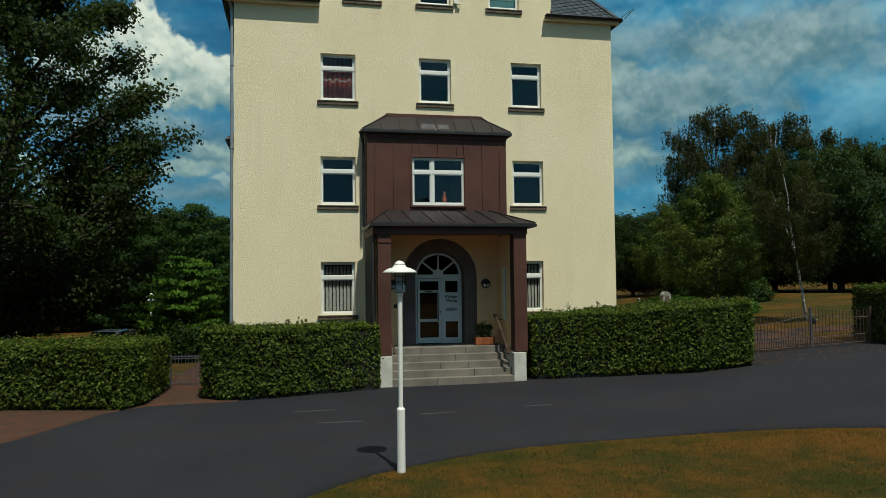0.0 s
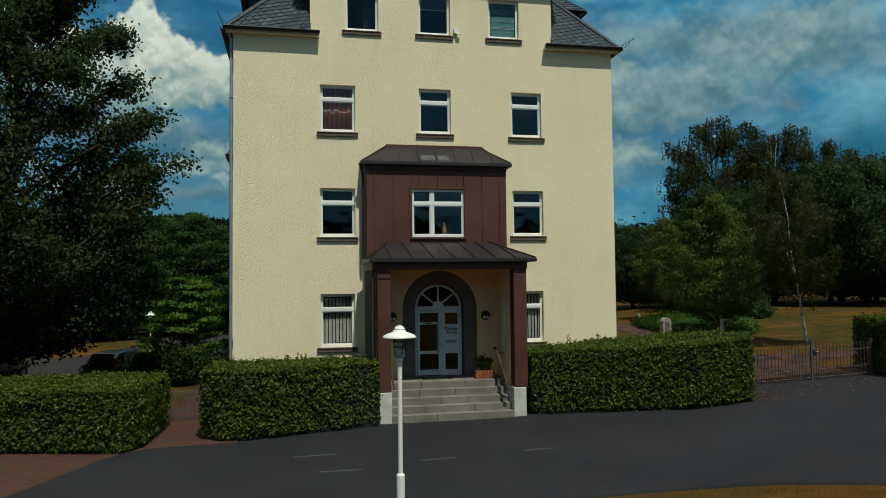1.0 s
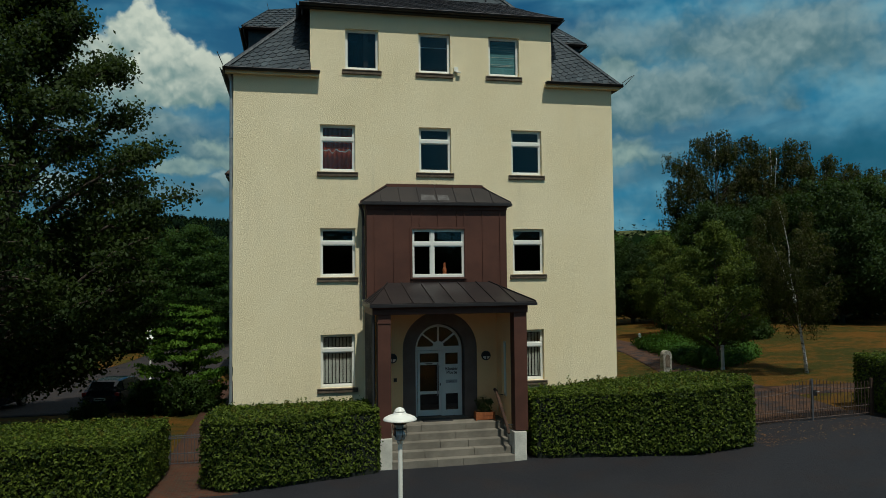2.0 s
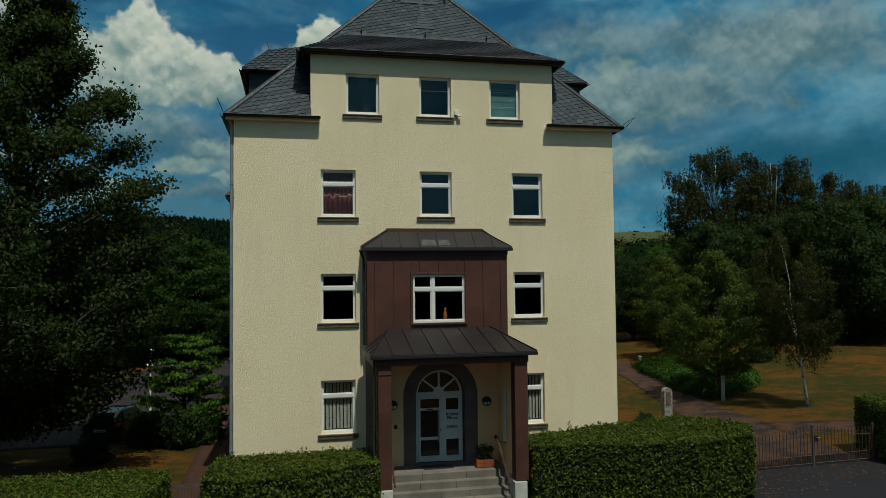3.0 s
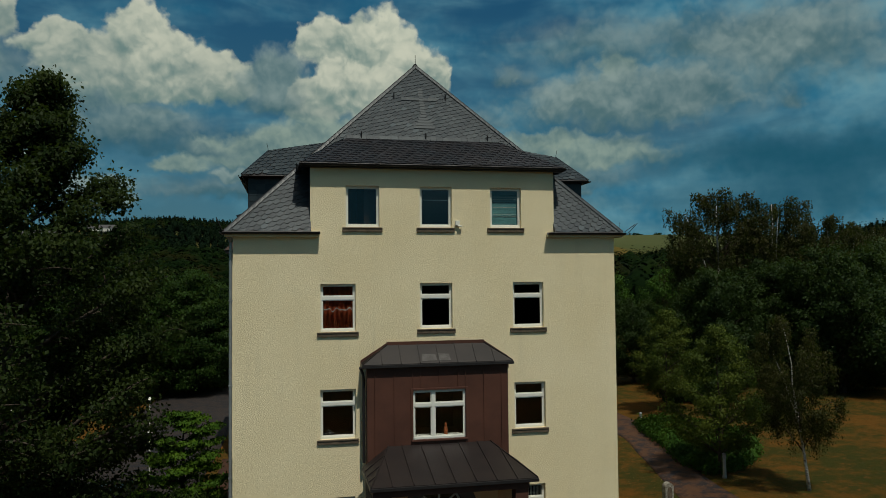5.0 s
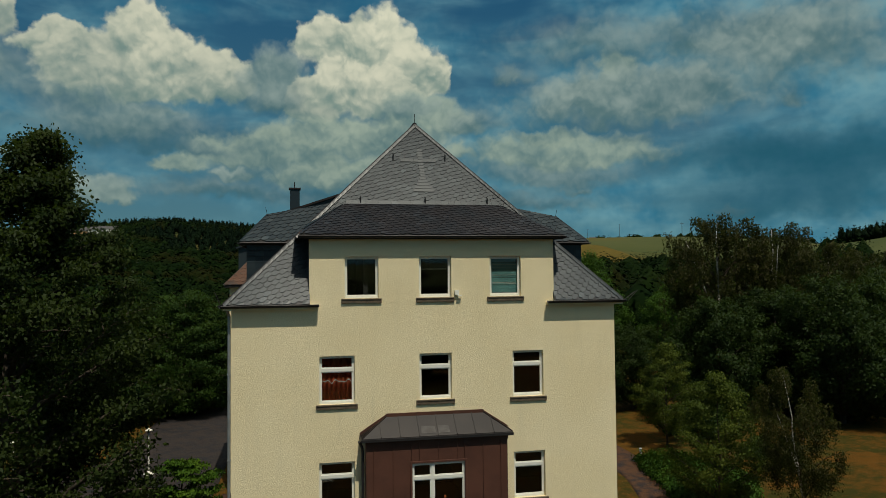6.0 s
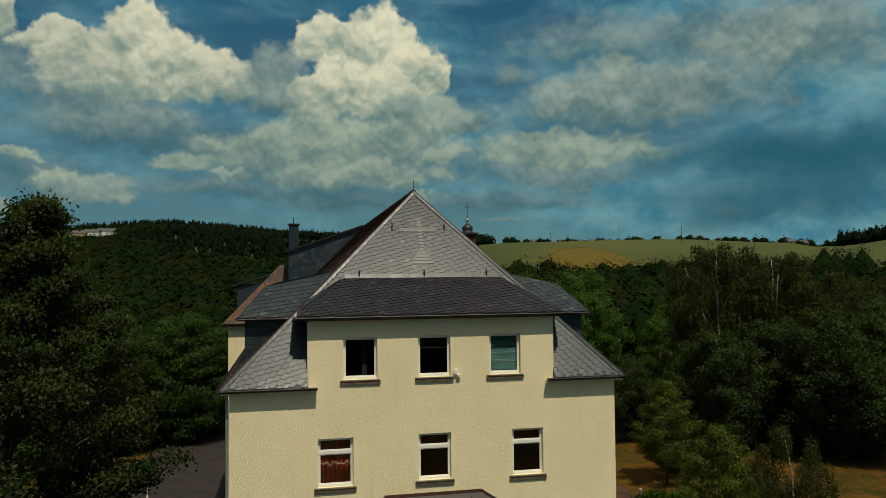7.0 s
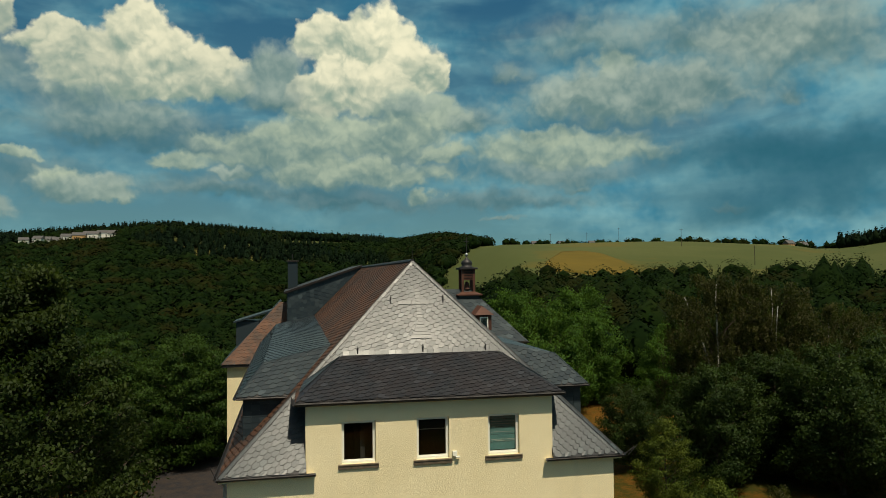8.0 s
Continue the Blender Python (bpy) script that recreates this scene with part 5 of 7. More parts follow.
porch = thing("entrance_porch", (0, 0, 0), "brown metal-clad entrance porch with stone steps", "porch")
PF, PZ = -2.75, 1.05  # front plane, platform height
seam_roof("porch_roof", (-2.36, 2.46, -2.88), (-1.58, 1.68, BY), 4.68, 5.26, 8, porch, "dark standing-seam porch roof")
part("beam", boxes((1.98, 2.24, PF + 0.26, -0.5, 4.36, 4.60), bevel=0.008), M_COPPER, porch)
part("beam", boxes((-2.30, 2.24, PF - 0.02, PF + 0.26, 4.36, 4.60), bevel=0.008), M_COPPER, porch)
part("beam", boxes((-2.30, -1.98, PF + 0.26, -0.5, 4.36, 4.60), bevel=0.008), M_COPPER, porch)
part("ceiling_panel", boxes((-1.98, 1.98, PF + 0.26, -0.72, 4.44, 4.54)), M_SOFFIT, porch, "warm brown soffit")
part("column", boxes((-2.15, -1.78, PF, PF + 0.40, 0.92, 4.37), bevel=0.01), M_COPPER, porch, "square brown-clad column")
part("column", boxes((1.82, 2.21, PF, PF + 0.40, 0.96, 4.37), bevel=0.01), M_COPPER, porch, "square brown-clad column")
part("column_cap", boxes((-2.17, -1.76, PF - 0.02, PF + 0.42, 4.12, 4.15)), M_COPPER, porch)
part("plinth", boxes((-2.12, -1.77, PF - 0.06, -0.6, -0.3, 0.93), bevel=0.015), M_PLINTH, porch, "white-painted plinth wall")
part("plinth", boxes((1.77, 2.14, PF - 0.06, -0.6, -0.3, 0.93), bevel=0.015), M_PLINTH, porch, "white-painted plinth wall")
# slatted screen on one side, walled with a niche on the other
for i in range(11):
    y = PF + 0.05 + i * 0.205
    part("screen_slat", boxes((-2.30, -2.25, y, y + 0.07, 0.2, 4.37), bevel=0.006), M_BLACK, porch, "black upright slat")
# added black sheet that stands for the shade seen between the slats
part("screen_panel", boxes((-2.245, -2.20, PF + 0.42, -0.52, 0.2, 4.36)), M_BLACK, porch, "added black sheet standing for the shade behind the slats")
bm = pierced(bmesh.new(), PF + 0.40, -0.62, 0.93, 4.40, [(-1.75, -1.25, 1.75, 3.45)], 1.86, 2.04, axis="x")
part("side_wall", bm, M_PORCH, porch, "side wall with narrow opening, warm bounce light in its apricot colour")
part("niche_pane", boxes((1.98, 1.99, -1.75, -1.25, 1.75, 3.45)), M_GLASS, porch)
part("niche_frame", boxes((1.93, 2.0, -1.79, -1.73, 1.75, 3.45), (1.93, 2.0, -1.27, -1.21, 1.75, 3.45), (1.93, 2.0, -1.73, -1.27, 3.38, 3.45), (1.93, 2.0, -1.73, -1.27, 1.75, 1.82)), M_FRAME, porch)

# back wall with its round-headed doorway
DY = -0.70
AC, AZ, AR, DR = 0.035, 3.17, 1.185, 0.755


def arch_pts(r, n=24, foot=PZ):
    pts = [(AC - r, foot)]
    pts += [(AC + r * math.cos(math.pi - math.pi * i / n), AZ + r * math.sin(math.pi * i / n)) for i in range(n + 1)]
    return pts + [(AC + r, foot)]


def arch_wall(bm, x0, x1, z0, z1, r, y0, y1, n=24):
    """A wall pierced by a round-headed opening."""
    inner = arch_pts(r, n, z0)
    outer = [(x0, z0)]
    for i in range(n + 1):
        a = math.pi - math.pi * i / n
        ux, uz = math.cos(a), math.sin(a)
        k = min([(x1 - AC) / ux if ux > 1e-6 else 1e9, (x0 - AC) / ux if ux < -1e-6 else 1e9, (z1 - AZ) / uz if uz > 1e-6 else 1e9])
        outer.append((AC + ux * k, AZ + uz * k))
    outer.append((x1, z0))
    for y, flip in ((y0, False), (y1, True)):
        for i in range(len(inner) - 1):
            q = [inner[i], inner[i + 1], outer[i + 1], outer[i]]
            bm.faces.new([bm.verts.new((a, y, b)) for a, b in (q if flip else q[::-1])])
    for a, b in zip(inner, inner[1:]):
        bm.faces.new([bm.verts.new(p) for p in ((a[0], y0, a[1]), (b[0], y0, b[1]), (b[0], y1, b[1]), (a[0], y1, a[1]))])
    bmesh.ops.remove_doubles(bm, verts=bm.verts, dist=1e-5)
    return fixed(bm)


part("back_wall", arch_wall(bmesh.new(), -1.98, 1.98, PZ - 0.2, 4.50, AR, DY, DY + 0.25), M_PORCH, porch, "wall round the doorway, warm bounce light in its apricot colour")
surround = part("door_surround", arch_wall(bmesh.new(), AC - AR - 0.01, AC + AR + 0.01, PZ - 0.1, AZ + AR + 0.01, DR + 0.03, DY + 0.24, DY + 0.5), M_ARCH, porch, "brown sandstone reveal")
o, i_ = arch_pts(AR - 0.004, 24), arch_pts(DR + 0.03, 24)
bm = solid(bmesh.new(), [(a, DY + 0.02, b) for a, b in o] + [(a, DY + 0.02, b) for a, b in i_[::-1]], (0, 0.22, 0))
part("arch_ring", fixed(bm), M_ARCH, surround, "brown sandstone arch")

# door: leaf, side panel, fanlight
M_DOOR = plain("pale_grey_door_paint", (0.78, 0.81, 0.76), (0.71, 0.74, 0.69), 0.4, 0, 1.5, 30, 0.0005)
door = thing("entrance_door", (0, 0, 0), "pale grey glazed entrance door under a fanlight", "door")
YD = DY + 0.30
X0, X1, XM, ZD = AC - DR, AC + DR, 0.10, 3.13
frame_specs = [(X0, X0 + 0.07, YD, YD + 0.09, PZ, AZ), (X1 - 0.07, X1, YD, YD + 0.09, PZ, AZ), (XM + 0.02, XM + 0.10, YD, YD + 0.09, PZ, ZD), (X0 + 0.07, X1 - 0.07, YD, YD + 0.09, ZD - 0.02, ZD + 0.10)]
part("door_frame", boxes(*frame_specs, bevel=0.006), M_DOOR, door, "pale grey frame")
bm = bmesh.new()
o, i_ = arch_pts(DR, 24, AZ), arch_pts(DR - 0.075, 24, AZ)
for a, b, c, d in zip(o[1:], o[2:-1], i_[1:], i_[2:-1]):
    solid(bm, [(a[0], YD, a[1]), (b[0], YD, b[1]), (d[0], YD, d[1]), (c[0], YD, c[1])], (0, 0.09, 0))
fan = part("fanlight", fixed(bm), M_DOOR, door, "semicircular fanlight")
for deg in (38, 90, 142):
    a = radians(deg)
    bm = boxes((0.16, DR - 0.06, -0.02, 0.05, -0.026, 0.026), bevel=0.004)
    bmesh.ops.transform(bm, matrix=Matrix.Translation((AC, YD + 0.02, AZ + 0.06)) @ Matrix.Rotation(-a, 4, "Y"), verts=bm.verts)
    part("glazing_bar", bm, M_DOOR, fan)
bm = bmesh.new()
pts = [(AC + 0.17 * math.cos(math.pi * i / 12), YD, AZ + 0.06 + 0.17 * math.sin(math.pi * i / 12)) for i in range(13)]
solid(bm, pts, (0, 0.06, 0))
part("fan_hub", fixed(bm), M_DOOR, fan)
bm = bmesh.new()
pts = [(AC + (DR - 0.07) * math.cos(math.pi * i / 20), YD + 0.05, AZ + (DR - 0.07) * math.sin(math.pi * i / 20)) for i in range(21)]
solid(bm, pts, (0, 0.008, 0))
part("pane", fixed(bm), M_GLASS, fan).visible_shadow = False
# leaf
LX0, LX1 = X0 + 0.08, XM + 0.015
specs = [(LX0, LX0 + 0.075, YD - 0.01, YD + 0.06, PZ + 0.02, ZD - 0.03), (LX1 - 0.075, LX1, YD - 0.01, YD + 0.06, PZ + 0.02, ZD - 0.03)]
for z, hgt in ((PZ + 0.02, 0.17), (1.74, 0.09), (2.66, 0.075), (3.02, 0.08)):
    specs.append((LX0 + 0.075, LX1 - 0.075, YD - 0.01, YD + 0.06, z, z + hgt))
leaf = part("door_leaf", boxes(*specs, bevel=0.005), M_DOOR, door, "glazed door leaf")
for z0, z1 in ((PZ + 0.19, 1.74), (1.83, 2.66), (2.735, 3.02)):
    part("pane", boxes((LX0 + 0.07, LX1 - 0.07, YD + 0.02, YD + 0.028, z0, z1)), M_GLASS, leaf).visible_shadow = False
bm = tube(bmesh.new(), [(LX1 - 0.13, YD - 0.07, 1.70), (LX1 - 0.13, YD - 0.07, 2.72)], 0.016, 8)
tube(bm, [(LX1 - 0.13, YD - 0.07, 1.8), (LX1 - 0.04, YD - 0.01, 1.8)], 0.01, 6)
tube(bm, [(LX1 - 0.13, YD - 0.07, 2.6), (LX1 - 0.04, YD - 0.01, 2.6)], 0.01, 6)
part("pull_bar", bm, M_IRON_GREY, leaf, "long steel pull bar")
part("closer", boxes((LX0 + 0.25, LX0 + 0.47, YD - 0.035, YD - 0.01, 2.68, 2.71)), M_BLACK, leaf)
part("lock", boxes((LX1 - 0.05, LX1 - 0.02, YD - 0.03, YD - 0.01, 2.0, 2.08), bevel=0.004), M_BLACK, leaf)
SX0, SX1 = XM + 0.105, X1 - 0.075
side = part("side_panel", boxes((SX0, SX1, YD + 0.01, YD + 0.05, 1.74, 2.66), (SX0, SX0 + 0.05, YD, YD + 0.06, PZ, ZD), (SX1 - 0.05, SX1, YD, YD + 0.06, PZ, ZD), (SX0 + 0.05, SX1 - 0.05, YD, YD + 0.06, PZ, PZ + 0.18), (SX0 + 0.05, SX1 - 0.05, YD, YD + 0.06, 3.02, 3.11)), M_DOOR, door, "pale grey panel beside the leaf")
for z0, z1 in ((PZ + 0.18, 1.74), (2.66, 3.02)):
    part("pane", boxes((SX0 + 0.05, SX1 - 0.05, YD + 0.02, YD + 0.028, z0, z1)), M_GLASS, side).visible_shadow = False
part("letter_flap", boxes((SX0 + 0.06, SX1 - 0.08, YD - 0.012, YD + 0.01, 2.07, 2.17), bevel=0.004), M_IRON_GREY, side, "steel letter flap")
part("letter_slot", boxes((SX0 + 0.17, SX1 - 0.19, YD - 0.016, YD - 0.012, 2.115, 2.13)), M_BLACK, side)
for text, z in (("Kloster", 2.475), ("Pforte", 2.355)):
    cu = bpy.data.curves.new("lettering", "FONT")
    cu.body, cu.size, cu.align_x, cu.extrude, cu.offset = text, 0.138, "CENTER", 0.003, 0.0028
    ob = new("lettering", cu)
    ob.data.materials.append(M_BLACK)
    ob.parent = side
    ob.matrix_world = pose((SX0 + SX1) / 2, YD + 0.003, z, 90, 0, 0)
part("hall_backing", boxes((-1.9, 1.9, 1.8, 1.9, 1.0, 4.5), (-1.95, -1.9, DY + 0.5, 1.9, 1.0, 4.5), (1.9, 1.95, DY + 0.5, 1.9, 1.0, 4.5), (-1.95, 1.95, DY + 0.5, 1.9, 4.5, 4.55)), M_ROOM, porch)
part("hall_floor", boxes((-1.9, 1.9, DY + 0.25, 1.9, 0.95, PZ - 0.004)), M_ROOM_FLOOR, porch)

# platform and steps
part("platform", boxes((-1.77, 1.86, -1.56, DY + 0.25, -0.2, PZ), bevel=0.012), M_STEP, porch, "stone landing")
rise = (PZ - 0.09) / 5
rng = random.Random(3)
for i in range(5):
    z1 = PZ - rise * i
    y0 = -1.75 - 0.27 * i
    cuts = [-1.77, rng.uniform(-0.9, -0.3), rng.uniform(0.2, 0.9), 1.77]
    y_back = y0 + 0.268 if i else -1.562
    for a, b in zip(cuts, cuts[1:]):
        part("step", boxes((a + 0.003, b - 0.003, y0, y_back, z1 - rise - 0.02 if i < 4 else -0.1, z1 + 0.003 + rng.uniform(-0.002, 0.002)), bevel=0.012), M_STEP, porch, "worn grey stone step")
part("door_mat", boxes((-0.62, 0.30, -1.30, -0.80, PZ, PZ + 0.018), bevel=0.005), M_BLACK, porch, "dark doormat")
bm = tube(bmesh.new(), [(1.60, -1.35, 1.95), (1.60, -1.55, 1.92), (1.60, -2.72, 1.02), (1.60, -2.82, 0.90)], [0.045, 0.05, 0.05, 0.04], 8)
rail = part("handrail", bm, M_RAIL, porch, "dark wooden handrail")
for y, z in ((-1.6, 1.86), (-2.55, 1.13)):
    part("rail_bracket", tube(bmesh.new(), [(1.60, y, z), (1.86, y, z - 0.06)], 0.014, 6), M_GUTTER, rail)
bm = tube(bmesh.new(), [(-1.70, -1.8, 1.75), (-1.70, -2.72, 1.0)], 0.03, 8)
part("handrail", bm, M_RAIL, porch, "dark wooden handrail")


def bulkhead(x, z):
    """A round wall lamp, its glass half shaded by a dark hood."""
    lamp = thing("wall_lamp", (x, DY, z), "round dark-rimmed wall lamp with pale glass", "lamp", "wall lamps by the door")
    turn = Matrix.Rotation(radians(90), 3, "X")
    part("rim", lathe(bmesh.new(), [(0.145, 0), (0.15, 0.05), (0.135, 0.075), (0.118, 0.075)], 24, m=turn), M_BLACK, lamp)
    part("lamp_glass", lathe(bmesh.new(), [(0.118, 0.06), (0.112, 0.085), (0.07, 0.105), (0.01, 0.112)], 20, m=turn), M_WHITE, lamp, "pale glass", smooth=True)
    bm = bmesh.new()
    pts = [(0.132 * math.cos(math.pi * i / 14), -0.117, 0.132 * math.sin(math.pi * i / 14)) for i in range(15)]
    solid(bm, pts, (0, 0.04, 0))
    box(bm, -0.135, 0.135, -0.122, -0.08, -0.012, 0.012)
    box(bm, -0.012, 0.012, -0.122, -0.08, -0.13, 0.0)
    part("hood", fixed(bm), M_BLACK, lamp)


bulkhead(1.50, 2.93)
bulkhead(-1.48, 2.93)
part("bell_push", boxes((-1.44, -1.34, DY - 0.02, DY, 2.2, 2.32), bevel=0.006), M_GUTTER, porch)

# ---------------------------------------------------------------- things in the court


def lantern(x, y, label, group="garden lamps"):
    """A white garden lamp: thick foot, slim pole, caged glass and a shallow dish cap."""
    t = thing("garden_lamp", (x, y, land_z(x, y)), label, "street lamp", group)
    part("foot", lathe(bmesh.new(), [(0.066, -0.2), (0.066, 0.97), (0.055, 0.99), (0.036, 1.0)], 24), M_WHITE, t)
    part("pole", lathe(bmesh.new(), [(0.036, 0.98), (0.036, 2.72), (0.05, 2.75), (0.05, 2.80)], 24), M_WHITE, t)
    part("lamp_holder", lathe(bmesh.new(), [(0.05, 2.78), (0.085, 2.80), (0.085, 2.88), (0.06, 2.92), (0.05, 2.96)], 14), M_IRON_GREY, t)
    part("lamp_glass", lathe(bmesh.new(), [(0.055, 2.92), (0.06, 3.02), (0.06, 3.10), (0.03, 3.13)], 14), M_NET, t, "frosted glass", smooth=True)
    for i in range(5):
        a = i * 2 * math.pi / 5
        c, s = math.cos(a) * 0.098, math.sin(a) * 0.098
        part("cage_bar", tube(bmesh.new(), [(c, s, 2.84), (c, s, 3.12)], 0.006, 5), M_GUTTER, t)
    for z in (2.95, 3.03):
        part("cage_ring", lathe(bmesh.new(), [(0.095, z), (0.104, z), (0.104, z + 0.012), (0.095, z + 0.012)], 16), M_GUTTER, t)
    part("cap", lathe(bmesh.new(), [(0.265, 3.095), (0.268, 3.105), (0.24, 3.135), (0.18, 3.165), (0.11, 3.185), (0.10, 3.20), (0.095, 3.22)], 32), M_WHITE, t, "white dish cap", smooth=True)
    part("cap_knob", lathe(bmesh.new(), [(0.088, 3.22), (0.084, 3.235), (0.065, 3.265), (0.03, 3.285), (0.005, 3.29)], 20), M_WHITE, t, smooth=True)
    part("cap_band", lathe(bmesh.new(), [(0.09, 3.205), (0.092, 3.205), (0.092, 3.222), (0.09, 3.222)], 20), M_GUTTER, t)
    return t


lamp = lantern(-2.83, -11.8, "white garden lamp with dish cap at the lawn's edge")
copy_thing(lamp, pose(-12.0, 18.6, land_z(-12.0, 18.6)))["label"] = "white garden lamp with dish cap in the car park"
copy_thing(lamp, pose(-22.7, 30.8, land_z(-22.7, 30.8)))["label"] = "white garden lamp under the oak"
copy_thing(lamp, pose(-14.6, 33.0, land_z(-14.6, 33.0)))["label"] = "white garden lamp beside the back lane"

# worn remains of painted marks on the asphalt
M_WORN = plain("worn_road_paint", (0.050, 0.050, 0.050), (0.020, 0.020, 0.022), 0.85, 0, 6, 60, 0.002)
for x, y, l, a in ((-4.0, -6.1, 0.95, 4), (-3.5, -7.6, 0.9, 0), (-1.3, -7.1, 0.8, 6), (1.25, -6.8, 1.0, 5)):
    bm = boxes((-l / 2, l / 2, -0.055, 0.055, 0.0, 0.004))
    solo("road_mark", bm, M_WORN, "worn pale paint mark on asphalt", "road marking", "worn road marks", at=(x, y, land_z(x, y) + 0.031), turn=a)

# planter with a small bush on the landing
planter = thing("planter_box", (1.26, -1.32, PZ), "red-brown wooden planter box on the landing", "planter")
for y in (-0.17, 0.155):
    for z in (0.02, 0.135):
        part("board", boxes((-0.28, 0.28, y, y + 0.022, z, z + 0.108), bevel=0.004), M_WOOD, planter)
for x in (-0.28, 0.258):
    for z in (0.02, 0.135):
        part("end_board", boxes((x, x + 0.022, -0.148, 0.155, z, z + 0.108), bevel=0.004), M_WOOD, planter)
part("corner_post", boxes((-0.30, -0.26, -0.19, -0.15, 0, 0.255), bevel=0.004), M_WOOD, planter)
part("corner_post", boxes((0.26, 0.30, -0.19, -0.15, 0, 0.255), bevel=0.004), M_WOOD, planter)
part("soil", boxes((-0.258, 0.258, -0.148, 0.155, 0.02, 0.21)), M_EARTH, planter)

# east gate of iron bars, two leaves with swept tops
M_IRON_POST = plain("weathered_steel_post", (0.10, 0.10, 0.11), (0.06, 0.058, 0.06), 0.6, 0.2)
gate = thing("iron_gate", (0, 0, 0), "brown iron double gate with swept bar tops", "gate")
GA, GB = Vector((8.75, -2.15, 0)), Vector((13.6, -2.95, 0))


def gate_top(f):
    return 1.02 + 0.20 * math.exp(-((f - 0.60) / 0.17) ** 2)


GL = (GB - GA).length
gdir = (GB - GA).normalized()
gside = Vector((-gdir.y, gdir.x, 0))
NB = 44
for i in range(NB + 1):
    f = i / NB
    p = GA + (GB - GA) * f
    z = ground_z(p.x, p.y) + 0.03
    top = gate_top(f)
    bm = tube(bmesh.new(), [p + Vector((0, 0, z + 0.06)), p + Vector((0, 0, z + top))], 0.012, 6)
    lathe(bm, [(0.004, z + top), (0.018, z + top + 0.018), (0.014, z + top + 0.04), (0.002, z + top + 0.075)], 6, (p.x, p.y, 0))
    part("bar", bm, M_IRON, gate)
    if i < NB:
        p2 = GA + (GB - GA) * (f + 0.5 / NB)
        z2 = ground_z(p2.x, p2.y) + 0.03
        part("short_bar", tube(bmesh.new(), [p2 + Vector((0, 0, z2 + 0.06)), p2 + Vector((0, 0, z2 + 0.40))], 0.010, 5), M_IRON, gate)
for name, hgt in (("bottom_rail", None), ("mid_rail", 0.33), ("top_rail", -0.16)):
    pts = []
    for i in range(25):
        f = i / 24
        p = GA + (GB - GA) * f
        h = 0.08 if hgt is None else (hgt if hgt > 0 else gate_top(f) + hgt)
        pts.append(p + Vector((0, 0, ground_z(p.x, p.y) + 0.03 + h)))
    part(name, tube(bmesh.new(), pts, 0.012, 6), M_IRON, gate)
pp = GA + (GB - GA) * 0.605
zz = ground_z(pp.x, pp.y)
part("gate_post", boxes((pp.x - 0.028, pp.x + 0.028, pp.y - 0.028, pp.y + 0.028, zz - 0.2, zz + 1.33), bevel=0.006), M_IRON_POST, gate, "grey steel post")
part("lock_box", boxes((pp.x + 0.04, pp.x + 0.16, pp.y - 0.05, pp.y + 0.03, zz + 0.80, zz + 0.98), bevel=0.008), M_GUTTER, gate)
part("latch", tube(bmesh.new(), [(pp.x + 0.1, pp.y - 0.05, zz + 0.93), (pp.x + 0.1, pp.y - 0.10, zz + 0.93), (pp.x + 0.19, pp.y - 0.10, zz + 0.93)], 0.008, 5), M_IRON_GREY, gate)
for f in (0.0, 1.0):
    p = GA + (GB - GA) * f
    z = ground_z(p.x, p.y)
    part("gate_post", boxes((p.x - 0.04, p.x + 0.04, p.y - 0.04, p.y + 0.04, z - 0.2, z + 1.2), bevel=0.006), M_IRON, gate)

# narrow garden gate between the hedges
wicket = thing("garden_gate", (0, 0, 0), "narrow grey steel garden gate between hedges", "gate")
X_A, X_B, Y_G = -7.92, -6.62, -0.85
for i in range(15):
    x = X_A + (X_B - X_A) * i / 14
    part("bar", tube(bmesh.new(), [(x, Y_G, 0.10), (x, Y_G, 0.98)], 0.008, 5), M_IRON_POST, wicket)
for z in (0.14, 0.42, 0.86, 0.92):
    part("rail", boxes((X_A, X_B, Y_G - 0.012, Y_G + 0.012, z - 0.012, z + 0.012)), M_IRON_POST, wicket)
for x in (X_A - 0.04, X_B + 0.04):
    part("gate_post", boxes((x - 0.03, x + 0.03, Y_G - 0.03, Y_G + 0.03, -0.2, 1.05), bevel=0.005), M_IRON_POST, wicket)

# carved wayside stone on a plinth
M_LIME = stone("pale_weathered_stone", (0.36, 0.33, 0.27), (0.15, 0.135, 0.10), 9)
ws = thing("wayside_stone", (9.65, 2.9, ground_z(9.65, 2.9)), "weathered pale wayside stone on a plinth", "monument")
part("plinth", boxes((-0.15, 0.15, -0.14, 0.14, -0.2, 0.86), (-0.18, 0.18, -0.17, 0.17, -0.2, 0.18), bevel=0.015), M_ARCH, ws, "brown stone plinth")
bm = bmesh.new()
pts = [(-0.165, 0, 0.86), (-0.175, 0, 1.74)] + [(-0.175 * math.cos(math.pi * i / 10), 0, 1.76 + 0.18 * math.sin(math.pi * i / 10)) for i in range(11)] + [(0.175, 0, 1.74), (0.165, 0, 0.86)]
solid(bm, [(x, -0.13, z) for x, y, z in pts], (0, 0.26, 0))
bmesh.ops.remove_doubles(bm, verts=bm.verts, dist=0.001)
part("head", fixed(bm), M_LIME, ws, "pale rounded head stone")
bm = bmesh.new()
pts = [(-0.09, -0.15, 1.3), (0.09, -0.15, 1.3), (0.09, -0.15, 1.68)] + [(0.09 * math.cos(math.pi * i / 8), -0.15, 1.69 + 0.10 * math.sin(math.pi * i / 8)) for i in range(9)]
solid(bm, pts, (0, 0.02, 0))
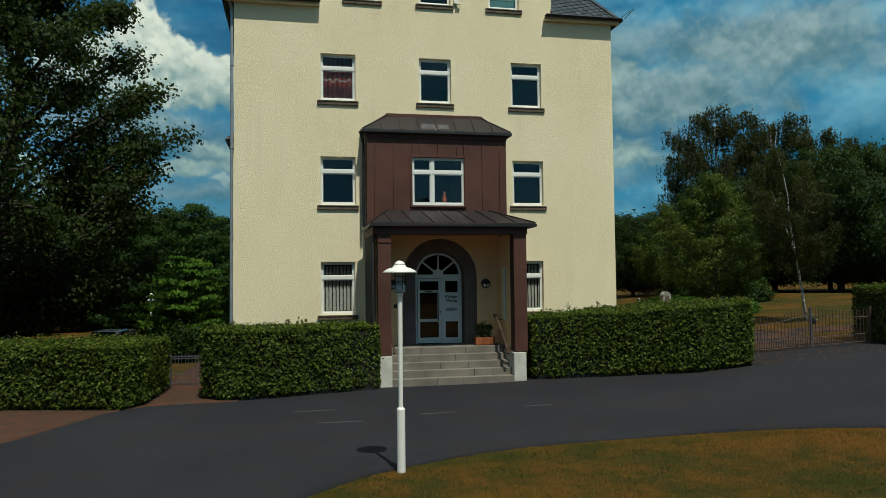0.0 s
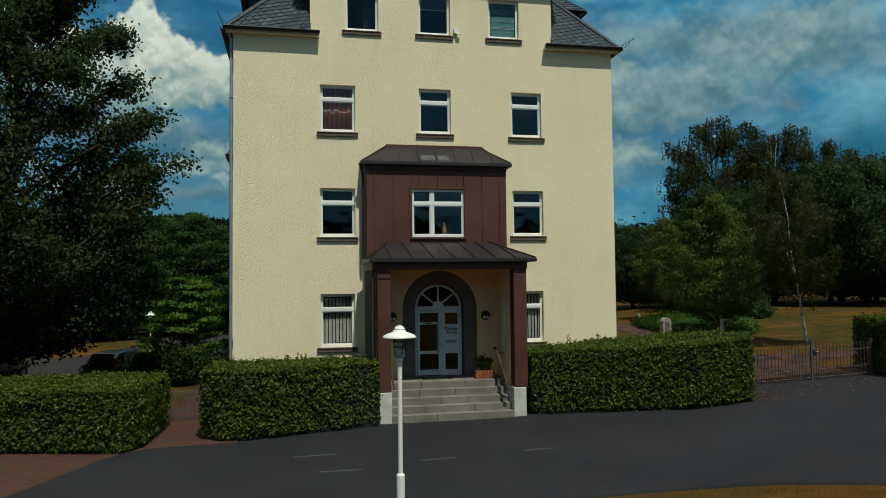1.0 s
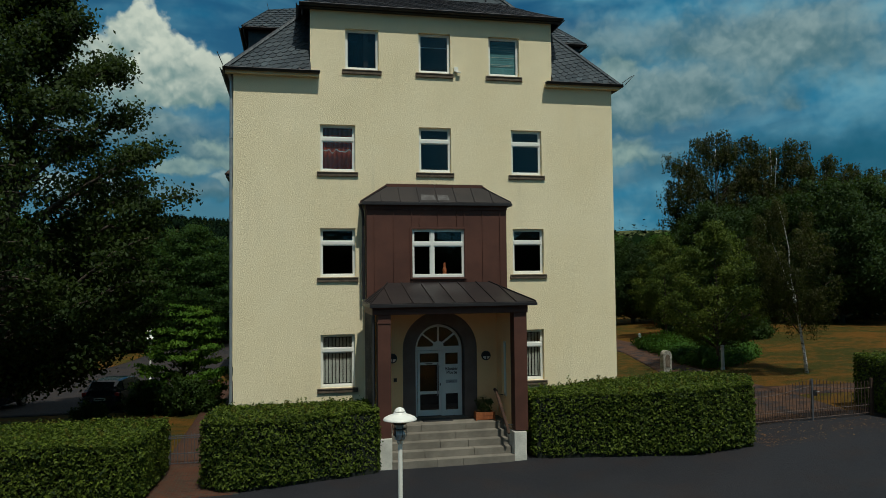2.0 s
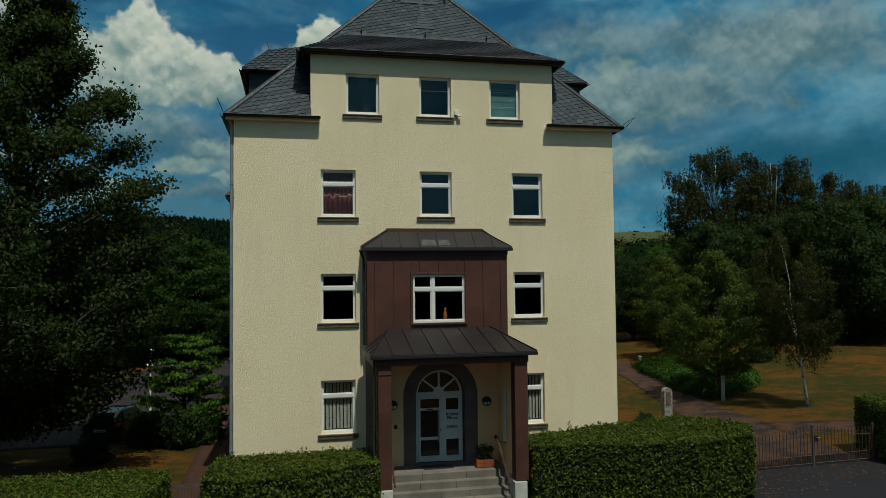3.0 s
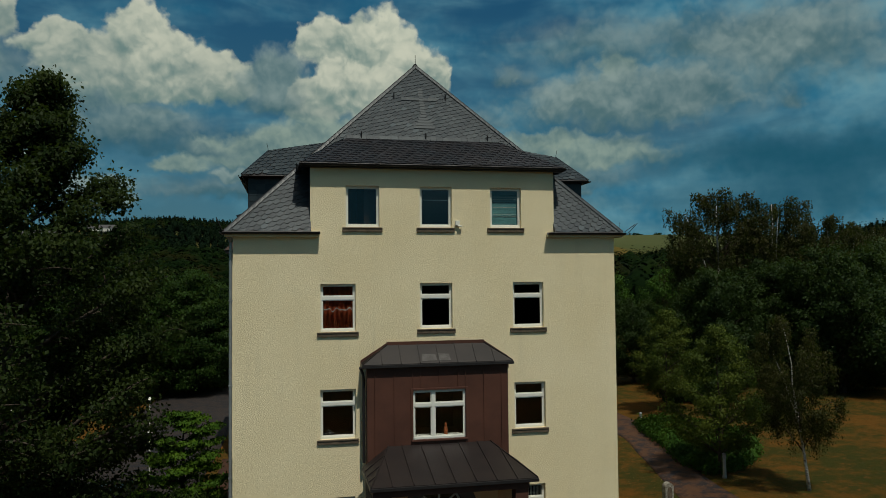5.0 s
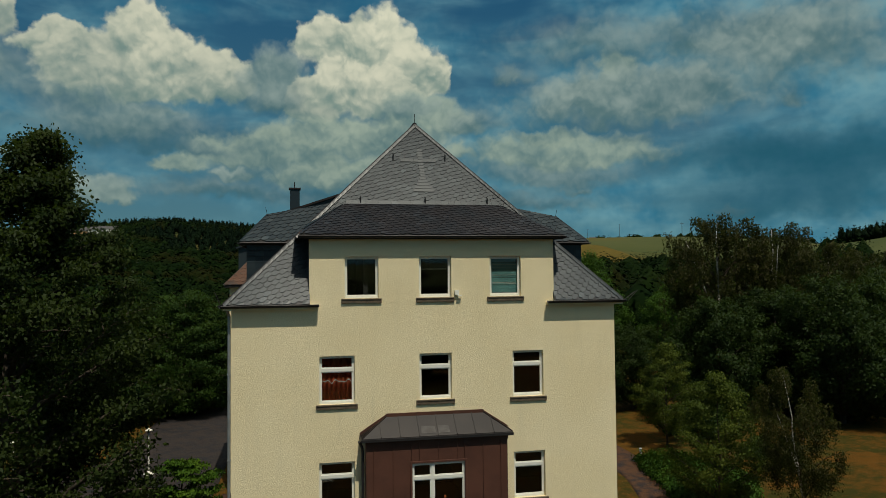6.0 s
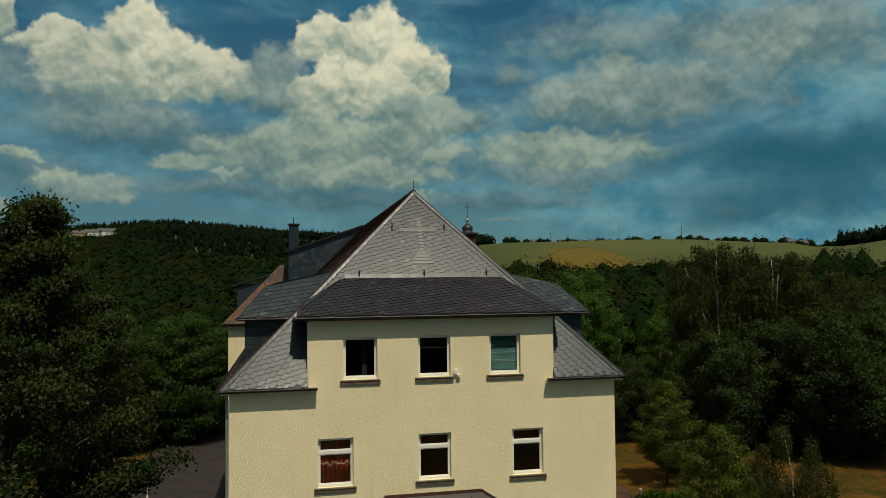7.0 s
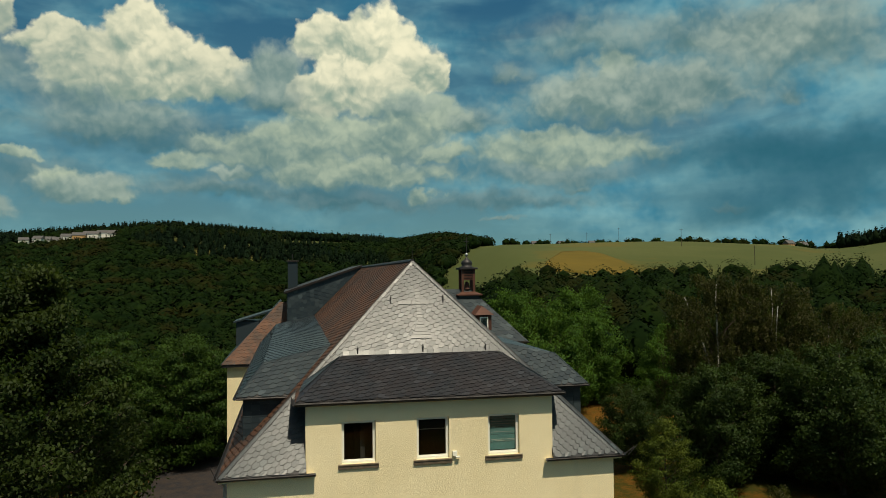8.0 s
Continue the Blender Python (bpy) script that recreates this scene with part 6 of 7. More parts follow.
part("niche_panel", fixed(bm), M_SILL, ws, "dark niche panel")

# low grey light columns along the drive
for x, y, h, lab in ((15.3, 8.0, 1.15, "grey path light beside the young lime"), (17.1, 20.0, 0.7, "short grey path light among shrubs")):
    b = thing("path_light", (x, y, ground_z(x, y)), lab, "path light", "path lights by the drive")
    part("column", lathe(bmesh.new(), [(0.10, -0.2), (0.10, 0.10), (0.085, 0.14), (0.075, h - 0.22), (0.10, h - 0.2), (0.10, h - 0.16)], 14), M_IRON_GREY, b)
    part("lamp_head", lathe(bmesh.new(), [(0.075, h - 0.16), (0.08, h - 0.05), (0.115, h - 0.04), (0.06, h), (0.01, h + 0.02)], 14), M_IRON_GREY, b)

# statuette on the bay's window sill, a plain turned shape
M_TERRA = plain("orange_painted_clay", (0.52, 0.16, 0.05), (0.38, 0.10, 0.035), 0.6)
solo("statuette", lathe(bmesh.new(), [(0.07, 0), (0.075, 0.02), (0.055, 0.06), (0.075, 0.15), (0.05, 0.24), (0.025, 0.27), (0.045, 0.31), (0.035, 0.36), (0.01, 0.385)], 14), M_TERRA, "small orange clay statuette on the window sill", "statuette", at=(0.27, BY + 0.13, 5.50), smooth=True)
part("inner_sill", boxes((-0.8, 0.9, BY + 0.11, BY + 0.40, 5.45, 5.50)), M_FRAME, bay)

# side entrance of the house, glimpsed past the corner
side_door = thing("side_entrance", (-WX, 24.0, 0), "white glazed side entrance under a small dark canopy", "door")
part("canopy", boxes((-0.75, 0.0, -1.0, 1.0, 1.75, 1.95), bevel=0.02), M_GUTTER, side_door)
part("canopy_post", boxes((-0.72, -0.62, -0.98, -0.88, -1.2, 1.75)), M_FRAME, side_door)
part("door_frame", boxes((-0.5, -0.4, -0.95, -0.85, -1.2, 1.3), (-0.5, 0.0, -0.95, -0.88, 1.2, 1.3), (-0.5, 0.0, -0.95, -0.88, 0.1, 0.18)), M_FRAME, side_door)


def car(x, y, turn, label):
    """A dark hatchback: body, glass band, wheels, lamps, plate."""
    c = thing("parked_car", (x, y, land_z(x, y) + 0.03), label, "car", "parked cars")
    c.matrix_world = pose(x, y, land_z(x, y) + 0.03, 0, 0, turn)
    bm = bmesh.new()
    # outline by length: y, half width, sill, belt, roof
    st = [(-2.05, 0.72, 0.42, 0.78, 0.80), (-1.98, 0.82, 0.30, 0.92, 0.98), (-1.80, 0.86, 0.25, 0.96, 1.25), (-1.45, 0.87, 0.24, 0.97, 1.43), (-0.6, 0.875, 0.24, 0.95, 1.47), (0.2, 0.87, 0.24, 0.93, 1.42), (0.75, 0.86, 0.24, 0.92, 1.18), (1.15, 0.85, 0.24, 0.88, 0.93), (1.75, 0.80, 0.26, 0.74, 0.77), (2.02, 0.68, 0.36, 0.62, 0.64)]
    rows = []
    for yy, hw, s, b, r in st:
        top = hw * (0.72 if r - b > 0.15 else 0.93)
        prof = [(-hw * 0.92, s), (-hw, (s + b) / 2), (-hw * 0.98, b), (-top, r - 0.04), (-top * 0.8, r), (top * 0.8, r), (top, r - 0.04), (hw * 0.98, b), (hw, (s + b) / 2), (hw * 0.92, s)]
        rows.append([bm.verts.new((px, yy, pz)) for px, pz in prof])
    for a, b in zip(rows, rows[1:]):
        for i in range(9):
            f = bm.faces.new((a[i], a[i + 1], b[i + 1], b[i]))
        bm.faces.new((a[9], a[0], b[0], b[9]))
    bm.faces.new(rows[0])
    bm.faces.new(rows[-1][::-1])
    part("body", fixed(bm), M_CAR, c, smooth=False)
    part("rear_window", fixed(solid(bmesh.new(), [(-0.56, -1.99, 1.0), (0.56, -1.99, 1.0), (0.52, -1.70, 1.38), (-0.52, -1.70, 1.38)], (0, -0.03, 0.02))), M_CARGLASS, c)
    for s in (-1, 1):
        part("side_window", fixed(solid(bmesh.new(), [(s * 0.865, -1.5, 1.0), (s * 0.862, 0.55, 0.97), (s * 0.66, 0.2, 1.36), (s * 0.65, -1.3, 1.37)], (s * 0.02, 0, 0))), M_CARGLASS, c)
        part("tail_lamp", boxes((s * 0.74 - 0.10, s * 0.74 + 0.10, -2.03, -1.93, 0.78, 0.95), bevel=0.02), M_REDLAMP, c, "red tail lamp")
        part("mirror", boxes((s * 0.95 - 0.09, s * 0.95 + 0.09, 0.45, 0.55, 0.95, 1.08), bevel=0.03), M_CAR, c)
        for yy in (-1.28, 1.32):
            turnm = Matrix.Rotation(radians(90), 3, "Y")
            wl = part("wheel", lathe(bmesh.new(), [(0.20, -0.10), (0.30, -0.105), (0.315, -0.08), (0.315, 0.08), (0.30, 0.105), (0.20, 0.10)], 22, (s * 0.78, yy, 0.30), turnm), M_BLACK, c, "black tyre")
            part("rim", lathe(bmesh.new(), [(0.02, -0.108), (0.17, -0.106), (0.20, -0.09), (0.20, 0.09), (0.17, 0.106), (0.02, 0.108)], 18, (s * 0.78, yy, 0.30), turnm), M_IRON_GREY, wl, "grey alloy rim")
    part("number_plate", boxes((-0.26, 0.26, -2.07, -2.04, 0.60, 0.71)), M_WHITE, c)
    part("plate_bar", boxes((-0.21, 0.21, -2.075, -2.07, 0.63, 0.68)), M_GUTTER, c)
    part("bumper", boxes((-0.82, 0.82, -2.09, -1.95, 0.34, 0.56), bevel=0.04), M_CAR, c)
    return c


def car_paint():
    m, n = material("dark_blue_car_paint")
    f = n.noise(place(n), 30, 3).outputs[0]
    finish(n, n.mix(f, (0.004, 0.006, 0.012), (0.007, 0.010, 0.020)), 0.25, extra={"Coat Weight": 0.4, "Coat Roughness": 0.04})
    return m


M_CAR = car_paint()
M_CARGLASS = plain("dark_car_glass", (0.012, 0.014, 0.016), (0.008, 0.01, 0.012), 0.12)
M_REDLAMP = plain("red_lamp_plastic", (0.38, 0.02, 0.015), (0.25, 0.012, 0.01), 0.25)
car(-12.6, 14.4, -12, "dark blue hatchback parked on asphalt")
car(-18.6, 15.2, -14, "dark car parked under the oak")

# ---------------------------------------------------------------- plants
M_LEAF_OAK = leafy("oak_leaf", (0.0110, 0.0230, 0.0050), (0.0330, 0.0500, 0.0090), 0.25)
M_LEAF_DARK = leafy("dark_leaf", (0.0068, 0.0171, 0.0034), (0.0182, 0.0343, 0.0052), 0.25)
M_LEAF_MAPLE = leafy("maple_leaf", (0.0090, 0.0230, 0.0045), (0.0260, 0.0480, 0.0080), 0.25)
M_LEAF_BEECH = leafy("beech_leaf", (0.0120, 0.0330, 0.0050), (0.0340, 0.0700, 0.0085), 0.28)
M_LEAF_GREEN = leafy("green_leaf", (0.0190, 0.0570, 0.0065), (0.0540, 0.1180, 0.0110), 0.32)
M_LEAF_OLIVE = leafy("olive_leaf", (0.0179, 0.0214, 0.0048), (0.0428, 0.0392, 0.0084), 0.3)
M_LEAF_LIME = leafy("lime_leaf", (0.0360, 0.0600, 0.0080), (0.0900, 0.1120, 0.0140), 0.35)
# wide range: yellow leaf highlights are painted in as the bright hedge green
M_LEAF_HEDGE = leafy("highlit_hedge_leaf", (0.005, 0.016, 0.003), (0.125, 0.165, 0.017), 0.3, 0.88)
M_LEAF_LAUREL = leafy("laurel_leaf", (0.010, 0.028, 0.005), (0.040, 0.068, 0.009), 0.25, 0.6)
M_LEAF_SHOOT = leafy("young_hedge_leaf", (0.060, 0.075, 0.010), (0.150, 0.130, 0.018), 0.35, 0.6)
M_LEAF_DOGWOOD = leafy("dogwood_leaf", (0.034, 0.095, 0.009), (0.105, 0.190, 0.016), 0.35)
M_LEAF_CONIFER = leafy("conifer_needles", (0.008, 0.018, 0.010), (0.022, 0.036, 0.018), 0.1)
M_BARK = bark("grey_brown_bark", (0.075, 0.058, 0.042), (0.035, 0.028, 0.022), 5)
M_TWIG = bark("red_brown_twig_bark", (0.085, 0.062, 0.048), (0.045, 0.032, 0.026), 5)
M_BIRCH = bark("white_birch_bark", (0.62, 0.60, 0.54), (0.06, 0.05, 0.045), 7, True)
# painted shade: fills the gaps between hedge leaves with near-black
M_SHADE = plain("inner_shade", (0.012, 0.015, 0.008), (0.006, 0.008, 0.004), 0.95)


def leaf_cloud(centres, rng, per, spread, size, flat=1.0, aspect=1.5, hang=0.0, lively=0.3, corners=4):
    """Leaves scattered round many twig ends, each a small folded blade. hang: how far strands of leaves trail down. Returns vertices and soft normals."""
    cs = np.array(centres)
    g = np.random.RandomState(rng.randint(0, 10 ** 6))
    k = len(cs) * per
    root = np.repeat(cs, per, 0)
    c = root + g.normal(0, 1, (k, 3)) * np.array([spread, spread, spread * flat])
    a = g.normal(0, 1, (k, 3))
    if hang:
        # each twig end trails a few strands; the leaves hang along them
        strand = np.repeat(g.normal(0, spread, (len(cs) * 3, 2)), (per + 2) // 3, 0)[:k]
        strand = np.concatenate([strand, g.normal(0, spread, (max(0, k - len(strand)), 2))])
        c = root.copy()
        c[:, :2] += strand + g.normal(0, 0.05, (k, 2))
        c[:, 2] -= g.uniform(-0.15, 1, k) * hang * np.repeat(g.uniform(0.4, 1.2, len(cs)), per)
        a[:, 2] -= 1.4
    a[:, 2] -= 0.25
    a /= np.linalg.norm(a, axis=1)[:, None]
    mid = np.array([cs[:, 0].mean(), cs[:, 1].mean(), cs[:, 2].min() * 0.6 + cs[:, 2].mean() * 0.4])
    away = c - mid
    away /= np.linalg.norm(away, axis=1)[:, None] + 1e-9
    tuft = c - root
    tuft /= np.linalg.norm(tuft, axis=1)[:, None] + 1e-9
    soft = away * 0.6 + tuft * 0.7 + g.normal(0, lively, (k, 3)) + np.array([0, 0, 0.1])
    soft /= np.linalg.norm(soft, axis=1)[:, None] + 1e-9
    nrm = g.normal(0, 0.75, (k, 3)) + soft
    b = np.cross(a, nrm)
    b /= np.linalg.norm(b, axis=1)[:, None] + 1e-9
    up = np.cross(b, a)
    s = size * g.uniform(0.6, 1.3, (k, 1))
    tip, tail = c + a * s * aspect * 0.5, c - a * s * aspect * 0.5
    l, r = c + b * s * 0.42 + up * s * 0.12, c - b * s * 0.42 + up * s * 0.12
    if corners == 3:
        l, r = c + b * s * 0.42 + a * s * 0.2, c - b * s * 0.42 + a * s * 0.5
    turn = np.einsum("ij,ij->i", np.cross(l - tail, (tip if corners == 4 else r) - tail), soft) < 0
    l[turn], r[turn] = r[turn].copy(), l[turn].copy()
    return np.stack([tail, l, tip, r] if corners == 4 else [tail, l, r], 1).reshape(-1, 3), soft


def round_off(me, normals):
    """Shade the blades by the roundness of the clump that they grow in."""
    at = me.attributes.new("custom_normal", "FLOAT_VECTOR", "POINT")
    at.data.foreach_set("vector", normals.astype(np.float32).ravel())


def quads(name, verts, mat, soft=None, corners=4):
    """Many loose blades of so many corners as one mesh."""
    n = len(verts) // corners
    me = bpy.data.meshes.new(name)
    me.vertices.add(len(verts))
    me.vertices.foreach_set("co", verts.astype(np.float32).ravel())
    me.loops.add(n * corners)
    me.loops.foreach_set("vertex_index", np.arange(n * corners, dtype=np.int32))
    me.polygons.add(n)
    me.polygons.foreach_set("loop_start", np.arange(0, n * corners, corners, dtype=np.int32))
    me.update(calc_edges=True)
    if soft is not None:
        round_off(me, np.repeat(soft, corners, 0))
    me.materials.append(mat)
    return me


def profile_at(profile, f):
    """The crown's half width at a share of its height, from (share, half width) pairs."""
    for (f0, r0), (f1, r1) in zip(profile, profile[1:]):
        if f0 <= f <= f1:
            k = (f - f0) / (f1 - f0)
            return r0 + (r1 - r0) * k
    return profile[-1][1]


def boughs(rng, height, profile, count, rise, sides, twigs, stem, lean, arch, fork=0.0):
    """A trunk whose boughs reach out to the crown's outline, with side branches and twigs. Returns tubes (points, radii) and the twig ends."""
    tubes, ends = [], []
    r0 = (height * 0.016 + 0.05) * stem
    n = 8
    trunk = [Vector((0, 0, -0.3))]
    for i in range(1, n + 1):
        f = i / n
        trunk.append(Vector((lean[0] * f + rng.uniform(-1, 1) * 0.012 * height * f, lean[1] * f + rng.uniform(-1, 1) * 0.012 * height * f, height * 0.95 * f)))
    tubes.append((trunk, [r0 * (1.3 if i == 0 else 1 - 0.9 * i / n) for i in range(n + 1)]))
    if fork:
        p = trunk[3]
        stems = [p + Vector((-fork * k / 5 * (1 + 0.25 * k / 5), 0.1 * k, height * 0.5 * k / 5)) for k in range(6)]
        tubes.append((stems, [r0 * 0.6 * (1 - 0.85 * k / 5) for k in range(6)]))

    def axis(z):
        k = min(max(z / (height * 0.95) * n, 0.0), n - 0.001)
        return trunk[int(k)].lerp(trunk[int(k) + 1], k - int(k))

    f_low, f_high = profile[0][0], profile[-1][0]
    for i in range(count):
        f = f_low + (f_high - f_low) * (i + rng.uniform(0, 1)) / count
        az = i * 2.39996 + rng.uniform(-0.45, 0.45)
        reach = profile_at(profile, f) * rng.uniform(0.78, 1.06) * (1 + 0.14 * math.sin(az * 2 + f * 9))
        out = Vector((math.cos(az), math.sin(az), 0))
        tip = axis(f * height) + out * reach
        tip.z = f * height + rng.uniform(-0.2, 0.2)
        foot = axis(max(f * height - rise * reach - 0.1 * height * rng.random(), height * f_low * 0.55))
        bend = foot.lerp(tip, 0.55) + Vector((rng.uniform(-0.12, 0.12) * reach, rng.uniform(-0.12, 0.12) * reach, arch * reach))
        path = [(foot * (1 - t) ** 2 + bend * 2 * t * (1 - t) + tip * t * t) for t in (0, 0.2, 0.4, 0.6, 0.8, 1.0)]
        br = r0 * 0.42 * (1.05 - f) + 0.012 + 0.004 * reach
        tubes.append((path, [br * (1 - 0.85 * k / 5) for k in range(6)]))
        across = out.cross(Vector((0, 0, 1)))
        m = max(3, int(sides * (0.45 + 0.55 * reach / max(r for q, r in profile))))
        for j in range(m):
            t = 0.22 + 0.78 * (j + rng.random()) / m
            k = min(int(t * 5), 4)
            p = path[k].lerp(path[k + 1], t * 5 - k)
            way = (across * rng.choice((-1, 1)) * rng.uniform(0.5, 1.1) + out * rng.uniform(0.15, 0.9) + Vector((0, 0, rng.uniform(-0.25, 0.4)))).normalized()
            length = (0.16 + 0.30 * reach) * rng.uniform(0.6, 1.15) * (1.25 - 0.6 * t)
            q = p + way * length
            tubes.append(([p, p.lerp(q, 0.5) + Vector((0, 0, 0.05 * length)), q], [br * 0.4 * (1.1 - 0.6 * t) + 0.004, br * 0.2 + 0.003, 0.004]))
            for u in range(twigs):
                ends.append(tuple(p.lerp(q, (u + rng.random()) / twigs * 0.8 + 0.25) + Vector((rng.uniform(-1, 1), rng.uniform(-1, 1), rng.uniform(-0.3, 0.4))) * 0.22 * length))
        ends.append(tuple(tip))
    return tubes, ends


def make_tree(name, seed, height, profile, leaf_mat, bark_mat, label, category="tree", count=40, rise=0.45, sides=8, twigs=4, per=24, leaf=0.13, puff=0.3, flat=0.5, stem=1.0, lean=(0, 0), arch=0.12, hang=0.0, aspect=1.5, lively=0.42, corners=3, thin=0.03, fork=0.0, group="", limb_mat=None):
    rng = random.Random(seed)
    tubes, ends = boughs(rng, height, profile, count, rise, sides, twigs, stem, lean, arch, fork)
    t = thing(name, (0, 0, 0), label, category, group)
    main = 2 if fork else 1
    bm, fine = bmesh.new(), bmesh.new()
    for i, (pts, radii) in enumerate(tubes):
        if i < main:
            tube(bm, pts, radii, 8)
        elif radii[0] > thin:
            tube(fine, pts, radii, 4)
    part("trunk", bm, bark_mat, t, smooth=True)
    tagged(part("branching", fine, limb_mat or bark_mat, t, smooth=True), kind="stuff")
    verts, soft = leaf_cloud(ends, rng, per, puff, leaf, flat, aspect, hang, lively, corners)
    crown = new("crown", quads("crown", verts, leaf_mat, soft, corners))
    crown.parent = t
    return t


def put(t, x, y, turn=0.0, scale=1.0, dz=0.0):
    t.matrix_world = pose(x, y, land_z(x, y) + dz, 0, 0, turn) @ Matrix.Diagonal((scale, scale, scale, 1))
    return t


def again(t, x, y, turn=0.0, scale=1.0, label="", dz=0.0):
    c = copy_thing(t, Matrix.Identity(4))
    c.matrix_world = pose(x, y, land_z(x, y) + dz, 0, 0, turn) @ Matrix.Diagonal((scale, scale, scale, 1))
    if label:
        tagged(c, label)
    return c


def clipped_hedge(name, outline, z0, height, label, seed, density=1150):
    """A clipped hedge along an outline on the ground: a near-black body standing for inner shade, under a coat of
    leaves and stray shoots.
    """
    rng = random.Random(seed)
    g = np.random.RandomState(seed)
    t = thing(name, (0, 0, 0), label, "hedge", "clipped hedges before the house")
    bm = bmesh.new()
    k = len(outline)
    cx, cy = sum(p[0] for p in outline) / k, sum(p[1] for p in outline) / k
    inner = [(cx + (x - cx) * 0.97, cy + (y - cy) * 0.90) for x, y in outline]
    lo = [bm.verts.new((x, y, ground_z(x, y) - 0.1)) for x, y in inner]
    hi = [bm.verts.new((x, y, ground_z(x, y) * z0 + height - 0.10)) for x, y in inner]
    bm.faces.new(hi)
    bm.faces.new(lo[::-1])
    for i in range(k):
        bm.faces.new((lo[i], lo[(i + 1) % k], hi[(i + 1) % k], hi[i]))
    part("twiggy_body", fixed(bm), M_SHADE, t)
    pts, out = [], []
    per = 0.0
    for (x0, y0), (x1, y1) in zip(outline, outline[1:] + outline[:1]):
        l = math.hypot(x1 - x0, y1 - y0)
        nx, ny = (y1 - y0) / l, -(x1 - x0) / l
        m = int(l * height * density)
        f, h = g.uniform(0, 1, m), g.uniform(0, 1, m)
        for a, b in zip(f, h):
            x, y = x0 + (x1 - x0) * a, y0 + (y1 - y0) * a
            bulge = 0.05 * noise.noise(Vector((x * 1.4, y * 1.4, b * 2.5))) + 0.03 * noise.noise(Vector((x * 5, y * 5, b * 6)))
            dd = bulge + g.normal(0, 0.045) - 0.05 - (0.10 if b < 0.06 else 0) - 0.06 * max(0, b - 0.93) / 0.07
            zb = ground_z(x, y)
            zt = zb * z0 + height
            pts.append((x + nx * dd, y + ny * dd, zb + 0.04 + (zt - zb - 0.04) * b))
            out.append((nx, ny, 0.35))
    xs, ys = [p[0] for p in outline], [p[1] for p in outline]
    area = 0.5 * abs(sum(a[0] * b[1] - b[0] * a[1] for a, b in zip(outline, outline[1:] + outline[:1])))
    m = int(area * density * 1.1)
    while m > 0:
        x, y = g.uniform(min(xs), max(xs)), g.uniform(min(ys), max(ys))
        if not inside([tuple(p) for p in outline], x, y):
            continue
        m -= 1
        wave = 0.05 * noise.noise(Vector((x * 0.9, y * 0.9, 7))) + 0.04 * noise.noise(Vector((x * 4, y * 4, 2)))
        shoot = abs(g.normal(0, 0.06)) if g.uniform() < 0.10 else 0.0
        pts.append((x, y, ground_z(x, y) * z0 + height + wave + g.normal(0, 0.025) + shoot))
        out.append((0, 0, 1))
    c, o = np.array(pts), np.array(out)
    k = len(c)
    a = g.normal(0, 1, (k, 3))
    nrm = o + g.normal(0, 0.85, (k, 3)) + np.array([0, 0, 0.4])
    b = np.cross(a, nrm)
    b /= np.linalg.norm(b, axis=1)[:, None] + 1e-9
    a = np.cross(nrm, b)
    a /= np.linalg.norm(a, axis=1)[:, None] + 1e-9
    s = 0.055 * g.uniform(0.6, 1.4, (k, 1))
    up = np.cross(b, a)
    verts = np.stack([c - a * s * 0.9, c + b * s * 0.5 + a * s * 0.3 + up * s * 0.15, c - b * s * 0.5 + a * s * 0.6 + up * s * 0.15], 1).reshape(-1, 3)
    leaves = new("leaves", quads("leaves", verts, M_LEAF_HEDGE, None, 3))
    leaves.parent = t
    tagged(leaves, kind="stuff")
    sprays, bm, made = [], bmesh.new(), 0
    while made < area * 5:
        x, y = g.uniform(min(xs), max(xs)), g.uniform(min(ys), max(ys))
        if not inside([tuple(p) for p in outline], x, y):
            continue
        made += 1
        zt, h = ground_z(x, y) * z0 + height - 0.03, 0.05 + abs(g.normal(0, 0.11))
        dx, dy = g.normal(0, 0.05, 2)
        tube(bm, [(x, y, zt), (x + dx, y + dy, zt + h)], 0.004, 3)
        sprays += [(x + dx * f, y + dy * f, zt + h * f) for f in (0.35, 0.55, 0.7, 0.85, 1.0)]
    tagged(part("shoot_stems", bm, M_BARK, t), kind="stuff")
    verts, soft = leaf_cloud(sprays, rng, 3, 0.022, 0.05)
    ob = new("young_growth", quads("young_growth", verts, M_LEAF_SHOOT))
    ob.parent = t
    tagged(ob, kind="stuff")
    return t


clipped_hedge("hedge", [(-13.6, -3.6), (-8.4, -4.95), (-8.0, -4.3), (-7.85, -1.5), (-8.6, -1.2), (-13.6, -1.3)], 1.0, 1.46, "clipped green hedge beside the paved path", 11)
clipped_hedge("hedge", [(-6.78, -3.65), (-6.3, -4.1), (-5.6, -4.15), (-2.15, -3.1), (-2.2, -1.3), (-6.6, -1.3)], 1.0, 1.72, "clipped green hedge below the front windows", 12)
clipped_hedge("hedge", [(2.35, -2.75), (6.6, -4.65), (8.3, -4.55), (8.85, -3.6), (8.7, -2.3), (7.6, -1.3), (2.4, -1.2)], 1.0, 1.80, "long clipped green hedge curving to the gate", 13)
clipped_hedge("hedge", [(13.6, -3.7), (16.2, -4.8), (17.2, -2.6), (14.1, -1.6)], 1.0, 1.75, "tall clipped hedge beside the iron gate", 14)

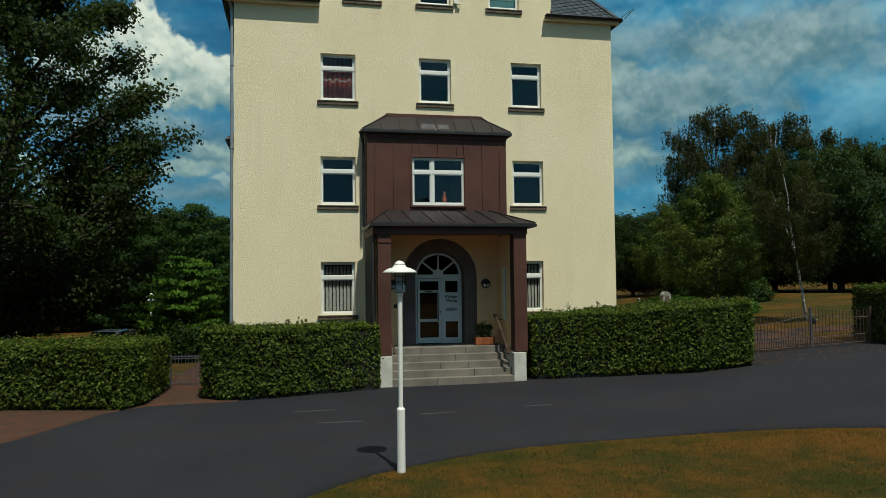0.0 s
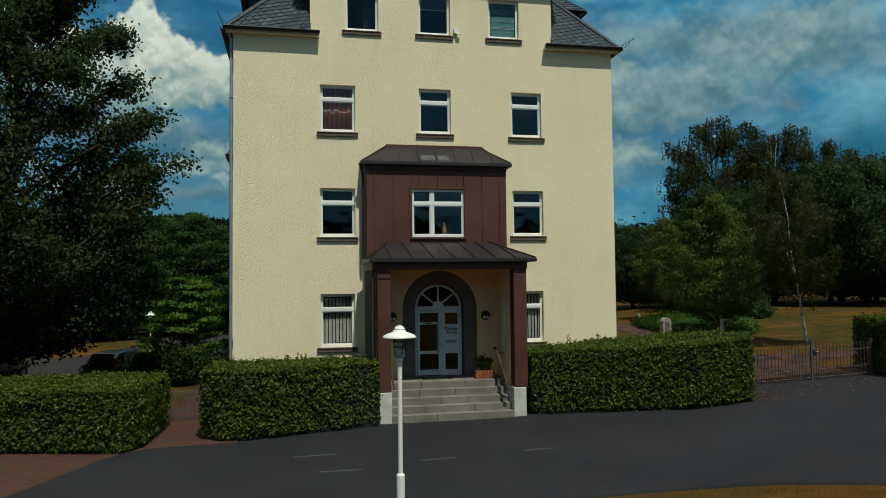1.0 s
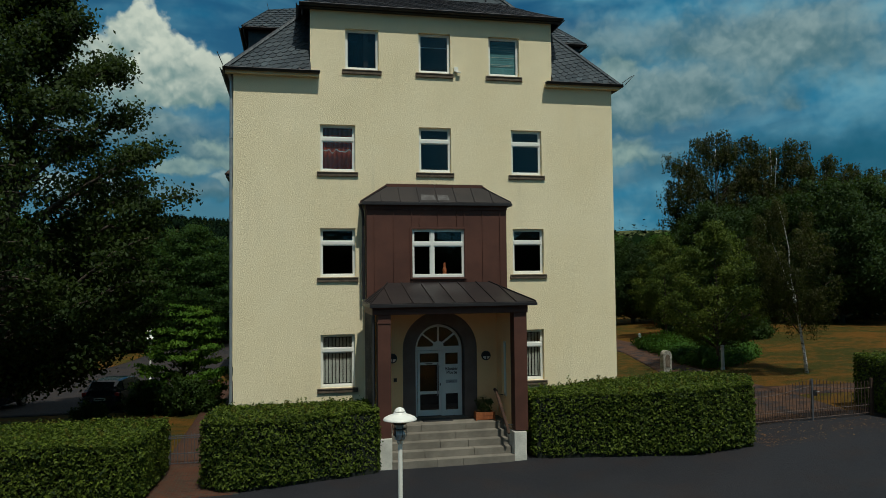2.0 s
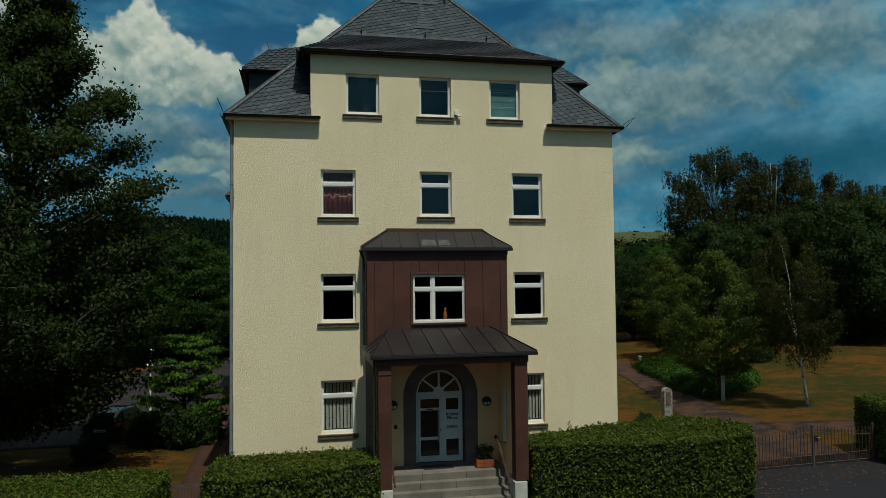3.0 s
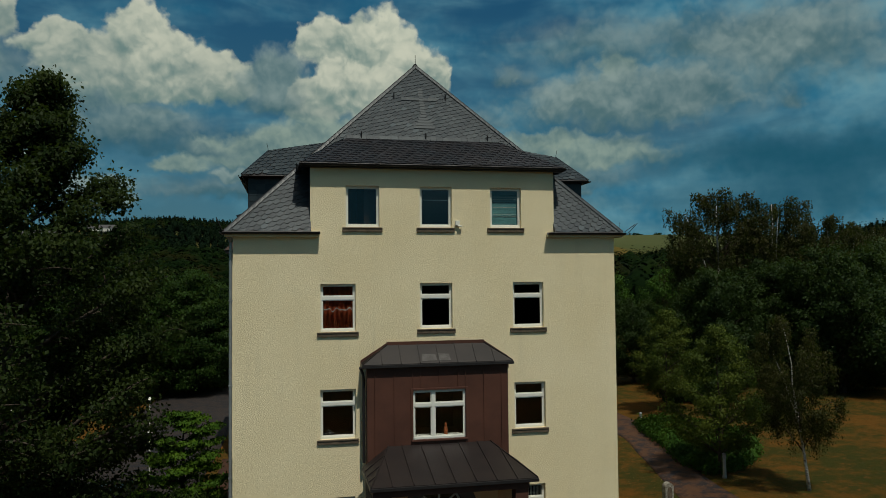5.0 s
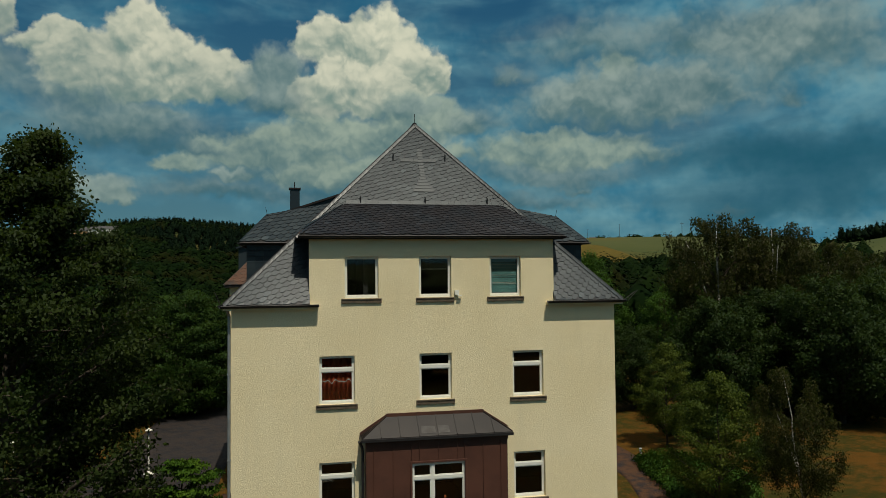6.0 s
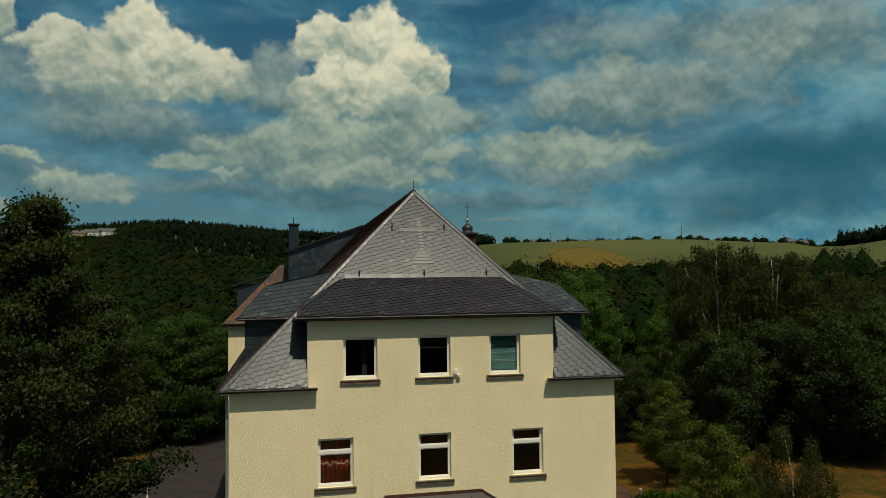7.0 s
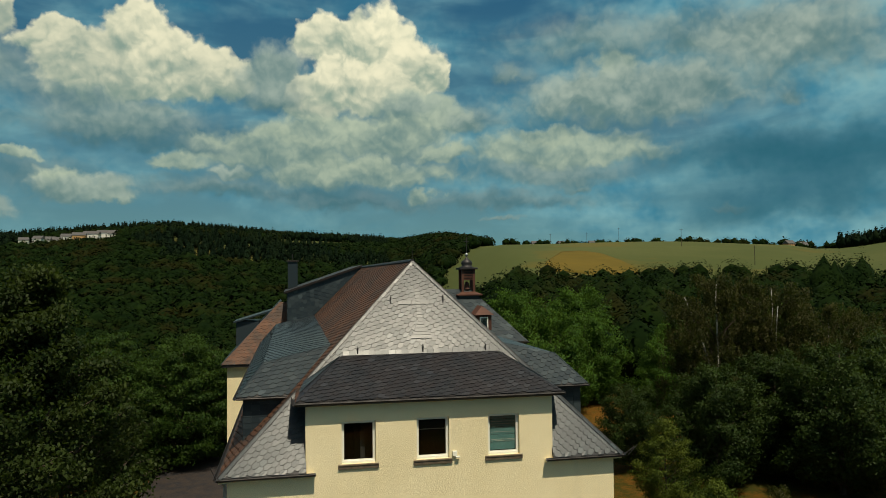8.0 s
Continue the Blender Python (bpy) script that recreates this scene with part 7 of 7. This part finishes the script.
# the big oak over the car park
oak = make_tree("oak_tree", 21, 18.6, [(0.12, 3.6), (0.24, 5.2), (0.44, 6.6), (0.62, 5.3), (0.72, 4.2), (0.82, 2.3), (0.92, 1.3), (1.0, 0.6)], M_LEAF_OAK, M_BARK, "large old oak with dense dark crown", count=66, rise=0.6, sides=15, twigs=5, per=38, leaf=0.13, puff=0.29, flat=0.7, lively=0.6, stem=1.3, lean=(1.8, 0.4), arch=0.14, corners=4, aspect=1.3)
put(oak, -16.0, 7.2, 0)
# birches and limes on the east lawn
birch = make_tree("birch_tree", 31, 7.6, [(0.40, 1.1), (0.52, 1.9), (0.72, 1.7), (0.9, 1.1), (1.0, 0.4)], M_LEAF_OLIVE, M_BIRCH, "slender white-barked birch with hanging twigs", count=22, rise=0.9, sides=7, twigs=4, per=60, leaf=0.07, puff=0.12, hang=1.0, arch=0.35, stem=0.42, lean=(-0.9, 0.2), fork=0.9, limb_mat=M_TWIG)
put(birch, 17.4, 4.9, 0)
lime = make_tree("young_lime_tree", 33, 7.0, [(0.24, 1.2), (0.36, 2.2), (0.55, 2.35), (0.75, 1.6), (0.9, 0.8), (1.0, 0.25)], M_LEAF_LIME, M_BARK, "young lime tree with yellow-green crown", count=34, rise=0.7, sides=8, twigs=4, per=26, leaf=0.10, puff=0.20, flat=0.5, stem=0.5, arch=0.05)
put(lime, 15.5, 8.7, 0)
young = again(lime, 20.2, 22.3, 120, 0.97, "young tree with thin green crown on the lawn")
big_birch = make_tree("tall_birch_tree", 37, 16.2, [(0.14, 3.0), (0.35, 4.6), (0.72, 4.9), (0.86, 4.3), (0.95, 3.2), (1.0, 1.8)], M_LEAF_OLIVE, M_BIRCH, "tall weeping birch with olive crown", count=50, rise=0.75, sides=9, twigs=4, per=44, leaf=0.15, puff=0.30, hang=1.4, arch=0.26, stem=0.7, fork=2.2, limb_mat=M_TWIG)
put(big_birch, 31.8, 34.4, 0)
again(big_birch, 35.8, 32.4, 75, 0.95)
again(big_birch, 39.6, 30.4, 130, 0.84)
again(big_birch, 45.0, 31.4, 250, 0.80)
maple = make_tree("maple_tree", 41, 10.6, [(0.12, 3.2), (0.30, 4.5), (0.55, 4.7), (0.75, 4.0), (0.9, 2.8), (1.0, 1.4)], M_LEAF_MAPLE, M_BARK, "broad dark green maple", count=46, rise=0.75, sides=10, twigs=4, per=36, leaf=0.17, puff=0.34, flat=0.75, arch=0.10)
put(maple, 34.4, 23.0, 0)
again(maple, 27.0, 27.0, 80, 0.86)
again(maple, 41.0, 28.0, 300, 1.05)
again(maple, 23.5, 34.0, 20, 0.66)
again(maple, 33.0, 28.5, 250, 0.92)
spruce = make_tree("spruce_tree", 45, 14.5, [(0.05, 3.2), (0.3, 2.5), (0.6, 1.5), (0.9, 0.5), (1.0, 0.1)], M_LEAF_CONIFER, M_BARK, "dark spruce at the edge of the park", count=60, rise=-0.05, sides=7, twigs=4, per=16, leaf=0.20, puff=0.22, flat=0.3, arch=-0.05, aspect=2.2)
put(spruce, 41.2, 23.0, 0, 0.9)
again(spruce, 45.0, 21.0, 70, 1.0)
# wood behind the car park and behind the house
beech = make_tree("beech_tree", 51, 12.6, [(0.06, 4.2), (0.2, 5.2), (0.5, 5.4), (0.72, 4.6), (0.88, 3.2), (1.0, 1.5)], M_LEAF_BEECH, M_BARK, "dense layered beech at the wood's edge", count=54, rise=0.4, sides=8, twigs=4, per=36, leaf=0.21, puff=0.44, flat=0.38, arch=0.08)
put(beech, -15.5, 57.0, 0)
for x, y, turn, s in ((-22, 52, 60, 0.95), (-29, 47, 130, 1.0), (-36, 42, 210, 1.0), (-24, 62, 290, 1.05), (-10, 63, 20, 0.9), (-33, 58, 100, 1.1), (-17, 70, 240, 1.0), (-31, 36, 160, 0.9), (-34, 27, 10, 0.95), (-41, 33, 75, 1.1)):
    again(beech, x, y, turn, s)
ash = make_tree("ash_tree", 53, 12.2, [(0.06, 3.6), (0.2, 4.9), (0.5, 5.3), (0.74, 4.6), (0.9, 3.2), (1.0, 1.5)], M_LEAF_GREEN, M_BARK, "fresh green ash behind the house", count=50, rise=0.8, sides=8, twigs=4, per=36, leaf=0.22, puff=0.42, flat=0.75, arch=0.10)
put(ash, 24.0, 58.0, 0)
for x, y, turn, s in ((31, 62, 70, 0.9), (17, 66, 140, 0.92), (38, 55, 200, 0.68), (26, 74, 260, 1.1), (45, 64, 320, 0.78), (36, 76, 30, 1.1), (18, 84, 100, 1.1), (54, 60, 170, 1.0), (9, 78, 300, 1.0)):
    again(ash, x, y, turn, s)

# bright layered shrub and low laurels by the west wall
dogwood = make_tree("dogwood_shrub", 61, 4.9, [(0.06, 1.5), (0.25, 2.2), (0.5, 2.0), (0.75, 1.3), (0.92, 0.7), (1.0, 0.25)], M_LEAF_DOGWOOD, M_BARK, "bright green layered dogwood shrub", "shrub", count=34, rise=0.12, sides=8, twigs=4, per=22, leaf=0.105, puff=0.19, flat=0.16, arch=0.06, corners=4, aspect=1.7)
put(dogwood, -9.5, 13.0, 0)
laurel = make_tree("laurel_shrub", 63, 1.5, [(0.05, 0.9), (0.3, 1.1), (0.7, 0.9), (1.0, 0.35)], M_LEAF_LAUREL, M_BARK, "rounded dark laurel shrub", "shrub", count=24, rise=0.5, sides=5, twigs=3, per=20, leaf=0.12, puff=0.15, flat=0.8, arch=0.1, thin=0.01)
put(laurel, -9.2, 10.6, 0)
again(laurel, -10.9, 11.6, 80, 0.85)
again(laurel, -8.6, 12.0, 150, 0.8)
again(laurel, -12.2, 7.6, 30, 0.62, "small dark clipped bush beside the cars")


def ground_cover(outline, label, seed):
    """A knee-high bed of leafy stems over an outline on the ground, uneven on top."""
    g = np.random.RandomState(seed)
    t = thing("ground_cover_bed", (0, 0, 0), label, "shrub")
    xs, ys = [p[0] for p in outline], [p[1] for p in outline]
    ends, bm = [], bmesh.new()
    while len(ends) < 2600:
        x, y = g.uniform(min(xs), max(xs)), g.uniform(min(ys), max(ys))
        if not inside(outline, x, y):
            continue
        rim = min(math.dist((x, y), p) for p in outline)
        h = 0.25 + 0.28 * min(rim / 0.9, 1) + 0.16 * noise.noise(Vector((x * 0.9, y * 0.9, 4)))
        z = land_z(x, y)
        ends.append((x, y, z + h * g.uniform(0.55, 1.0)))
        if len(ends) % 13 == 0:
            tube(bm, [(x, y, z), (x + 0.03, y, z + h * 0.8)], 0.006, 4)
    part("stems", bm, M_BARK, t)
    rng = random.Random(seed)
    verts, soft = leaf_cloud(ends, rng, 14, 0.13, 0.10)
    soft[:, 2] += 0.5
    leaves = new("leaves", quads("leaves", verts, M_LEAF_GREEN, soft / np.linalg.norm(soft, axis=1)[:, None]))
    leaves.parent = t
    tagged(leaves, kind="stuff")
    return t


ground_cover(smooth_line([(15.0, 8.6), (14.6, 10.4), (15.3, 13.6), (15.9, 17.0), (16.6, 19.6), (18.2, 19.8), (19.4, 18.3), (20.3, 14.2), (19.6, 11.6), (18.0, 9.6), (16.4, 8.6), (15.0, 8.6)], 4), "low green ground-cover bed beside the drive", 29)
again(laurel, 9.8, 5.0, 15, 0.36, "small young bush in the grass")
again(laurel, 8.2, 7.4, 200, 0.6, "low bush by the house wall")
for x, y, s in ((23.6, 17.2, 0.82), (24.0, 22.6, 1.15), (22.6, 24.8, 1.2)):
    again(laurel, x, y, x * 40, s, "rounded clipped bush on the lawn")
# the planter's little bush
rng = random.Random(8)
stems = [(rng.uniform(-0.2, 0.2), rng.uniform(-0.08, 0.08), rng.uniform(0.3, 0.62)) for i in range(26)]
bm = bmesh.new()
for sx, sy, sz in stems:
    tube(bm, [(sx * 0.5, sy * 0.5, 0.2), (sx, sy, sz)], 0.006, 5)
bush = part("stems", bm, M_BARK, planter)
ob = new("leaves", quads("leaves", leaf_cloud(stems, rng, 16, 0.055, 0.055)[0], M_LEAF_DARK))
ob.parent = planter
tagged(ob, "small dark green bush", kind="stuff")


# far woods ------------------------------------------------------------------
def far_leaf(name, a, b, c):
    """Foliage seen from afar: greens that change from tree to tree."""
    m, n = material(name)
    g = n.add("ShaderNodeNewGeometry")
    r = g.outputs["Random Per Island"]
    big = n.noise(g.outputs["Position"], 0.03, 4, 0.6).outputs[0]
    tree = n.noise(g.outputs["Position"], 0.10, 2).outputs[0]
    col = n.mix(n.step(tree, 0.38, 0.62), a, b)
    col = n.mix(n.math("MULTIPLY", n.step(big, 0.52, 0.66), 0.7), col, c)
    col = n.mix(n.math("MULTIPLY", r, 0.14), col, tuple(v * 0.5 for v in a))
    finish(n, col, 0.9, spec=0.03)
    return m


M_FAR = far_leaf("far_broadleaf", (0.0040, 0.0110, 0.0024), (0.0082, 0.0180, 0.0034), (0.0170, 0.0150, 0.0034))
M_FAR_DARK = far_leaf("far_conifer", (0.0041, 0.0102, 0.0054), (0.0082, 0.0177, 0.0075), (0.0122, 0.0204, 0.0068))


def crowns(name, spots, mat, label, seed, conifer=False):
    """Many far crowns in one mesh: a knobbly core under a ragged shell of leaf clumps."""
    g = np.random.RandomState(seed)
    bm = bmesh.new()
    bmesh.ops.create_icosphere(bm, subdivisions=1 if not conifer else 1, radius=1.0)
    core = np.array([v.co[:] for v in bm.verts])
    tri = np.array([[v.index for v in f.verts] for f in bm.faces])
    bm.free()
    vs, ns, loops, totals = [], [], [], []
    base = 0
    for x, y, z, r, h, k in spots:
        sc = np.array([r, r, h * 0.5]) * g.uniform(0.66, 0.76)
        c = core * (1 + g.uniform(-0.18, 0.18, (len(core), 1)))
        if conifer:
            c = c * np.stack([1 - 0.45 * (c[:, 2] + 1), 1 - 0.45 * (c[:, 2] + 1), np.ones(len(c))], 1).clip(0.05, 2)
        vs.append(c * sc * 1.15 + np.array([x, y, z + h * 0.5]))
        loops.append((tri + base).ravel())
        totals += [3] * len(tri)
        base += len(core)
        d = g.normal(0, 1, (k, 3))
        d[:, 2] = np.abs(d[:, 2]) * 0.9 - 0.25
        d /= np.linalg.norm(d, axis=1)[:, None]
        lump = 1 + 0.22 * np.sin(d[:, :1] * 5 + x) * np.sin(d[:, 1:2] * 5 + y)
        rr = d * lump * g.uniform(0.85, 1.08, (k, 1))
        if conifer:
            taper = (1 - 0.47 * (rr[:, 2:3] + 1)).clip(0.05, 2)
            rr = np.concatenate([rr[:, :2] * taper, rr[:, 2:3]], 1)
        p = rr * np.array([r, r, h * 0.5]) + np.array([x, y, z + h * 0.5])
        a = g.normal(0, 1, (k, 3))
        n = d + g.normal(0, 0.20, (k, 3)) + np.array([0, 0, 0.15])
        b = np.cross(a, n)
        b /= np.linalg.norm(b, axis=1)[:, None] + 1e-9
        a = np.cross(n, b)
        a /= np.linalg.norm(a, axis=1)[:, None] + 1e-9
        s = r * 1.35 / math.sqrt(k) * g.uniform(0.7, 1.4, (k, 1))
        q = np.stack([p - a * s, p - b * s * 0.8, p + a * s * 0.6 + b * s * 0.6], 1)
        flip = np.einsum("ij,ij->i", np.cross(q[:, 1] - q[:, 0], q[:, 2] - q[:, 0]), d) < 0
        q[flip] = q[flip][:, ::-1]
        vs.append(q.reshape(-1, 3))
        sn = d + g.normal(0, 0.28, (k, 3)) + np.array([0, 0, 0.2])
        ns.append(core)
        ns.append(np.repeat(sn / np.linalg.norm(sn, axis=1)[:, None], 3, 0))
        loops.append(np.arange(base, base + 3 * k))
        totals += [3] * k
        base += 3 * k
    v = np.concatenate(vs).astype(np.float32)
    l = np.concatenate(loops).astype(np.int32)
    t = np.array(totals, dtype=np.int32)
    me = bpy.data.meshes.new(name)
    me.vertices.add(len(v))
    me.vertices.foreach_set("co", v.ravel())
    me.loops.add(len(l))
    me.loops.foreach_set("vertex_index", l)
    me.polygons.add(len(t))
    me.polygons.foreach_set("loop_start", np.concatenate([[0], np.cumsum(t)[:-1]]).astype(np.int32))
    me.update(calc_edges=True)
    round_off(me, np.concatenate(ns))
    me.materials.append(mat)
    return tagged(new(name, me), label, "woods", kind="stuff")


def polar(bearing, r):
    return r * math.sin(radians(bearing)), -20 + r * math.cos(radians(bearing))


def is_field(x, y):
    r, a = math.hypot(x, y + 20), math.degrees(math.atan2(x, y + 20))
    if 15.0 < a < 39.5 and r > 262 + 5 * math.sin(a * 1.7):
        return True
    if -1.5 < a < 4.5 and 700 < r < 790:
        return True
    if -19.4 < a < -12.6 and 690 < r < 760:
        return True
    if r > 264 and a > 8.6 + 6.6 * min(max((r - 262) / 400, 0), 1) and a < 40:
        return True
    return a > 38.8 and 262 < r < 560


def sow():
    g = random.Random(77)
    near, far, fir = [], [], []
    r = 100.0
    while r < 960:
        gap = 7.5 if r < 330 else 8.6
        a = -42.0
        while a < 64:
            aa = a + g.uniform(-0.5, 0.5) * math.degrees(gap / r) + math.sin(r * 0.7) * math.degrees(gap / r)
            rr = r + g.uniform(-0.8, 0.8) * gap
            x, y = rr * math.sin(radians(aa)), -20 + rr * math.cos(radians(aa))
            a += math.degrees(gap / r)
            if is_field(x, y):
                continue
            if r < 118 and aa < 12 and g.random() < 0.4:
                continue
            z = land_z(x, y)
            size = gap * (g.uniform(0.56, 0.84) if r < 200 else g.uniform(0.66, 1.0))
            hgt = g.uniform(7.5, 12.5) if r < 330 else g.uniform(8.5, 11.5)
            ridge = noise.noise(Vector((x * 0.008, y * 0.008, 9)))
            if (rr > 560 and aa < 7 and ridge > -0.12) or (aa > 39.6 and rr > 560):
                fir.append((x, y, z - 1, size * 0.62, hgt * 1.2, 32))
            elif r < 330:
                near.append((x, y, z - 1, size, hgt, 330 if r < 200 else 190))
            else:
                far.append((x, y, z - 1.5, size, hgt, 70))
        r += gap * 0.92
    # hedgerow trees on the field's crest and edges
    for i in range(230):
        aa = g.uniform(15.5, 40)
        rr = 700 + g.uniform(-12, 12)
        x, y = rr * math.sin(radians(aa)), -20 + rr * math.cos(radians(aa))
        if math.sin(aa * 2.7) + math.sin(aa * 7.1) > -0.5:
            far.append((x, y, land_z(x, y) - 1, g.uniform(2.5, 5.5), g.uniform(3.5, 9.5), 34))
    for aa, size in ((17.0, 4.0), (19.2, 5.0), (20.4, 4.2), (26.9, 4.4), (27.9, 4.8), (29.4, 4.6), (30.6, 5.0), (32.8, 5.2), (33.7, 4.4), (36.0, 4.8), (37.0, 5.0)):
        x, y = polar(aa, 285 + g.uniform(-8, 8))
        near.append((x, y, land_z(x, y) - 1, size, size * 2.2, 260))
    for i in range(12):
        x, y = polar(g.uniform(38.4, 41.2), g.uniform(190, 235))
        near.append((x, y, land_z(x, y) - 1, g.uniform(3.5, 5.0), g.uniform(12, 18), 260))
    south = [(g.uniform(-70, 70), g.uniform(-95, -62), -1.0, g.uniform(4, 6), g.uniform(11, 16), 60) for i in range(70)]
    crowns("park_woods", south, M_FAR, "dense park trees south of the lawn", 8)
    crowns("valley_woods", near, M_FAR, "dense mixed woodland filling the valley", 5)
    crowns("hill_woods", far, M_FAR, "distant broadleaf woods on the hills", 6)
    crowns("hill_firs", fir, M_FAR_DARK, "distant dark conifer woods on the ridge", 7, True)


sow()


M_STRAW = plain("ripe_straw_field", (0.130, 0.090, 0.018), (0.095, 0.072, 0.016), 0.95, 0, 0.05, 0.6, 0.05, 0.05)
ribbon("straw_field", [polar(a, 318 + 6 * math.sin(a)) for a in (19.0, 20.5, 22.0, 23.5, 25.0, 26.2)], [polar(a, r) for a, r in ((19.2, 360), (20.5, 420), (22.0, 430), (23.5, 410), (25.0, 370), (26.2, 335))], M_STRAW, 0.25, "ripe straw-coloured patch of the hillside field", "field", 10, 6.0)


def farmhouse(x, y, turn, w, d, h, wall, label):
    """A small far house: walls, pitched roof, a few windows."""
    t = thing("village_house", (x, y, land_z(x, y)), label, "house", "village houses on the hills", turn=turn)
    part("wall", boxes((-w / 2, w / 2, -d / 2, d / 2, -2, h)), wall, t)
    bm = bmesh.new()
    solid(bm, [(-w / 2 - 0.4, -d / 2 - 0.4, h), (-w / 2 - 0.4, d / 2 + 0.4, h), (-w / 2 - 0.4, 0, h + d * 0.42)], (w + 0.8, 0, 0))
    part("roof", fixed(bm), M_FAR_ROOF, t)
    for i in range(3):
        part("window", boxes((-w * 0.36 + i * w * 0.3, -w * 0.36 + i * w * 0.3 + 1.0, -d / 2 - 0.05, -d / 2, 1.2, 2.6)), M_GUTTER, t)


M_FAR_ROOF = plain("far_roof_tiles", (0.09, 0.085, 0.085), (0.06, 0.055, 0.055), 0.8)
M_FAR_WHITE = plain("far_white_render", (0.70, 0.68, 0.62), (0.58, 0.56, 0.52), 0.9)
M_FAR_TAN = plain("far_ochre_render", (0.50, 0.28, 0.12), (0.42, 0.24, 0.10), 0.9)


for b, r, turn, w, h, wall in ((-18.6, 746, 10, 11, 5, M_FAR_WHITE), (-17.7, 750, -15, 12, 5, M_FAR_WHITE), (-17.0, 728, 20, 11, 5, M_FAR_WHITE), (-16.0, 754, 0, 12, 4.5, M_FAR_WHITE), (-15.2, 740, 5, 16, 6, M_FAR_TAN), (-14.4, 746, -8, 20, 6, M_FAR_WHITE), (-13.4, 754, 4, 24, 5, M_FAR_WHITE), (-13.0, 736, 15, 13, 5, M_FAR_WHITE), (-16.6, 716, 30, 12, 5, M_FAR_WHITE),
                             (18.6, 704, 0, 10, 3.5, M_FAR_WHITE), (20.6, 708, 10, 10, 4, M_FAR_WHITE), (23.0, 706, -10, 9, 4, M_FAR_WHITE), (26.2, 700, 20, 11, 4.5, M_FAR_WHITE), (36.9, 684, 5, 10, 2.6, M_FAR_TAN), (37.7, 690, -6, 12, 2.8, M_FAR_WHITE)):
    x, y = polar(b, r)
    farmhouse(x, y, turn, w * 0.7, 7, h * 0.8, wall, "pale village house on the far hillside" if wall is M_FAR_WHITE else "ochre farmhouse on the far hillside")
for b, r, h in ((19.8, 690, 12), (25.0, 660, 15), (29.5, 480, 11), (22.6, 705, 14), (34.5, 360, 9)):
    x, y = polar(b, r)
    p = thing("power_pole", (x, y, land_z(x, y)), "thin dark power pole in the field", "pole", "power poles in the fields")
    part("mast", tube(bmesh.new(), [(0, 0, -0.5), (0, 0, h)], [0.16, 0.10], 6), M_BARK, p)
    part("cross_arm", boxes((-1.1, 1.1, -0.08, 0.08, h - 0.9, h - 0.72)), M_BARK, p)


# turf at the road's edge ------------------------------------------------------
def grass_blade_mat():
    m, n = material("grass_blades")
    g = n.add("ShaderNodeNewGeometry")
    r = g.outputs["Random Per Island"]
    patch = n.noise(g.outputs["Position"], 1.1, 4, 0.6).outputs[0]
    f = n.math("ADD", n.math("MULTIPLY", n.step(patch, 0.42, 0.58), 0.75), n.math("MULTIPLY", r, 0.25))
    finish(n, n.mix(f, (0.047, 0.058, 0.005), (0.165, 0.082, 0.009)), 0.8, spec=0.15)
    return m


M_BLADES = grass_blade_mat()


def turf():
    g = np.random.RandomState(4)
    spots = []
    edge = [p for p in LAWN_EDGE if -9 < p[0] < 10]
    while len(spots) < 70000:
        x, y = g.uniform(-7.5, 9.5), g.uniform(-16.5, -10.4)
        ys = np.interp(x, [p[0] for p in edge], [p[1] for p in edge])
        if y > ys + 0.06 * math.sin(x * 9) - 0.02 or (y < ys - 1.2 and g.uniform() < 0.35):
            continue
        spots.append((x, y, land_z(x, y)))
    c = np.array(spots)
    k = len(c)
    a = g.uniform(0, 2 * np.pi, k)
    side = np.stack([np.cos(a), np.sin(a), np.zeros(k)], 1) * 0.0045
    h = g.uniform(0.012, 0.036, k) * (1 + 0.7 * (g.uniform(0, 1, k) > 0.96))
    lean = g.normal(0, 0.022, (k, 2))
    top = c + np.stack([lean[:, 0], lean[:, 1], h], 1)
    v = np.stack([c - side, c + side, top + side * 0.25, top - side * 0.25], 1).reshape(-1, 3)
    tagged(new("grass", quads("grass", v, M_BLADES)), "dry tufted grass along the asphalt edge", "grass", kind="stuff")


turf()

# bare soil under the hedges and leaf litter at their feet
rng = random.Random(15)
vs = []
for i in range(1300):
    f = rng.random()
    x = 8.6 + 6.0 * rng.random() ** 1.5 if f < 0.5 else rng.uniform(10.5, 16.5)
    y = -4.8 + 3.2 * rng.random() if f < 0.5 else rng.uniform(0, 20)
    z = land_z(x, y) + 0.045
    a = rng.uniform(0, 6.28)
    s = rng.uniform(0.02, 0.045)
    dx, dy = math.cos(a) * s, math.sin(a) * s
    vs += [(x - dx, y - dy, z), (x + dy * 0.6, y - dx * 0.6, z + 0.006), (x + dx, y + dy, z + 0.004), (x - dy * 0.6, y + dx * 0.6, z + 0.008)]
M_LITTER = leafy("dry_leaf_litter", (0.14, 0.06, 0.02), (0.22, 0.12, 0.045), 0.1)
tagged(new("leaf_litter", quads("leaf_litter", np.array(vs), M_LITTER)), "dry brown leaves scattered on the drive", "leaves", kind="stuff")
